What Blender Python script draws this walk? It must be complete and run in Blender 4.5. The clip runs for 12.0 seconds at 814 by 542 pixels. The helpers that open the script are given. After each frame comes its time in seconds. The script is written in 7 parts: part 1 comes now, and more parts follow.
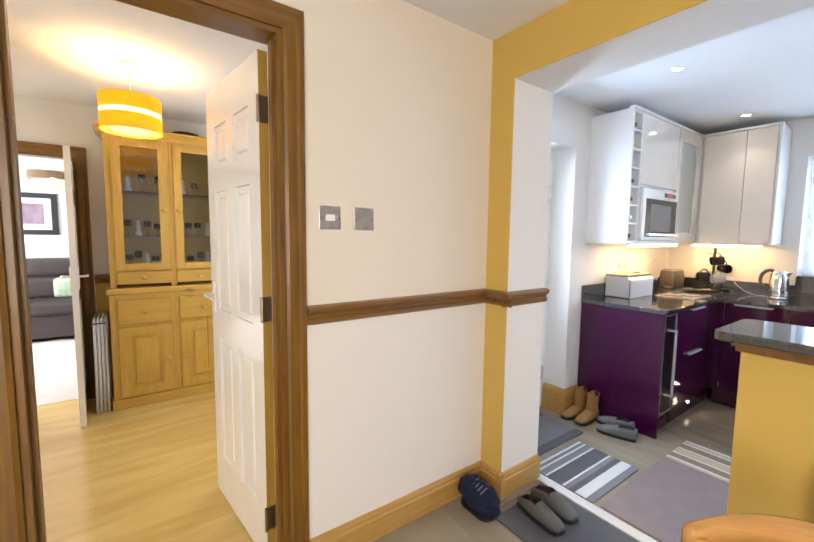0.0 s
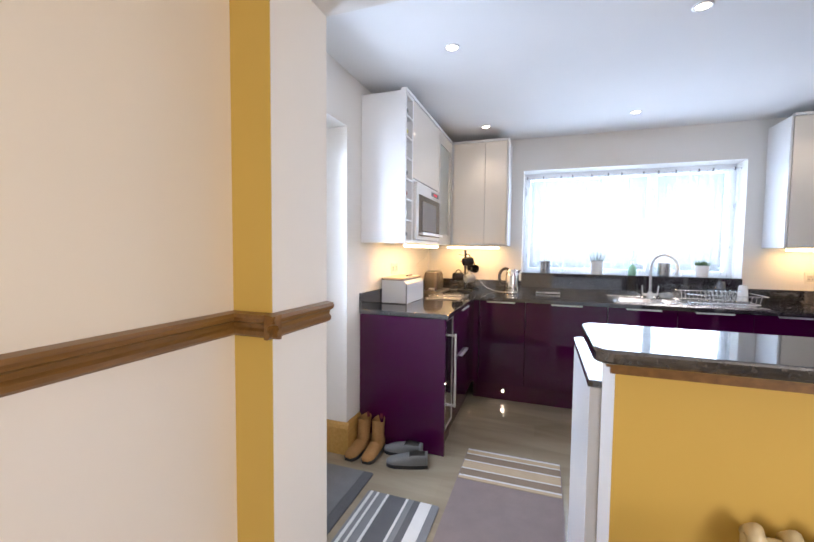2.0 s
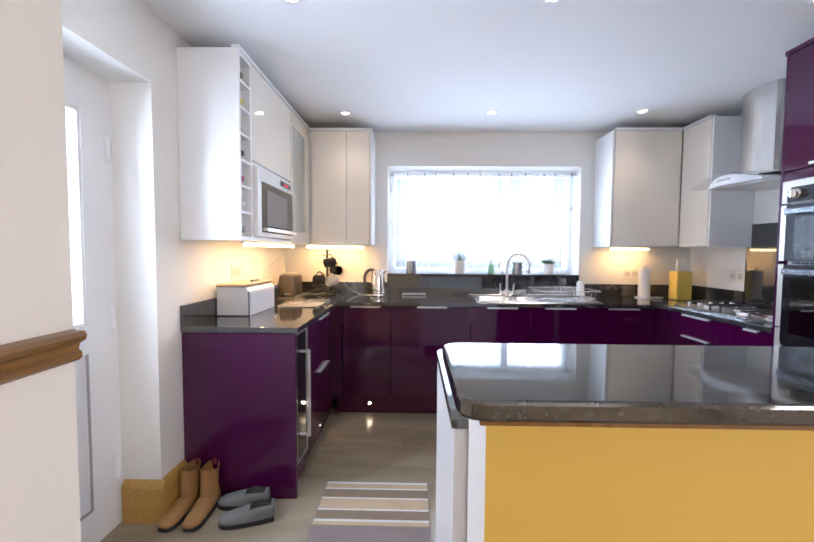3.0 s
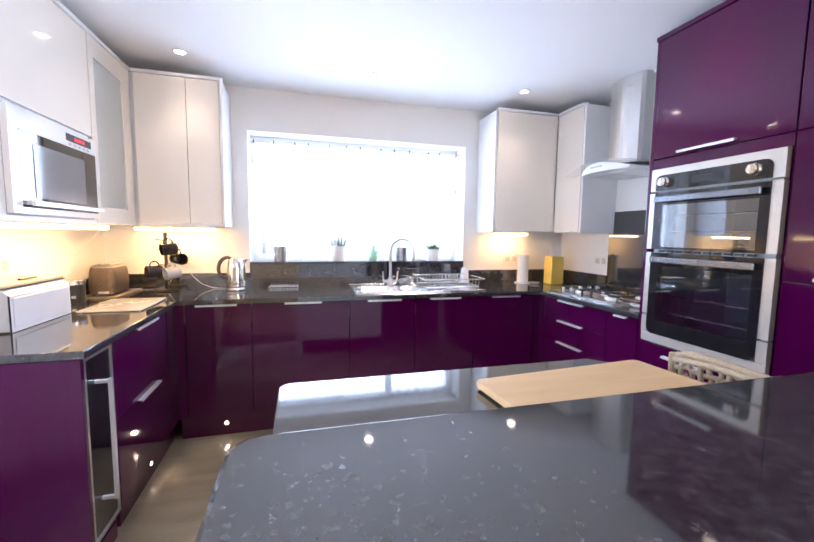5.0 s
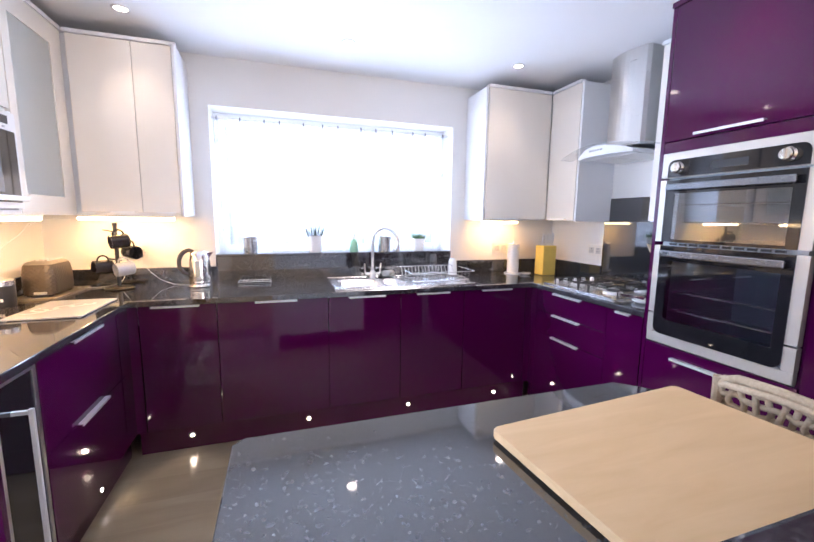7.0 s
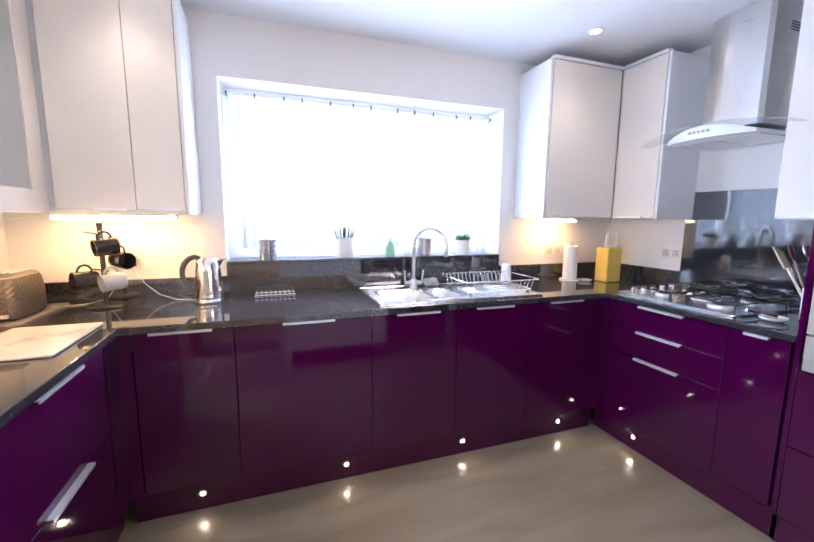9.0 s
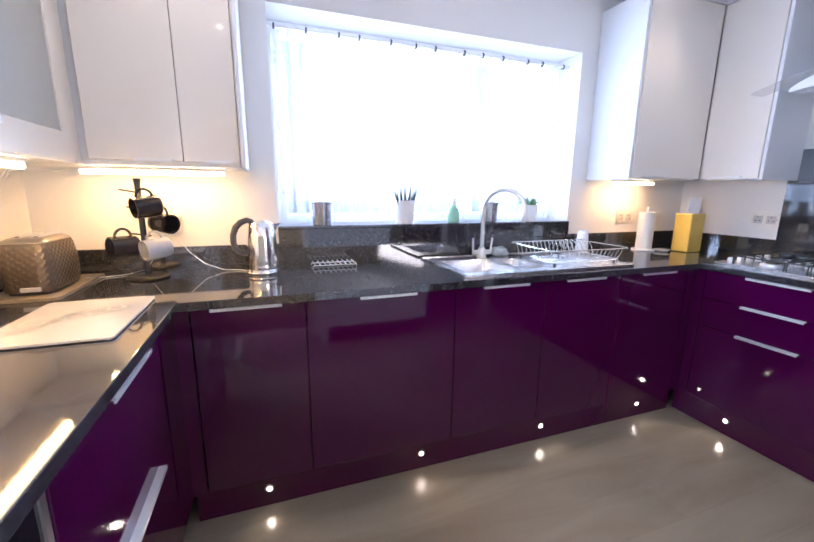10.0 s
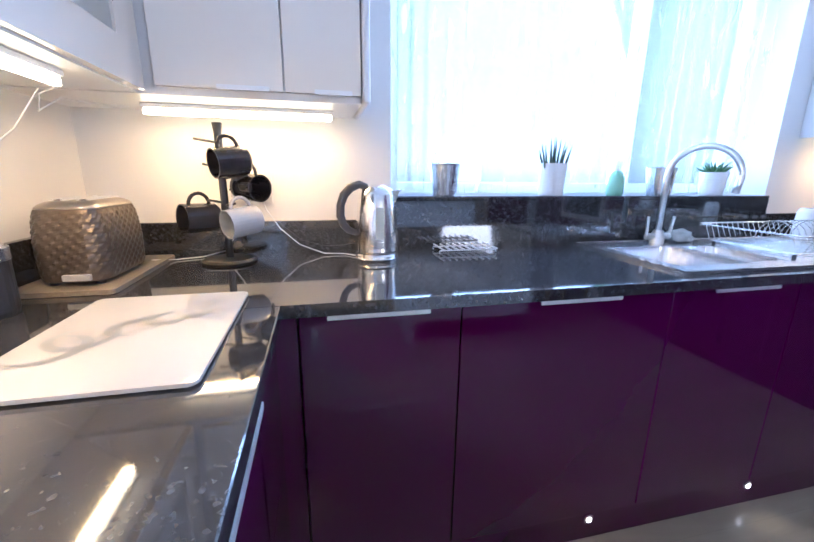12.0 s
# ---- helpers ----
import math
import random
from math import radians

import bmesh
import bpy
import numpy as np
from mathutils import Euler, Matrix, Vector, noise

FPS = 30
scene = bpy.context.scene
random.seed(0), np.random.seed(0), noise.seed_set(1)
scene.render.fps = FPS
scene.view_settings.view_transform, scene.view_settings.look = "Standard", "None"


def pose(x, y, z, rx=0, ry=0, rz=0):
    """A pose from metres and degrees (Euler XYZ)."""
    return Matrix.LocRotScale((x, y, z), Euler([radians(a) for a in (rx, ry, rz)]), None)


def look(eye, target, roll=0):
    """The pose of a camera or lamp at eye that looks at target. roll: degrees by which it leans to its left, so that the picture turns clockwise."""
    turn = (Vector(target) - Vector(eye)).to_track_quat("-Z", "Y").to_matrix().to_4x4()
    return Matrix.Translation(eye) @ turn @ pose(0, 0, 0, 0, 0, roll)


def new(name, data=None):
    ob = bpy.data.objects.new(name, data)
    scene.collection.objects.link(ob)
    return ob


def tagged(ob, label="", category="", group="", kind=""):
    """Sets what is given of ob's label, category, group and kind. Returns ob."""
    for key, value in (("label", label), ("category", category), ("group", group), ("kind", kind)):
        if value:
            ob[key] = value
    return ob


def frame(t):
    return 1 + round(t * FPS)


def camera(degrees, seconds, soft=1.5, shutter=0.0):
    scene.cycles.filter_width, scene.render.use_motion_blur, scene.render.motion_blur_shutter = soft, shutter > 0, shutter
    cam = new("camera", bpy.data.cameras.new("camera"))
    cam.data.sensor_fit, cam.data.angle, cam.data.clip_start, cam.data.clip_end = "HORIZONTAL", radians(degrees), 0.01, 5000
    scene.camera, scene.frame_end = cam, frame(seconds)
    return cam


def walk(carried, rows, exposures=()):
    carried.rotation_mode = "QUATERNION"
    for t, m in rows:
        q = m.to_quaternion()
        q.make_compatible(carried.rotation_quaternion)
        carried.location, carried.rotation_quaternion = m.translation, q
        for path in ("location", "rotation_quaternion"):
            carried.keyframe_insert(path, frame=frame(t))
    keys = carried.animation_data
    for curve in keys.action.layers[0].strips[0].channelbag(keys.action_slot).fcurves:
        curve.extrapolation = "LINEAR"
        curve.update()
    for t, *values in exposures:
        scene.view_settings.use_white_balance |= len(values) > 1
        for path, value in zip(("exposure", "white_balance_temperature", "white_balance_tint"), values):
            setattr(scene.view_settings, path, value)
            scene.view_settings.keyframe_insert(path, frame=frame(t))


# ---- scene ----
cam = camera(93.0, 12.0, 1.6)
PATH = [
    (0, (1.447, 2.055, 1.385), (2.608, 3.674, 1.21), 0.7),
    (0.3, (1.495, 2.17, 1.386), (2.758, 3.712, 1.225), 1.0),
    (0.5, (1.541, 2.258, 1.378), (2.9, 3.717, 1.229), 1.1),
    (1, (1.695, 2.403, 1.339), (3.27, 3.629, 1.214), 0.8),
    (1.5, (1.877, 2.523, 1.326), (3.631, 3.477, 1.206), 0.8),
    (2, (2.04, 2.57, 1.309), (3.923, 3.236, 1.201), 0.6),
    (2.5, (2.237, 2.575, 1.314), (4.208, 2.899, 1.202), 0.5),
    (3, (2.413, 2.525, 1.304), (4.41, 2.563, 1.204), 0.4),
    (3.5, (2.535, 2.492, 1.312), (4.526, 2.329, 1.201), 0.4),
    (3.7, (2.594, 2.443, 1.303), (4.582, 2.254, 1.192), 0.2),
    (5.3, (2.843, 2.381, 1.33), (4.747, 1.806, 1.123), 0.7),
    (5.5, (2.858, 2.373, 1.332), (4.757, 1.784, 1.113), 0.5),
    (6, (2.91, 2.34, 1.341), (4.803, 1.741, 1.105), 0.6),
    (6.5, (2.963, 2.323, 1.352), (4.854, 1.724, 1.094), 0.6),
    (8.3, (3.402, 2.467, 1.385), (5.264, 1.796, 1.098), 0.9),
    (8.5, (3.45, 2.462, 1.385), (5.317, 1.801, 1.104), 0.6),
    (9, (3.624, 2.538, 1.355), (5.492, 1.878, 1.079), 0.5),
    (9.5, (3.82, 2.676, 1.322), (5.679, 2.016, 0.995), 0.6),
    (10, (3.998, 2.82, 1.277), (5.841, 2.157, 0.872), 0.6),
    (10.5, (4.163, 2.913, 1.226), (5.991, 2.25, 0.755), 0.6),
    (11, (4.32, 2.959, 1.205), (6.16, 2.344, 0.719), 0.6),
    (11.5, (4.451, 3.012, 1.175), (6.32, 2.474, 0.71), 0.5),
    (12, (4.596, 3.037, 1.177), (6.486, 2.598, 0.693), 0.6),
]
walk(cam, [(t, look(eye, target, roll)) for t, eye, target, roll in PATH],
     [(0, 0.14, 6100, 14), (1.5, 0.0, 6200, 17), (3.5, 0.17, 6300, 20), (5.5, 0.60, 6100, 24), (8.5, 0.55, 6000, 25), (9.5, 0.42, 5850, 24), (10.5, 0.32, 5400, 23), (11.5, 0.22, 4850, 20), (12, 0.22, 4750, 19)])

# ---- plan (metres): x towards the kitchen window, y towards the garden door, z up ----
XW = 6.0            # window wall
YN, YS = 3.73, 0.0  # kitchen side walls
YH = 3.497          # hall wall
PX0, PX1, PY = 3.008, 3.325, 3.35   # pier
CEIL = 2.395
SOFFIT = 2.165
CT = 0.91           # worktop height

# ---- world, sun, large lights ----
world = bpy.data.worlds.new("sky")
scene.world = world
world.use_nodes = True
wn, wl = world.node_tree.nodes, world.node_tree.links
sky = wn.new("ShaderNodeTexSky")
sky.sky_type = "NISHITA"
sky.sun_disc = False
sky.sun_elevation, sky.sun_rotation = radians(38), radians(200)
wl.new(sky.outputs[0], wn["Background"].inputs[0])
wn["Background"].inputs[1].default_value = 0.12


def lamp(name, kind, energy, color, m, size=None, size_y=None, spot=None, blend=0.6, angle=None, radius=None):
    data = bpy.data.lights.new(name, kind)
    data.energy, data.color = energy, color
    if kind == "AREA":
        data.shape, data.size, data.size_y = "RECTANGLE", size, size_y
    if kind == "SPOT":
        data.spot_size, data.spot_blend = radians(spot), blend
    if radius is not None and kind != "AREA":
        data.shadow_soft_size = radius
    if angle is not None:
        data.angle = radians(angle)
    ob = new(name, data)
    ob.matrix_basis = m
    return ob


DAY = (0.66, 0.82, 1.0)
WARM = (1.0, 0.55, 0.16)
lamp("sun", "SUN", 1.0, (1.0, 0.95, 0.88), look((0, 0, 10), (-2.5, -7, 0)), angle=10)
lamp("window_daylight", "AREA", 168, DAY, look((6.50, 1.895, 1.66), (0, 1.895, 0.9)), 2.7, 1.7)
lamp("garden_door_daylight", "AREA", 60, DAY, look((3.72, 4.3, 1.40), (3.72, 0, -0.4)), 0.5, 1.0)
# added fill lamp before the solid south wall; no window is known there
lamp("hall_fill", "AREA", 128, (1.0, 0.93, 0.84), look((0.7, 0.05, 1.35), (1.9, 3.4, 0.9)), 2.3, 1.3)
# stands in for an unseen garden window; the east wall itself is solid
lamp("dining_garden_daylight", "AREA", 20, (0.95, 0.97, 1.0), look((2.58, 5.0, 1.35), (0.5, 5.2, 0.8)), 1.5, 1.3)
# two added fill lamps that brighten the dining and living rooms from unseen sides
lamp("dining_fill", "AREA", 26, (1.0, 0.92, 0.76), look((-1.3, 4.9, 1.5), (2, 5.0, 0.9)), 1.7, 1.4)
lamp("living_fill", "AREA", 120, (0.95, 0.97, 1.0), look((-1.2, 7.8, 1.5), (2, 7.6, 1.2)), 1.6, 1.4)

# ---- mesh helpers ----
ORIGIN = {}


def thing(name, label="", category="", at=(0, 0, 0), group="", kind=""):
    ob = new(name)
    ob.empty_display_size = 0.1
    ob.matrix_basis = Matrix.Translation(at)
    ORIGIN[ob.name] = Matrix.Translation(at)
    return tagged(ob, label, category, group, kind)


def put(name, bm, material, smooth=False):
    me = bpy.data.meshes.new(name)
    bm.to_mesh(me)
    bm.free()
    me.materials.append(material)
    if smooth:
        for p in me.polygons:
            p.use_smooth = True
    return new(name, me)


def part(name, bm, material, parent, label="", smooth=False, kind=""):
    """One mesh under a thing or a part; its geometry is given in the world's coordinates."""
    inv = ORIGIN[parent.name].inverted()
    bm.transform(inv)
    ob = put(name, bm, material, smooth)
    ob.parent = parent
    ORIGIN[ob.name] = ORIGIN[parent.name]
    return tagged(ob, label, kind=kind)


def solo(name, bm, material, label="", category="", group="", kind="", smooth=False):
    """A thing that is a single mesh."""
    lo = [min(v.co[i] for v in bm.verts) for i in range(3)]
    hi = [max(v.co[i] for v in bm.verts) for i in range(3)]
    base = Vector(((lo[0] + hi[0]) / 2, (lo[1] + hi[1]) / 2, lo[2]))
    bm.transform(Matrix.Translation(-base))
    ob = put(name, bm, material, smooth)
    ob.matrix_basis = Matrix.Translation(base)
    ORIGIN[ob.name] = Matrix.Translation(base)
    return tagged(ob, label, category, group, kind)


def add_box(bm, x0, x1, y0, y1, z0, z1, bevel=0.0, seg=2):
    x0, x1 = min(x0, x1), max(x0, x1)
    y0, y1 = min(y0, y1), max(y0, y1)
    z0, z1 = min(z0, z1), max(z0, z1)
    m = Matrix.Translation(((x0 + x1) / 2, (y0 + y1) / 2, (z0 + z1) / 2)) @ Matrix.Diagonal((x1 - x0, y1 - y0, z1 - z0, 1))
    vs = bmesh.ops.create_cube(bm, size=1, matrix=m)["verts"]
    if bevel:
        es = list({e for v in vs for e in v.link_edges})
        bmesh.ops.bevel(bm, geom=es, offset=bevel, segments=seg, affect="EDGES", profile=0.5)
    return bm


def box(x0, x1, y0, y1, z0, z1, bevel=0.0, seg=2):
    return add_box(bmesh.new(), x0, x1, y0, y1, z0, z1, bevel, seg)


def boxes(*rows):
    bm = bmesh.new()
    for r in rows:
        add_box(bm, *r)
    return bm


def add_lathe(bm, cx, cy, profile, n=28, cap_bottom=True, cap_top=True):
    """profile: (radius, z) from below upwards."""
    rings = []
    for r, z in profile:
        rings.append([bm.verts.new((cx + r * math.cos(2 * math.pi * i / n), cy + r * math.sin(2 * math.pi * i / n), z)) for i in range(n)])
    for a, b in zip(rings, rings[1:]):
        for i in range(n):
            bm.faces.new((a[i], a[(i + 1) % n], b[(i + 1) % n], b[i]))
    if cap_bottom:
        bm.faces.new(rings[0][::-1])
    if cap_top:
        bm.faces.new(rings[-1])
    return bm


def lathe(cx, cy, profile, n=28, cap_bottom=True, cap_top=True):
    return add_lathe(bmesh.new(), cx, cy, profile, n, cap_bottom, cap_top)


def add_tube(bm, points, r, n=8, closed=False):
    """A round bar along points; r is one radius or one for each point."""
    pts = [Vector(p) for p in points]
    radii = r if isinstance(r, (list, tuple)) else [r] * len(pts)
    rings = []
    side = None
    for i, p in enumerate(pts):
        if closed:
            d = pts[(i + 1) % len(pts)] - pts[i - 1]
        else:
            d = pts[min(i + 1, len(pts) - 1)] - pts[max(i - 1, 0)]
        d.normalize()
        if side is None:
            side = d.orthogonal().normalized()
        side = (side - d * side.dot(d)).normalized()
        up = d.cross(side)
        rings.append([bm.verts.new(p + (side * math.cos(2 * math.pi * k / n) + up * math.sin(2 * math.pi * k / n)) * radii[i]) for k in range(n)])
    last = len(pts) if closed else len(pts) - 1
    for i in range(last):
        a, b = rings[i], rings[(i + 1) % len(pts)]
        for k in range(n):
            bm.faces.new((a[k], a[(k + 1) % n], b[(k + 1) % n], b[k]))
    if not closed:
        bm.faces.new(rings[0][::-1])
        bm.faces.new(rings[-1])
    return bm


def tube(points, r, n=8, closed=False):
    return add_tube(bmesh.new(), points, r, n, closed)


def add_poly(bm, outline, z0, z1, bevel=0.0):
    """A flat slab with the given outline (x, y), anticlockwise."""
    lo = [bm.verts.new((x, y, z0)) for x, y in outline]
    hi = [bm.verts.new((x, y, z1)) for x, y in outline]
    n = len(outline)
    fs = [bm.faces.new(lo[::-1]), bm.faces.new(hi)]
    for i in range(n):
        fs.append(bm.faces.new((lo[i], lo[(i + 1) % n], hi[(i + 1) % n], hi[i])))
    if bevel:
        es = list({e for f in fs[:2] for e in f.edges})
        bmesh.ops.bevel(bm, geom=es, offset=bevel, segments=2, affect="EDGES", profile=0.5)
    return bm


def poly(outline, z0, z1, bevel=0.0):
    return add_poly(bmesh.new(), outline, z0, z1, bevel)


def round_rect(x0, x1, y0, y1, r, n=6):
    out = []
    for cx, cy, a in ((x1 - r, y1 - r, 0), (x0 + r, y1 - r, 90), (x0 + r, y0 + r, 180), (x1 - r, y0 + r, 270)):
        for i in range(n + 1):
            t = radians(a + 90 * i / n)
            out.append((cx + r * math.cos(t), cy + r * math.sin(t)))
    return out


def add_profile(bm, profile, start, along, length, out):
    """A moulding: profile of (out, up) points swept from start over a length; out is the direction it stands out."""
    start, along, out = Vector(start), Vector(along), Vector(out)
    rings = []
    for s in (0, length):
        rings.append([bm.verts.new(start + along * s + out * a + Vector((0, 0, b))) for a, b in profile])
    n = len(profile)
    for i in range(n):
        bm.faces.new((rings[0][i], rings[0][(i + 1) % n], rings[1][(i + 1) % n], rings[1][i]))
    bm.faces.new(rings[0][::-1])
    bm.faces.new(rings[1])
    bmesh.ops.recalc_face_normals(bm, faces=bm.faces)
    return bm


# ---- materials ----
def new_mat(name):
    m = bpy.data.materials.new(name)
    m.use_nodes = True
    return m, m.node_tree.nodes, m.node_tree.links, m.node_tree.nodes["Principled BSDF"]


def set_in(node, **values):
    for key, v in values.items():
        node.inputs[key.replace("_", " ")].default_value = v


def coords(n, l, scale=(1, 1, 1)):
    tc, mp = n.new("ShaderNodeTexCoord"), n.new("ShaderNodeMapping")
    mp.inputs["Scale"].default_value = scale
    l.new(tc.outputs["Object"], mp.inputs[0])
    return mp.outputs[0]


def noise_tex(n, l, vec, scale, detail=4.0, rough=0.55, distort=0.0):
    t = n.new("ShaderNodeTexNoise")
    set_in(t, Scale=scale, Detail=detail, Roughness=rough, Distortion=distort)
    l.new(vec, t.inputs["Vector"])
    return t.outputs[0]


def ramp(n, l, fac, stops):
    r = n.new("ShaderNodeValToRGB")
    e = r.color_ramp.elements
    while len(e) < len(stops):
        e.new(0.5)
    for el, (p, c) in zip(e, stops):
        el.position, el.color = p, (*c, 1)
    l.new(fac, r.inputs[0])
    return r.outputs[0]


def bump(n, l, height, bsdf, strength=0.2, distance=0.002):
    b = n.new("ShaderNodeBump")
    set_in(b, Strength=strength, Distance=distance)
    l.new(height, b.inputs["Height"])
    l.new(b.outputs[0], bsdf.inputs["Normal"])


def shade(c, k):
    return tuple(min(1, max(0, v * k)) for v in c)


def plain(name, color, rough=0.5, metal=0.0, vary=0.06, scale=6, bumps=0.05, fine=120, coat=0.0, dist=0.001, ior=1.5):
    """Paint, plastic, enamel: a colour with slight blotches and a fine relief."""
    m, n, l, b = new_mat(name)
    v = coords(n, l)
    l.new(ramp(n, l, noise_tex(n, l, v, scale), [(0.3, shade(color, 1 - vary)), (0.7, shade(color, 1 + vary))]), b.inputs["Base Color"])
    set_in(b, Roughness=rough, Metallic=metal, IOR=ior)
    b.inputs["Coat Weight"].default_value = coat
    b.inputs["Coat Roughness"].default_value = 0.03
    if bumps:
        bump(n, l, noise_tex(n, l, v, fine, 3), b, bumps, dist)
    return m


def wood(name, dark, light, grain=(2, 30, 30), rough=0.35, knots=True, coat=0.2, bumps=0.15):
    m, n, l, b = new_mat(name)
    v = coords(n, l, grain)
    fibre = noise_tex(n, l, v, 3.0, 8, 0.6, 0.6)
    col = ramp(n, l, fibre, [(0.25, dark), (0.5, tuple((a + c) / 2 for a, c in zip(dark, light))), (0.75, light)])
    if knots:
        w = n.new("ShaderNodeTexVoronoi")
        w.inputs["Scale"].default_value = 1.0
        l.new(coords(n, l, (grain[0] * 1.6, grain[1] * 0.16, grain[2] * 0.16)), w.inputs["Vector"])
        k = ramp(n, l, w.outputs[0], [(0.03, (1, 1, 1)), (0.13, (0, 0, 0))])
        mix = n.new("ShaderNodeMix")
        mix.data_type = "RGBA"
        l.new(k, mix.inputs[0])
        l.new(col, mix.inputs[6])
        mix.inputs[7].default_value = (*shade(dark, 0.35), 1)
        col = mix.outputs[2]
    l.new(col, b.inputs["Base Color"])
    set_in(b, Roughness=rough)
    b.inputs["Coat Weight"].default_value = coat
    b.inputs["Coat Roughness"].default_value = 0.15
    bump(n, l, fibre, b, bumps, 0.001)
    return m


def metal(name, color, rough=0.25, brushed=None, bumps=0.1):
    m, n, l, b = new_mat(name)
    set_in(b, Metallic=1.0, Roughness=rough)
    b.inputs["Base Color"].default_value = (*color, 1)
    v = coords(n, l, brushed or (20, 20, 20))
    f = noise_tex(n, l, v, 4, 4)
    r = n.new("ShaderNodeMapRange")
    set_in(r, To_Min=rough * 0.75, To_Max=rough * 1.3)
    l.new(f, r.inputs[0])
    l.new(r.outputs[0], b.inputs["Roughness"])
    if brushed:
        bump(n, l, f, b, bumps, 0.0005)
    return m


def glow(name, color, strength):
    m, n, l, b = new_mat(name)
    b.inputs["Base Color"].default_value = (*color, 1)
    b.inputs["Emission Color"].default_value = (*color, 1)
    b.inputs["Emission Strength"].default_value = strength
    return m


def glass(name, color=(1, 1, 1), rough=0.0, alpha=1.0, ior=1.45):
    m, n, l, b = new_mat(name)
    b.inputs["Base Color"].default_value = (*color, 1)
    b.inputs["Transmission Weight"].default_value = alpha
    set_in(b, Roughness=rough, IOR=ior)
    return m


def thin_glass(name, tint=(0.95, 0.97, 0.97), gloss=0.02):
    """A pane that one looks straight through."""
    m, n, l, b = new_mat(name)
    t, g, mix, f = n.new("ShaderNodeBsdfTransparent"), n.new("ShaderNodeBsdfGlossy"), n.new("ShaderNodeMixShader"), n.new("ShaderNodeFresnel")
    t.inputs[0].default_value = (*tint, 1)
    g.inputs["Roughness"].default_value = 0.02
    f.inputs[0].default_value = 1.5
    mul = n.new("ShaderNodeMath")
    mul.operation = "ADD"
    mul.inputs[1].default_value = gloss
    l.new(f.outputs[0], mul.inputs[0])
    l.new(mul.outputs[0], mix.inputs[0])
    l.new(t.outputs[0], mix.inputs[1])
    l.new(g.outputs[0], mix.inputs[2])
    l.new(mix.outputs[0], n["Material Output"].inputs[0])
    return m


def granite(name, base, flecks, rough=0.045):
    """Dark stone: slow clouds, pale grey blotches of a centimetre or two, and fine crystals."""
    m, n, l, b = new_mat(name)
    v = coords(n, l)
    vo = n.new("ShaderNodeTexVoronoi")
    vo.inputs["Scale"].default_value = 190
    l.new(v, vo.inputs["Vector"])
    crystal = noise_tex(n, l, v, 55, 6, 0.75)
    mul = n.new("ShaderNodeMath")
    mul.operation = "MULTIPLY"
    l.new(vo.outputs["Color"], mul.inputs[0])
    l.new(crystal, mul.inputs[1])
    col = ramp(n, l, mul.outputs[0], [(0.16, base), (0.32, shade(base, 1.8)), (0.48, flecks)])
    blotch = ramp(n, l, noise_tex(n, l, v, 60, 8, 0.85), [(0.40, (0, 0, 0)), (0.56, (0.020, 0.021, 0.023)), (0.70, (0.055, 0.057, 0.062))])
    cloud = ramp(n, l, noise_tex(n, l, v, 7, 5, 0.6, 0.5), [(0.35, (0.0, 0.0, 0.0)), (0.75, (0.014, 0.013, 0.013))])
    for extra in (blotch, cloud):
        add = n.new("ShaderNodeMix")
        add.data_type, add.blend_type = "RGBA", "ADD"
        add.inputs[0].default_value = 1.0
        l.new(col, add.inputs[6])
        l.new(extra, add.inputs[7])
        col = add.outputs[2]
    l.new(col, b.inputs["Base Color"])
    rr = n.new("ShaderNodeMapRange")
    set_in(rr, From_Min=0.3, From_Max=0.7, To_Min=rough * 0.95, To_Max=rough * 1.4)
    l.new(noise_tex(n, l, v, 30, 4, 0.7), rr.inputs[0])
    l.new(rr.outputs[0], b.inputs["Roughness"])
    set_in(b, IOR=2.1)
    return m


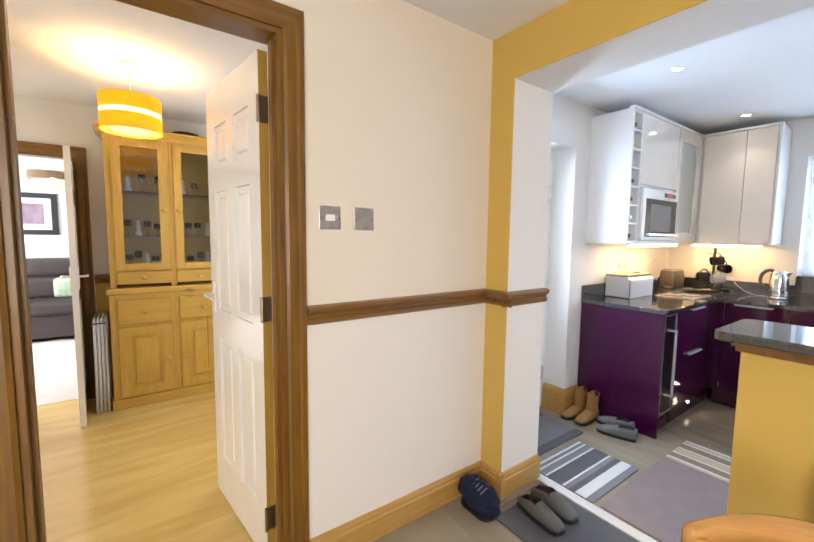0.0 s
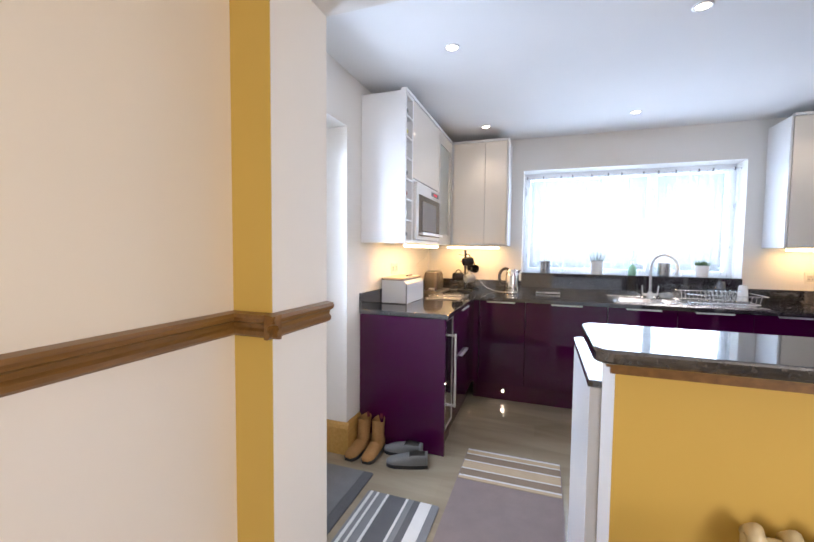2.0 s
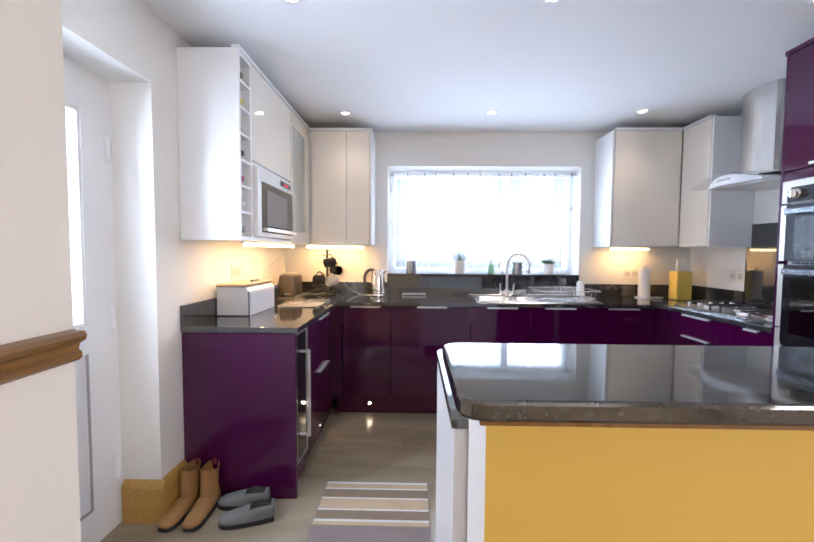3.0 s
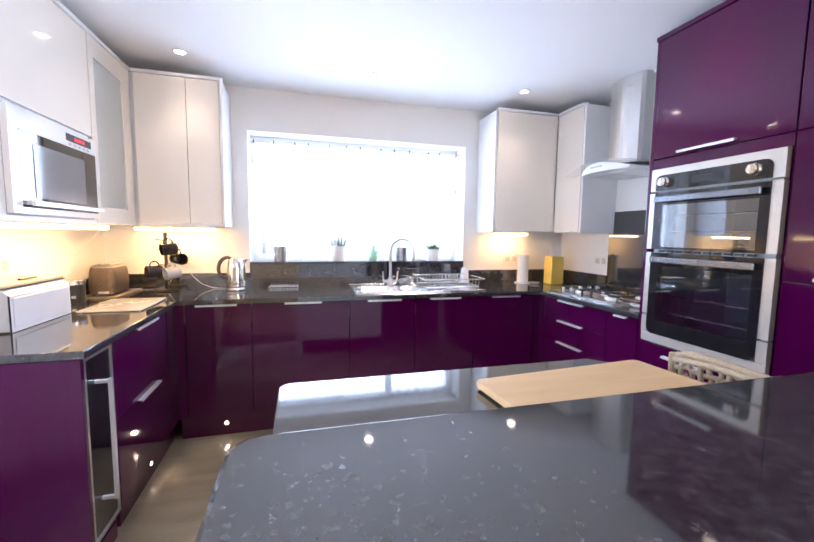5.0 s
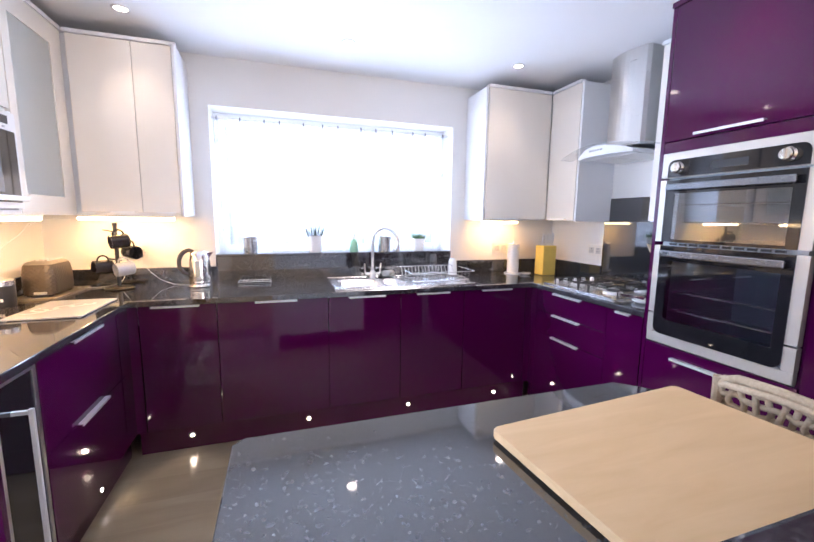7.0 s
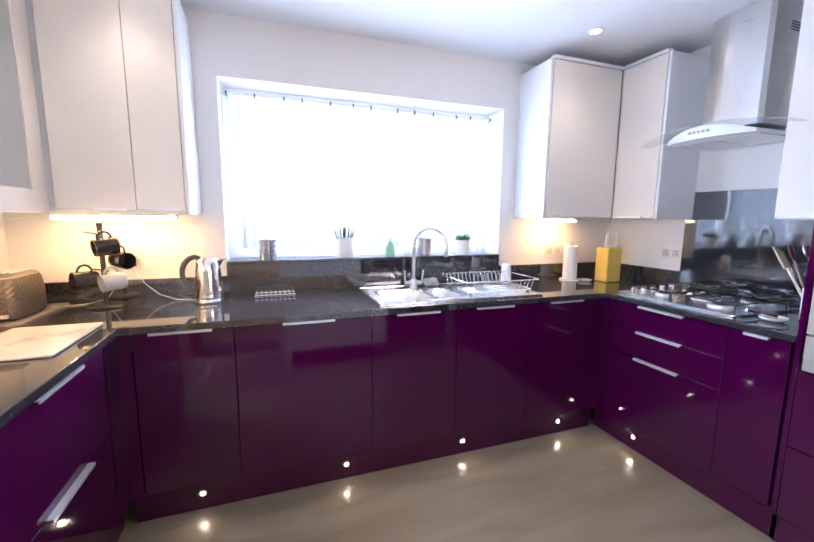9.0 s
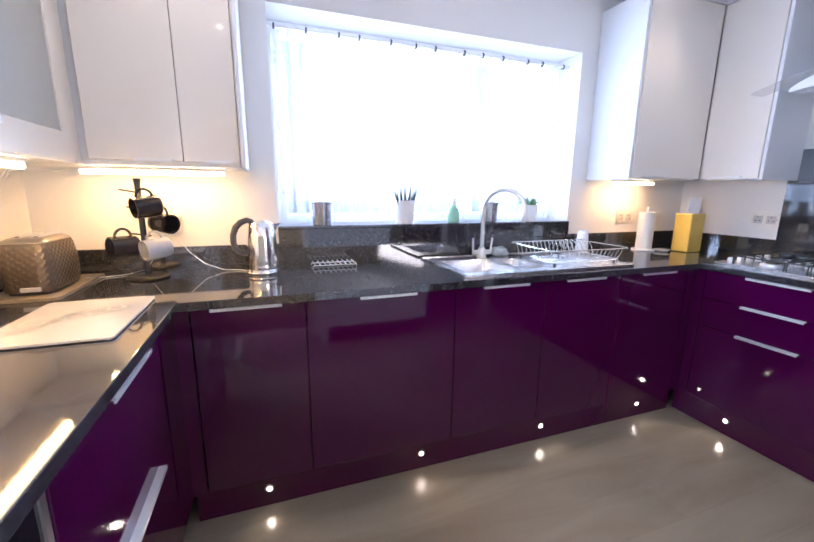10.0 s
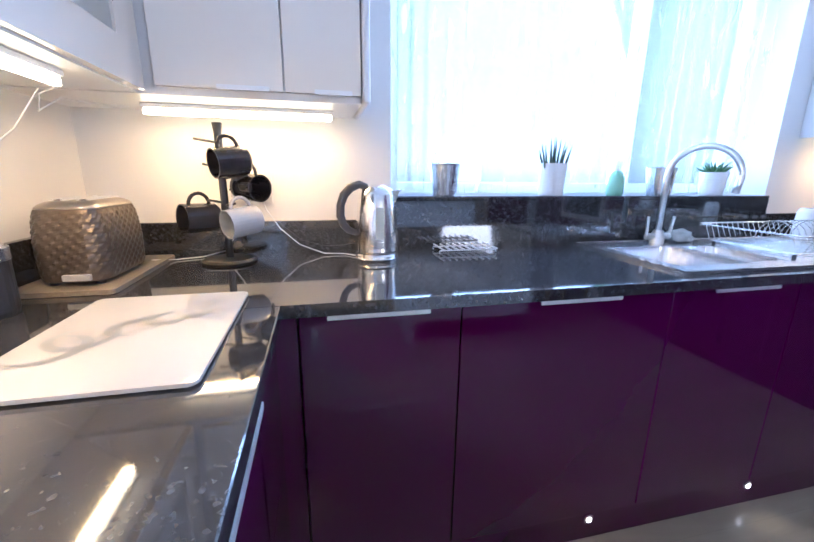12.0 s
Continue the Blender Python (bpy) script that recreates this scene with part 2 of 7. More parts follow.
def planks(name, dark, light, width, length, rough, streak=(1.2, 14), joint=0.5, bumps=0.1, turn=0):
    """Boards laid along x, or along y with turn 90."""
    m, n, l, b = new_mat(name)
    v = coords(n, l)
    v.node.inputs["Rotation"].default_value[2] = radians(turn)
    br = n.new("ShaderNodeTexBrick")
    br.offset = 0.37
    set_in(br, Scale=1.0, Mortar_Size=0.0015, Mortar_Smooth=0.6, Bias=0.0, Brick_Width=length, Row_Height=width)
    br.inputs["Color1"].default_value = (0.25, 0.25, 0.25, 1)
    br.inputs["Color2"].default_value = (0.75, 0.75, 0.75, 1)
    br.inputs["Mortar"].default_value = (0.5, 0.5, 0.5, 1)
    l.new(v, br.inputs["Vector"])
    gv = n.new("ShaderNodeMapping")
    gv.inputs["Scale"].default_value = (streak[0], streak[1], 1)
    l.new(v, gv.inputs[0])
    grain = noise_tex(n, l, gv.outputs[0], 1.6, 5, 0.5, 0.7)
    mix = n.new("ShaderNodeMix")
    mix.data_type = "RGBA"
    mix.inputs[0].default_value = 0.22
    l.new(grain, mix.inputs[6])
    l.new(br.outputs["Color"], mix.inputs[7])
    col = ramp(n, l, mix.outputs[2], [(0.3, dark), (0.7, light)])
    mj = n.new("ShaderNodeMix")
    mj.data_type = "RGBA"
    mulj = n.new("ShaderNodeMath")
    mulj.operation = "MULTIPLY"
    mulj.inputs[1].default_value = joint
    l.new(br.outputs["Fac"], mulj.inputs[0])
    l.new(mulj.outputs[0], mj.inputs[0])
    l.new(col, mj.inputs[6])
    mj.inputs[7].default_value = (*shade(dark, 0.5), 1)
    l.new(mj.outputs[2], b.inputs["Base Color"])
    set_in(b, Roughness=rough)
    bump(n, l, grain, b, bumps, 0.0008)
    return m


def woven(name, a, c, scale=300, rough=0.95):
    m, n, l, b = new_mat(name)
    v = coords(n, l)
    w = noise_tex(n, l, v, scale, 2)
    w2 = noise_tex(n, l, v, 9, 4)
    mix = n.new("ShaderNodeMath")
    mix.operation = "MULTIPLY_ADD"
    mix.inputs[1].default_value = 0.6
    l.new(w, mix.inputs[0])
    mul = n.new("ShaderNodeMath")
    mul.operation = "MULTIPLY"
    mul.inputs[1].default_value = 0.4
    l.new(w2, mul.inputs[0])
    l.new(mul.outputs[0], mix.inputs[2])
    l.new(ramp(n, l, mix.outputs[0], [(0.3, a), (0.7, c)]), b.inputs["Base Color"])
    set_in(b, Roughness=rough)
    bump(n, l, w, b, 0.4, 0.002)
    return m


M = {
    "white_wall": plain("white_wall_paint", (0.80, 0.78, 0.74), 0.75, scale=1.5, vary=0.02, bumps=0.15, fine=90),
    "cream_wall": plain("cream_wall_paint", (0.80, 0.71, 0.57), 0.7, scale=1.2, vary=0.02, bumps=0.2, fine=80),
    "mustard": plain("mustard_wall_paint", (0.645, 0.44, 0.095), 0.65, scale=1.5, vary=0.03, bumps=0.2, fine=80),
    "ceiling": plain("ceiling_paint", (0.84, 0.84, 0.84), 0.85, vary=0.01, scale=2, bumps=0.1, fine=60),
    "upvc": plain("white_plastic_frame", (0.82, 0.83, 0.84), 0.25, vary=0.01, bumps=0.0),
    "gloss_white": plain("white_gloss_front", (0.80, 0.745, 0.665), 0.08, vary=0.015, scale=3, bumps=0.02, fine=5, coat=0.4),
    "carcass": plain("white_cabinet_board", (0.80, 0.80, 0.80), 0.35, vary=0.01, bumps=0.02),
    "purple": plain("aubergine_gloss_front", (0.052, 0.0009, 0.035), 0.07, vary=0.03, scale=3, bumps=0.01, fine=4, coat=0.3, ior=1.5),
    "plinth": plain("aubergine_plinth", (0.06, 0.002, 0.034), 0.15, vary=0.05, bumps=0.02, coat=0.3),
    "lower_cream": plain("pale_cream_lower_wall_paint", (0.82, 0.76, 0.67), 0.7, scale=1.2, vary=0.02, bumps=0.2, fine=80),
    "sink_steel": metal("satin_sink_steel", (0.78, 0.78, 0.79), 0.24, (6, 6, 6), 0.02),
    "edge_pine": wood("ochre_door_edge", (0.34, 0.20, 0.03), (0.46, 0.28, 0.05), (12, 12, 1.0), bumps=0.04),
    "hinge": metal("dark_bronze_hinge", (0.28, 0.22, 0.14), 0.4),
    "granite": granite("dark_granite", (0.010, 0.010, 0.011), (0.046, 0.045, 0.047)),
    "pine": wood("waxed_pine", (0.50, 0.31, 0.055), (0.63, 0.42, 0.09), (16, 16, 1.4), bumps=0.04),
    "pine_x": wood("waxed_pine_lengthwise", (0.50, 0.31, 0.055), (0.63, 0.42, 0.09), (1.4, 16, 16), bumps=0.04),
    "trim": wood("stained_pine_trim", (0.10, 0.040, 0.003), (0.26, 0.125, 0.008), (12, 12, 0.8), 0.42, coat=0.1),
    "trim_x": wood("stained_pine_rail", (0.14, 0.060, 0.012), (0.26, 0.13, 0.03), (0.8, 14, 14)),
    "skirt": wood("pine_skirting", (0.40, 0.215, 0.045), (0.54, 0.32, 0.09), (1.2, 18, 18), knots=False),
    "steel": metal("brushed_steel", (0.72, 0.71, 0.69), 0.3, (2, 2, 90)),
    "steel_x": plain("brushed_steel_flat", (0.80, 0.775, 0.72), 0.4, 0.6, vary=0.03, scale=8, bumps=0.02),
    "chrome": metal("polished_steel", (0.90, 0.89, 0.86), 0.13),
    "handle": plain("satin_handle", (0.80, 0.80, 0.80), 0.32, 0.55, vary=0.02, bumps=0),
    "iron": plain("black_cast_iron", (0.02, 0.02, 0.02), 0.5, bumps=0.3),
    "black_gloss": plain("black_gloss", (0.012, 0.012, 0.014), 0.05, vary=0.0, bumps=0.0, coat=0.5),
    "black": plain("black_plastic", (0.02, 0.02, 0.022), 0.35),
    "grey": plain("grey_plastic", (0.35, 0.35, 0.36), 0.4),
    "white": plain("white_ceramic", (0.80, 0.79, 0.77), 0.2, vary=0.02, bumps=0.0, coat=0.3),
    "kitchen_floor": planks("grey_vinyl_floor", (0.26, 0.21, 0.14), (0.37, 0.31, 0.22), 0.18, 1.3, 0.22, (0.9, 4.5), 0.12, 0.04, 90),
    "dining_floor": planks("oak_laminate_floor", (0.55, 0.36, 0.10), (0.72, 0.53, 0.19), 0.19, 1.25, 0.25, (0.9, 5), 0.25),
    "carpet": woven("cream_carpet", (0.55, 0.50, 0.44), (0.68, 0.63, 0.57), 400),
    "glass": glass("clear_glass"),
    "pane": thin_glass("window_pane"),
    "frosted": glass("frosted_glass", (0.80, 0.82, 0.78), 0.35, 0.55),
    "oven_glass": thin_glass("dark_oven_glass", (0.78, 0.81, 0.84), 0.17),
    "led": glow("warm_light_strip", (1.0, 0.74, 0.36), 13.0),
    "mw_window": plain("microwave_window", (0.16, 0.16, 0.17), 0.12, bumps=0, coat=0.4),
    "hood_silver": plain("satin_silver", (0.80, 0.81, 0.82), 0.3, 0.0, vary=0.01, bumps=0),
    "red_led": glow("red_display", (1.0, 0.05, 0.08), 0.5),
    "cloth": woven("grey_cloth", (0.25, 0.26, 0.25), (0.4, 0.4, 0.38), 200),
    "dark_metal": metal("gunmetal", (0.10, 0.10, 0.10), 0.3),
    "toaster_metal": plain("dark_toaster_steel", (0.13, 0.105, 0.08), 0.34, 0.6, vary=0.1, bumps=0.02),
    "tray": wood("grey_board", (0.18, 0.15, 0.11), (0.30, 0.26, 0.2), (2, 30, 30), 0.3, False),
    "white_glass": plain("white_glass", (0.54, 0.53, 0.50), 0.08, vary=0.01, bumps=0, coat=0.5),
    "swirl": plain("grey_swirl_print", (0.24, 0.25, 0.24), 0.3, bumps=0),
    "enamel": plain("pale_grey_enamel", (0.64, 0.67, 0.72), 0.3, vary=0.02, bumps=0.02),
    "pine_pale": wood("pale_bamboo", (0.55, 0.42, 0.28), (0.68, 0.55, 0.38), (1.5, 25, 25), 0.35, False),
    "handle_grey": plain("dark_grey_plastic", (0.09, 0.085, 0.085), 0.3),
    "paper": plain("white_paper", (0.80, 0.79, 0.76), 0.9, vary=0.02, bumps=0.2, fine=200),
    "leaf": plain("dark_leaf", (0.05, 0.08, 0.05), 0.4),
    "plate_steel": plain("brushed_switch_plate", (0.60, 0.56, 0.50), 0.3, 0.7, vary=0.18, scale=26, bumps=0.02),
    "canopy_glass": plain("clear_canopy_glass", (0.80, 0.86, 0.86), 0.08, vary=0.0, bumps=0),
    "board_wood": wood("pale_maple_board", (0.60, 0.40, 0.20), (0.70, 0.49, 0.27), (9, 1.2, 20), 0.45, False, 0.0, 0.05),
    "bulb": glow("lamp_lens", (1.0, 0.86, 0.66), 30.0),
}

M["canopy_glass"].node_tree.nodes["Principled BSDF"].inputs["Alpha"].default_value = 0.18

# ---- structure ----
def wall(name, rows, material="white_wall"):
    bm = boxes(*rows)
    return tagged(put(name, bm, M[material]), kind="structure")


WY0, WY1, WZ0, WZ1 = 1.012, 2.775, 1.085, 2.087   # kitchen window opening
DX0, DX1, DZ = 3.385, 4.19, 2.065                 # garden door opening
JX0, JX1, JZ = 1.165, 1.93, 2.13                 # hall to dining room opening
D2X0, D2X1, D2Z, YD = 0.36, 1.13, 2.0, 6.14
wall("wall_east", [(XW, XW + 0.3, -0.2, WY0, 0, 2.7), (XW, XW + 0.3, WY1, 4.03, 0, 2.7),
                   (XW, XW + 0.3, WY0, WY1, 0, WZ0), (XW, XW + 0.3, WY0, WY1, WZ1, 2.7)])
wall("wall_north", [(DX1, XW, YN, YN + 0.3, 0, 2.7), (DX0, DX1, YN, YN + 0.3, DZ, 2.7), (PX1, DX0, YN, YN + 0.3, 0, 2.7)])
wall("wall_south", [(-1.5, XW, -0.2, 0, 0, 2.7)])
wall("pier", [(PX0 + 0.004, PX1, PY, YN + 0.3, 0, 2.7)], "lower_cream")
wall("beam", [(PX0 + 0.004, PX1, 0, PY, SOFFIT, 2.7)])
wall("pier_face", [(PX0, PX0 + 0.004, PY, YH, 0, CEIL)], "mustard")
wall("beam_face", [(PX0, PX0 + 0.004, 0, PY, SOFFIT, CEIL)], "mustard")
wall("hall_wall", [(-1.5, JX0, YH, YH + 0.11, 0, 2.7), (JX1, PX0, YH, YH + 0.11, 0, 2.7), (JX0, JX1, YH, YH + 0.11, JZ, 2.7)], "cream_wall")
wall("hall_wall_lower", [(-1.5, 1.10, YH - 0.003, YH, 0.12, 1.05), (1.995, PX0, YH - 0.003, YH, 0.12, 1.05)], "lower_cream")
wall("wall_west", [(-1.7, -1.5, -0.2, 9.8, 0, 2.7)], "cream_wall")
wall("dining_wall_east", [(2.62, 2.72, YH + 0.11, YD, 0, 2.7)])
wall("dining_wall_north", [(-1.5, D2X0, YD, YD + 0.1, 0, 2.7), (D2X1, 2.72, YD, YD + 0.1, 0, 2.7), (D2X0, D2X1, YD, YD + 0.1, D2Z, 2.7)])
wall("living_wall_north", [(-1.5, 3.0, 9.6, 9.8, 0, 2.7)])
wall("living_wall_east", [(2.9, 3.0, YD + 0.1, 9.6, 0, 2.7)])
tagged(put("ceiling", box(-1.5, PX0, -0.1, YH, CEIL, CEIL + 0.1), M["ceiling"]), kind="structure")
tagged(put("kitchen_ceiling", box(PX1, XW, -0.1, YN, CEIL, CEIL + 0.1), M["ceiling"]), kind="structure")
tagged(put("dining_ceiling", box(-1.5, 3.0, YH + 0.11, 9.6, CEIL, CEIL + 0.1), M["ceiling"]), kind="structure")
tagged(put("floor", box(-1.5, XW, -0.1, YH, -0.1, 0), M["kitchen_floor"]), kind="structure")
tagged(put("door_recess_floor", box(DX0, DX1, YN, YN + 0.3, -0.1, 0), M["kitchen_floor"]), kind="structure")
tagged(put("floor_by_door", box(PX1, XW, YH, YN, -0.1, -0.0), M["kitchen_floor"]), kind="structure")
tagged(put("dining_floor", box(-1.5, 2.62, YH, YD + 0.05, -0.1, 0.003), M["dining_floor"]), kind="structure")
tagged(put("living_floor", box(-1.5, 2.9, YD + 0.05, 9.6, -0.1, 0.006), M["carpet"]), kind="structure")
tagged(put("ground", box(-60, 60, -60, 60, -0.3, -0.15), plain("garden_ground", (0.07, 0.09, 0.04), 0.95, scale=0.8, vary=0.4, bumps=0.6, fine=10)), kind="structure")

# half wall under the bar top
HX0, HX1, HY = 3.008, 3.2, 2.41
wall("half_wall", [(HX0 + 0.004, HX1, 0, HY, 0, 1.077)])
wall("half_wall_face", [(HX0, HX0 + 0.004, 0, HY, 0, 1.045)], "mustard")

# unseen dark sheet added on the kitchen side to darken reflections in the cabinet doors
wall("half_wall_dark_back", [(HX1, HX1 + 0.004, 0.62, HY, 0.002, 1.07)], "purple")

# rails and skirtings
RAIL = [(0, 0), (0.012, 0.0), (0.02, 0.008), (0.02, 0.02), (0.012, 0.028), (0.016, 0.042), (0.03, 0.05), (0.034, 0.062), (0.028, 0.072), (0.0, 0.076)]
SKIRT = [(0, 0), (0.022, 0), (0.022, 0.098), (0.016, 0.108), (0.016, 0.118), (0.008, 0.132), (0, 0.137)]
TALLSKIRT = [(0, 0), (0.022, 0), (0.022, 0.17), (0.014, 0.19), (0, 0.204)]


def moulding(name, profile, runs, material):
    bm = bmesh.new()
    for start, along, length, out in runs:
        add_profile(bm, profile, start, along, length, out)
    return tagged(put(name, bm, M[material]), kind="structure")


X, Y = Vector((1, 0, 0)), Vector((0, 1, 0))
moulding("dado_rail", RAIL, [((1.995, YH, 1.036), X, PX0 - 1.995, -Y), ((-1.4, YH, 1.036), X, 1.10 + 1.4, -Y)], "trim_x")
moulding("dado_rail_pier", RAIL, [((PX0, PY - 0.036, 1.036), Y, YH - PY + 0.036, -X), ((PX0 - 0.036, PY, 1.036), X, PX1 - PX0 + 0.036, -Y)], "trim_x")
moulding("skirting", SKIRT, [((1.995, YH, 0), X, PX0 - 1.995, -Y), ((-1.4, YH, 0), X, 1.10 + 1.4, -Y)], "skirt")
moulding("skirting_pier", SKIRT, [((PX0, PY - 0.022, 0), Y, YH - PY + 0.022, -X), ((PX0 - 0.022, PY, 0), X, PX1 - PX0 + 0.022, -Y)], "skirt")
moulding("skirting_kitchen", TALLSKIRT, [((DX1, YN, 0), X, 0.19, -Y), ((DX1, YN - 0.022, 0), Y, 0.20, -X)], "skirt")
moulding("dining_dado_rail", RAIL, [((1.20, YD, 0.97), X, 0.10, -Y)], "trim_x")
moulding("dining_skirting", SKIRT, [((1.20, YD, 0.003), X, 0.14, -Y)], "skirt")
wall("dining_lower_wall", [(1.20, 1.34, YD - 0.004, YD, 0.13, 0.97)], "mustard")
tagged(put("trim", boxes((PX0 - 0.012, PX0, 0, HY + 0.012, 1.038, 1.055), (PX0 - 0.022, PX0, 0, HY + 0.022, 1.055, 1.0775)), M["trim_x"]), kind="structure")
tagged(put("threshold_strip", box(3.30, 3.36, HY, PY, 0, 0.008, 0.003), M["handle"]), kind="structure")


# ---- panelled doors and frames ----
def door_frame(name, x0, x1, y0, y1, top, material="trim", front=True, back=True):
    """Lining and architraves of an opening in a wall that runs along x."""
    t = thing(name, "stained pine door frame round an opening in the wall", "door frame", (x0, y0, 0), kind="structure")
    part("lining_jamb", box(x0, x0 + 0.03, y0, y1, 0, top - 0.03), M[material], t)
    part("lining_jamb", box(x1 - 0.03, x1, y0, y1, 0, top - 0.03), M[material], t)
    part("lining_head", box(x0, x1, y0, y1, top - 0.03, top), M["trim_x"], t)
    part("door_stop", boxes((x0 + 0.03, x0 + 0.042, y0 + 0.03, y1 - 0.045, 0, top - 0.042), (x1 - 0.042, x1 - 0.03, y0 + 0.03, y1 - 0.045, 0, top - 0.042)), M[material], t)
    prof = [(-0.012, 0), (-0.012, 0.012), (0.0, 0.018), (0.035, 0.014), (0.045, 0.022), (0.062, 0.022), (0.062, 0)]
    for show, y, s in ((front, y0, -1), (back, y1, 1)):
        if not show:
            continue
        for edge, d in ((x0, -1), (x1, 1)):
            bm = bmesh.new()
            lo = [bm.verts.new((edge + d * a, y + s * b, 0)) for a, b in prof]
            hi = [bm.verts.new((edge + d * a, y + s * b, top + a)) for a, b in prof]
            for i in range(len(prof)):
                j = (i + 1) % len(prof)
                bm.faces.new((lo[i], lo[j], hi[j], hi[i]))
            bm.faces.new(lo), bm.faces.new(hi)
            bmesh.ops.recalc_face_normals(bm, faces=bm.faces)
            part("architrave", bm, M[material], t)
        bm = bmesh.new()
        le = [bm.verts.new((x0 - a, y + s * b, top + a)) for a, b in prof]
        ri = [bm.verts.new((x1 + a, y + s * b, top + a)) for a, b in prof]
        for i in range(len(prof)):
            j = (i + 1) % len(prof)
            bm.faces.new((le[i], le[j], ri[j], ri[i]))
        bm.faces.new(le), bm.faces.new(ri)
        bmesh.ops.recalc_face_normals(bm, faces=bm.faces)
        part("architrave", bm, M["trim_x"], t)
    return t


def panel_door(name, label, w, h, m, lever_side=1, edge="white_door_edge", panels=True):
    """Leaf from the hinge at the origin along +x, thickness to -y; six sunk panels."""
    t = thing(name, label, "door")
    tk = 0.036
    bm = bmesh.new()
    st, mid = 0.11, 0.09
    pw = (w - 2 * st - mid) / 2
    rows = [(0.22, 0.86), (1.0, 1.58), (1.69, 1.89)]
    xs = [(st, st + pw), (st + pw + mid, w - st)]
    add_box(bm, 0, st, -tk, 0, 0, h)
    add_box(bm, w - st, w, -tk, 0, 0, h)
    add_box(bm, st + pw, st + pw + mid, -tk, 0, 0, h)
    zc = [0] + [v for r in rows for v in r] + [h]
    for x0, x1 in xs:
        for i in range(0, len(zc), 2):
            add_box(bm, x0, x1, -tk, 0, zc[i], zc[i + 1])
        for z0, z1 in rows:
            add_box(bm, x0, x1, -tk + 0.012, -0.012, z0, z1)
            add_box(bm, x0 + 0.03, x1 - 0.03, -tk + 0.004, -0.004, z0 + 0.03, z1 - 0.03, 0.006, 1)
    bmesh.ops.remove_doubles(bm, verts=bm.verts, dist=0.0002)
    part("leaf", bm, M["door_white"], t)
    part("edge", box(-0.002, 0.0, -tk, 0, 0, h), M["edge_pine"], t)
    for s, y in ((1, 0.0), (-1, -tk)):
        bm = box(w - 0.075, w - 0.035, y, y + s * 0.008, 0.98, 1.14, 0.003)
        add_tube(bm, [(w - 0.055, y, 1.07), (w - 0.055, y + s * 0.045, 1.07), (w - 0.08, y + s * 0.052, 1.07), (w - 0.17, y + s * 0.05, 1.065)], 0.009, 10)
        part("door_handle", bm, M["handle"], t, "satin lever handle")
    part("latch_plate", box(w, w + 0.002, -tk + 0.006, -0.006, 1.02, 1.12), M["handle"], t)
    for z in (0.2, 1.08, 1.85):
        bm = box(-0.004, -0.002, -tk, 0, z - 0.05, z + 0.05)
        add_tube(bm, [(-0.005, 0.004, z - 0.05), (-0.005, 0.004, z + 0.05)], 0.007, 8)
        part("hinge", bm, M["hinge"], t, "dark bronze butt hinge")
    t.matrix_basis = m
    return t


M["door_white"] = plain("white_gloss_door_paint", (0.80, 0.79, 0.76), 0.15, vary=0.015, bumps=0.05, fine=30, coat=0.3)
door_frame("door_frame", JX0, JX1, YH, YH + 0.11, JZ)
panel_door("dining_door", "white gloss six-panel door standing wide open into the dining room", 0.675, 2.065,
           Matrix.Translation((1.863, YH + 0.114, 0.012)) @ pose(0, 0, 0, 0, 0, 96.5))
door_frame("dining_door_frame", D2X0, D2X1, YD, YD + 0.1, D2Z)
panel_door("living_room_door", "white gloss door standing open beside the pine dresser", 0.61, 1.955,
           Matrix.Translation((D2X1 - 0.024, YD - 0.004, 0.012)) @ pose(0, 0, 0, 0, 0, -86.3))

# ---- kitchen window ----
def kitchen_window():
    t = thing("window_1", "white plastic framed kitchen window over the sink", "window", (XW + 0.2, 1.9, WZ0), kind="structure")
    x0, x1 = XW + 0.19, XW + 0.25
    z0, z1 = WZ0 + 0.002, WZ1 - 0.002
    part("window_frame", boxes((x0, x1, WY0, WY0 + 0.06, z0, z1), (x0, x1, WY1 - 0.06, WY1, z0, z1), (x0, x1, WY0 + 0.06, WY1 - 0.06, z0, z0 + 0.06),
                               (x0, x1, WY0 + 0.06, WY1 - 0.06, z1 - 0.06, z1)), M["upvc"], t)
    part("mullion", box(x0, x1, 1.60, 1.67, z0 + 0.06, z1 - 0.06), M["upvc"], t)
    for a, b in ((WY0 + 0.06, 1.60), (1.67, WY1 - 0.06)):
        p = part("pane", box(x0 + 0.025, x0 + 0.03, a, b, z0 + 0.06, z1 - 0.06), M["pane"], t)
        p.visible_shadow = False
    return t


kitchen_window()
tagged(put("window_sill", box(XW - 0.022, XW + 0.19, WY0 + 0.0, WY1 - 0.0, WZ0 - 0.0, WZ0 + 0.016, 0.004), M["granite"]), kind="structure")

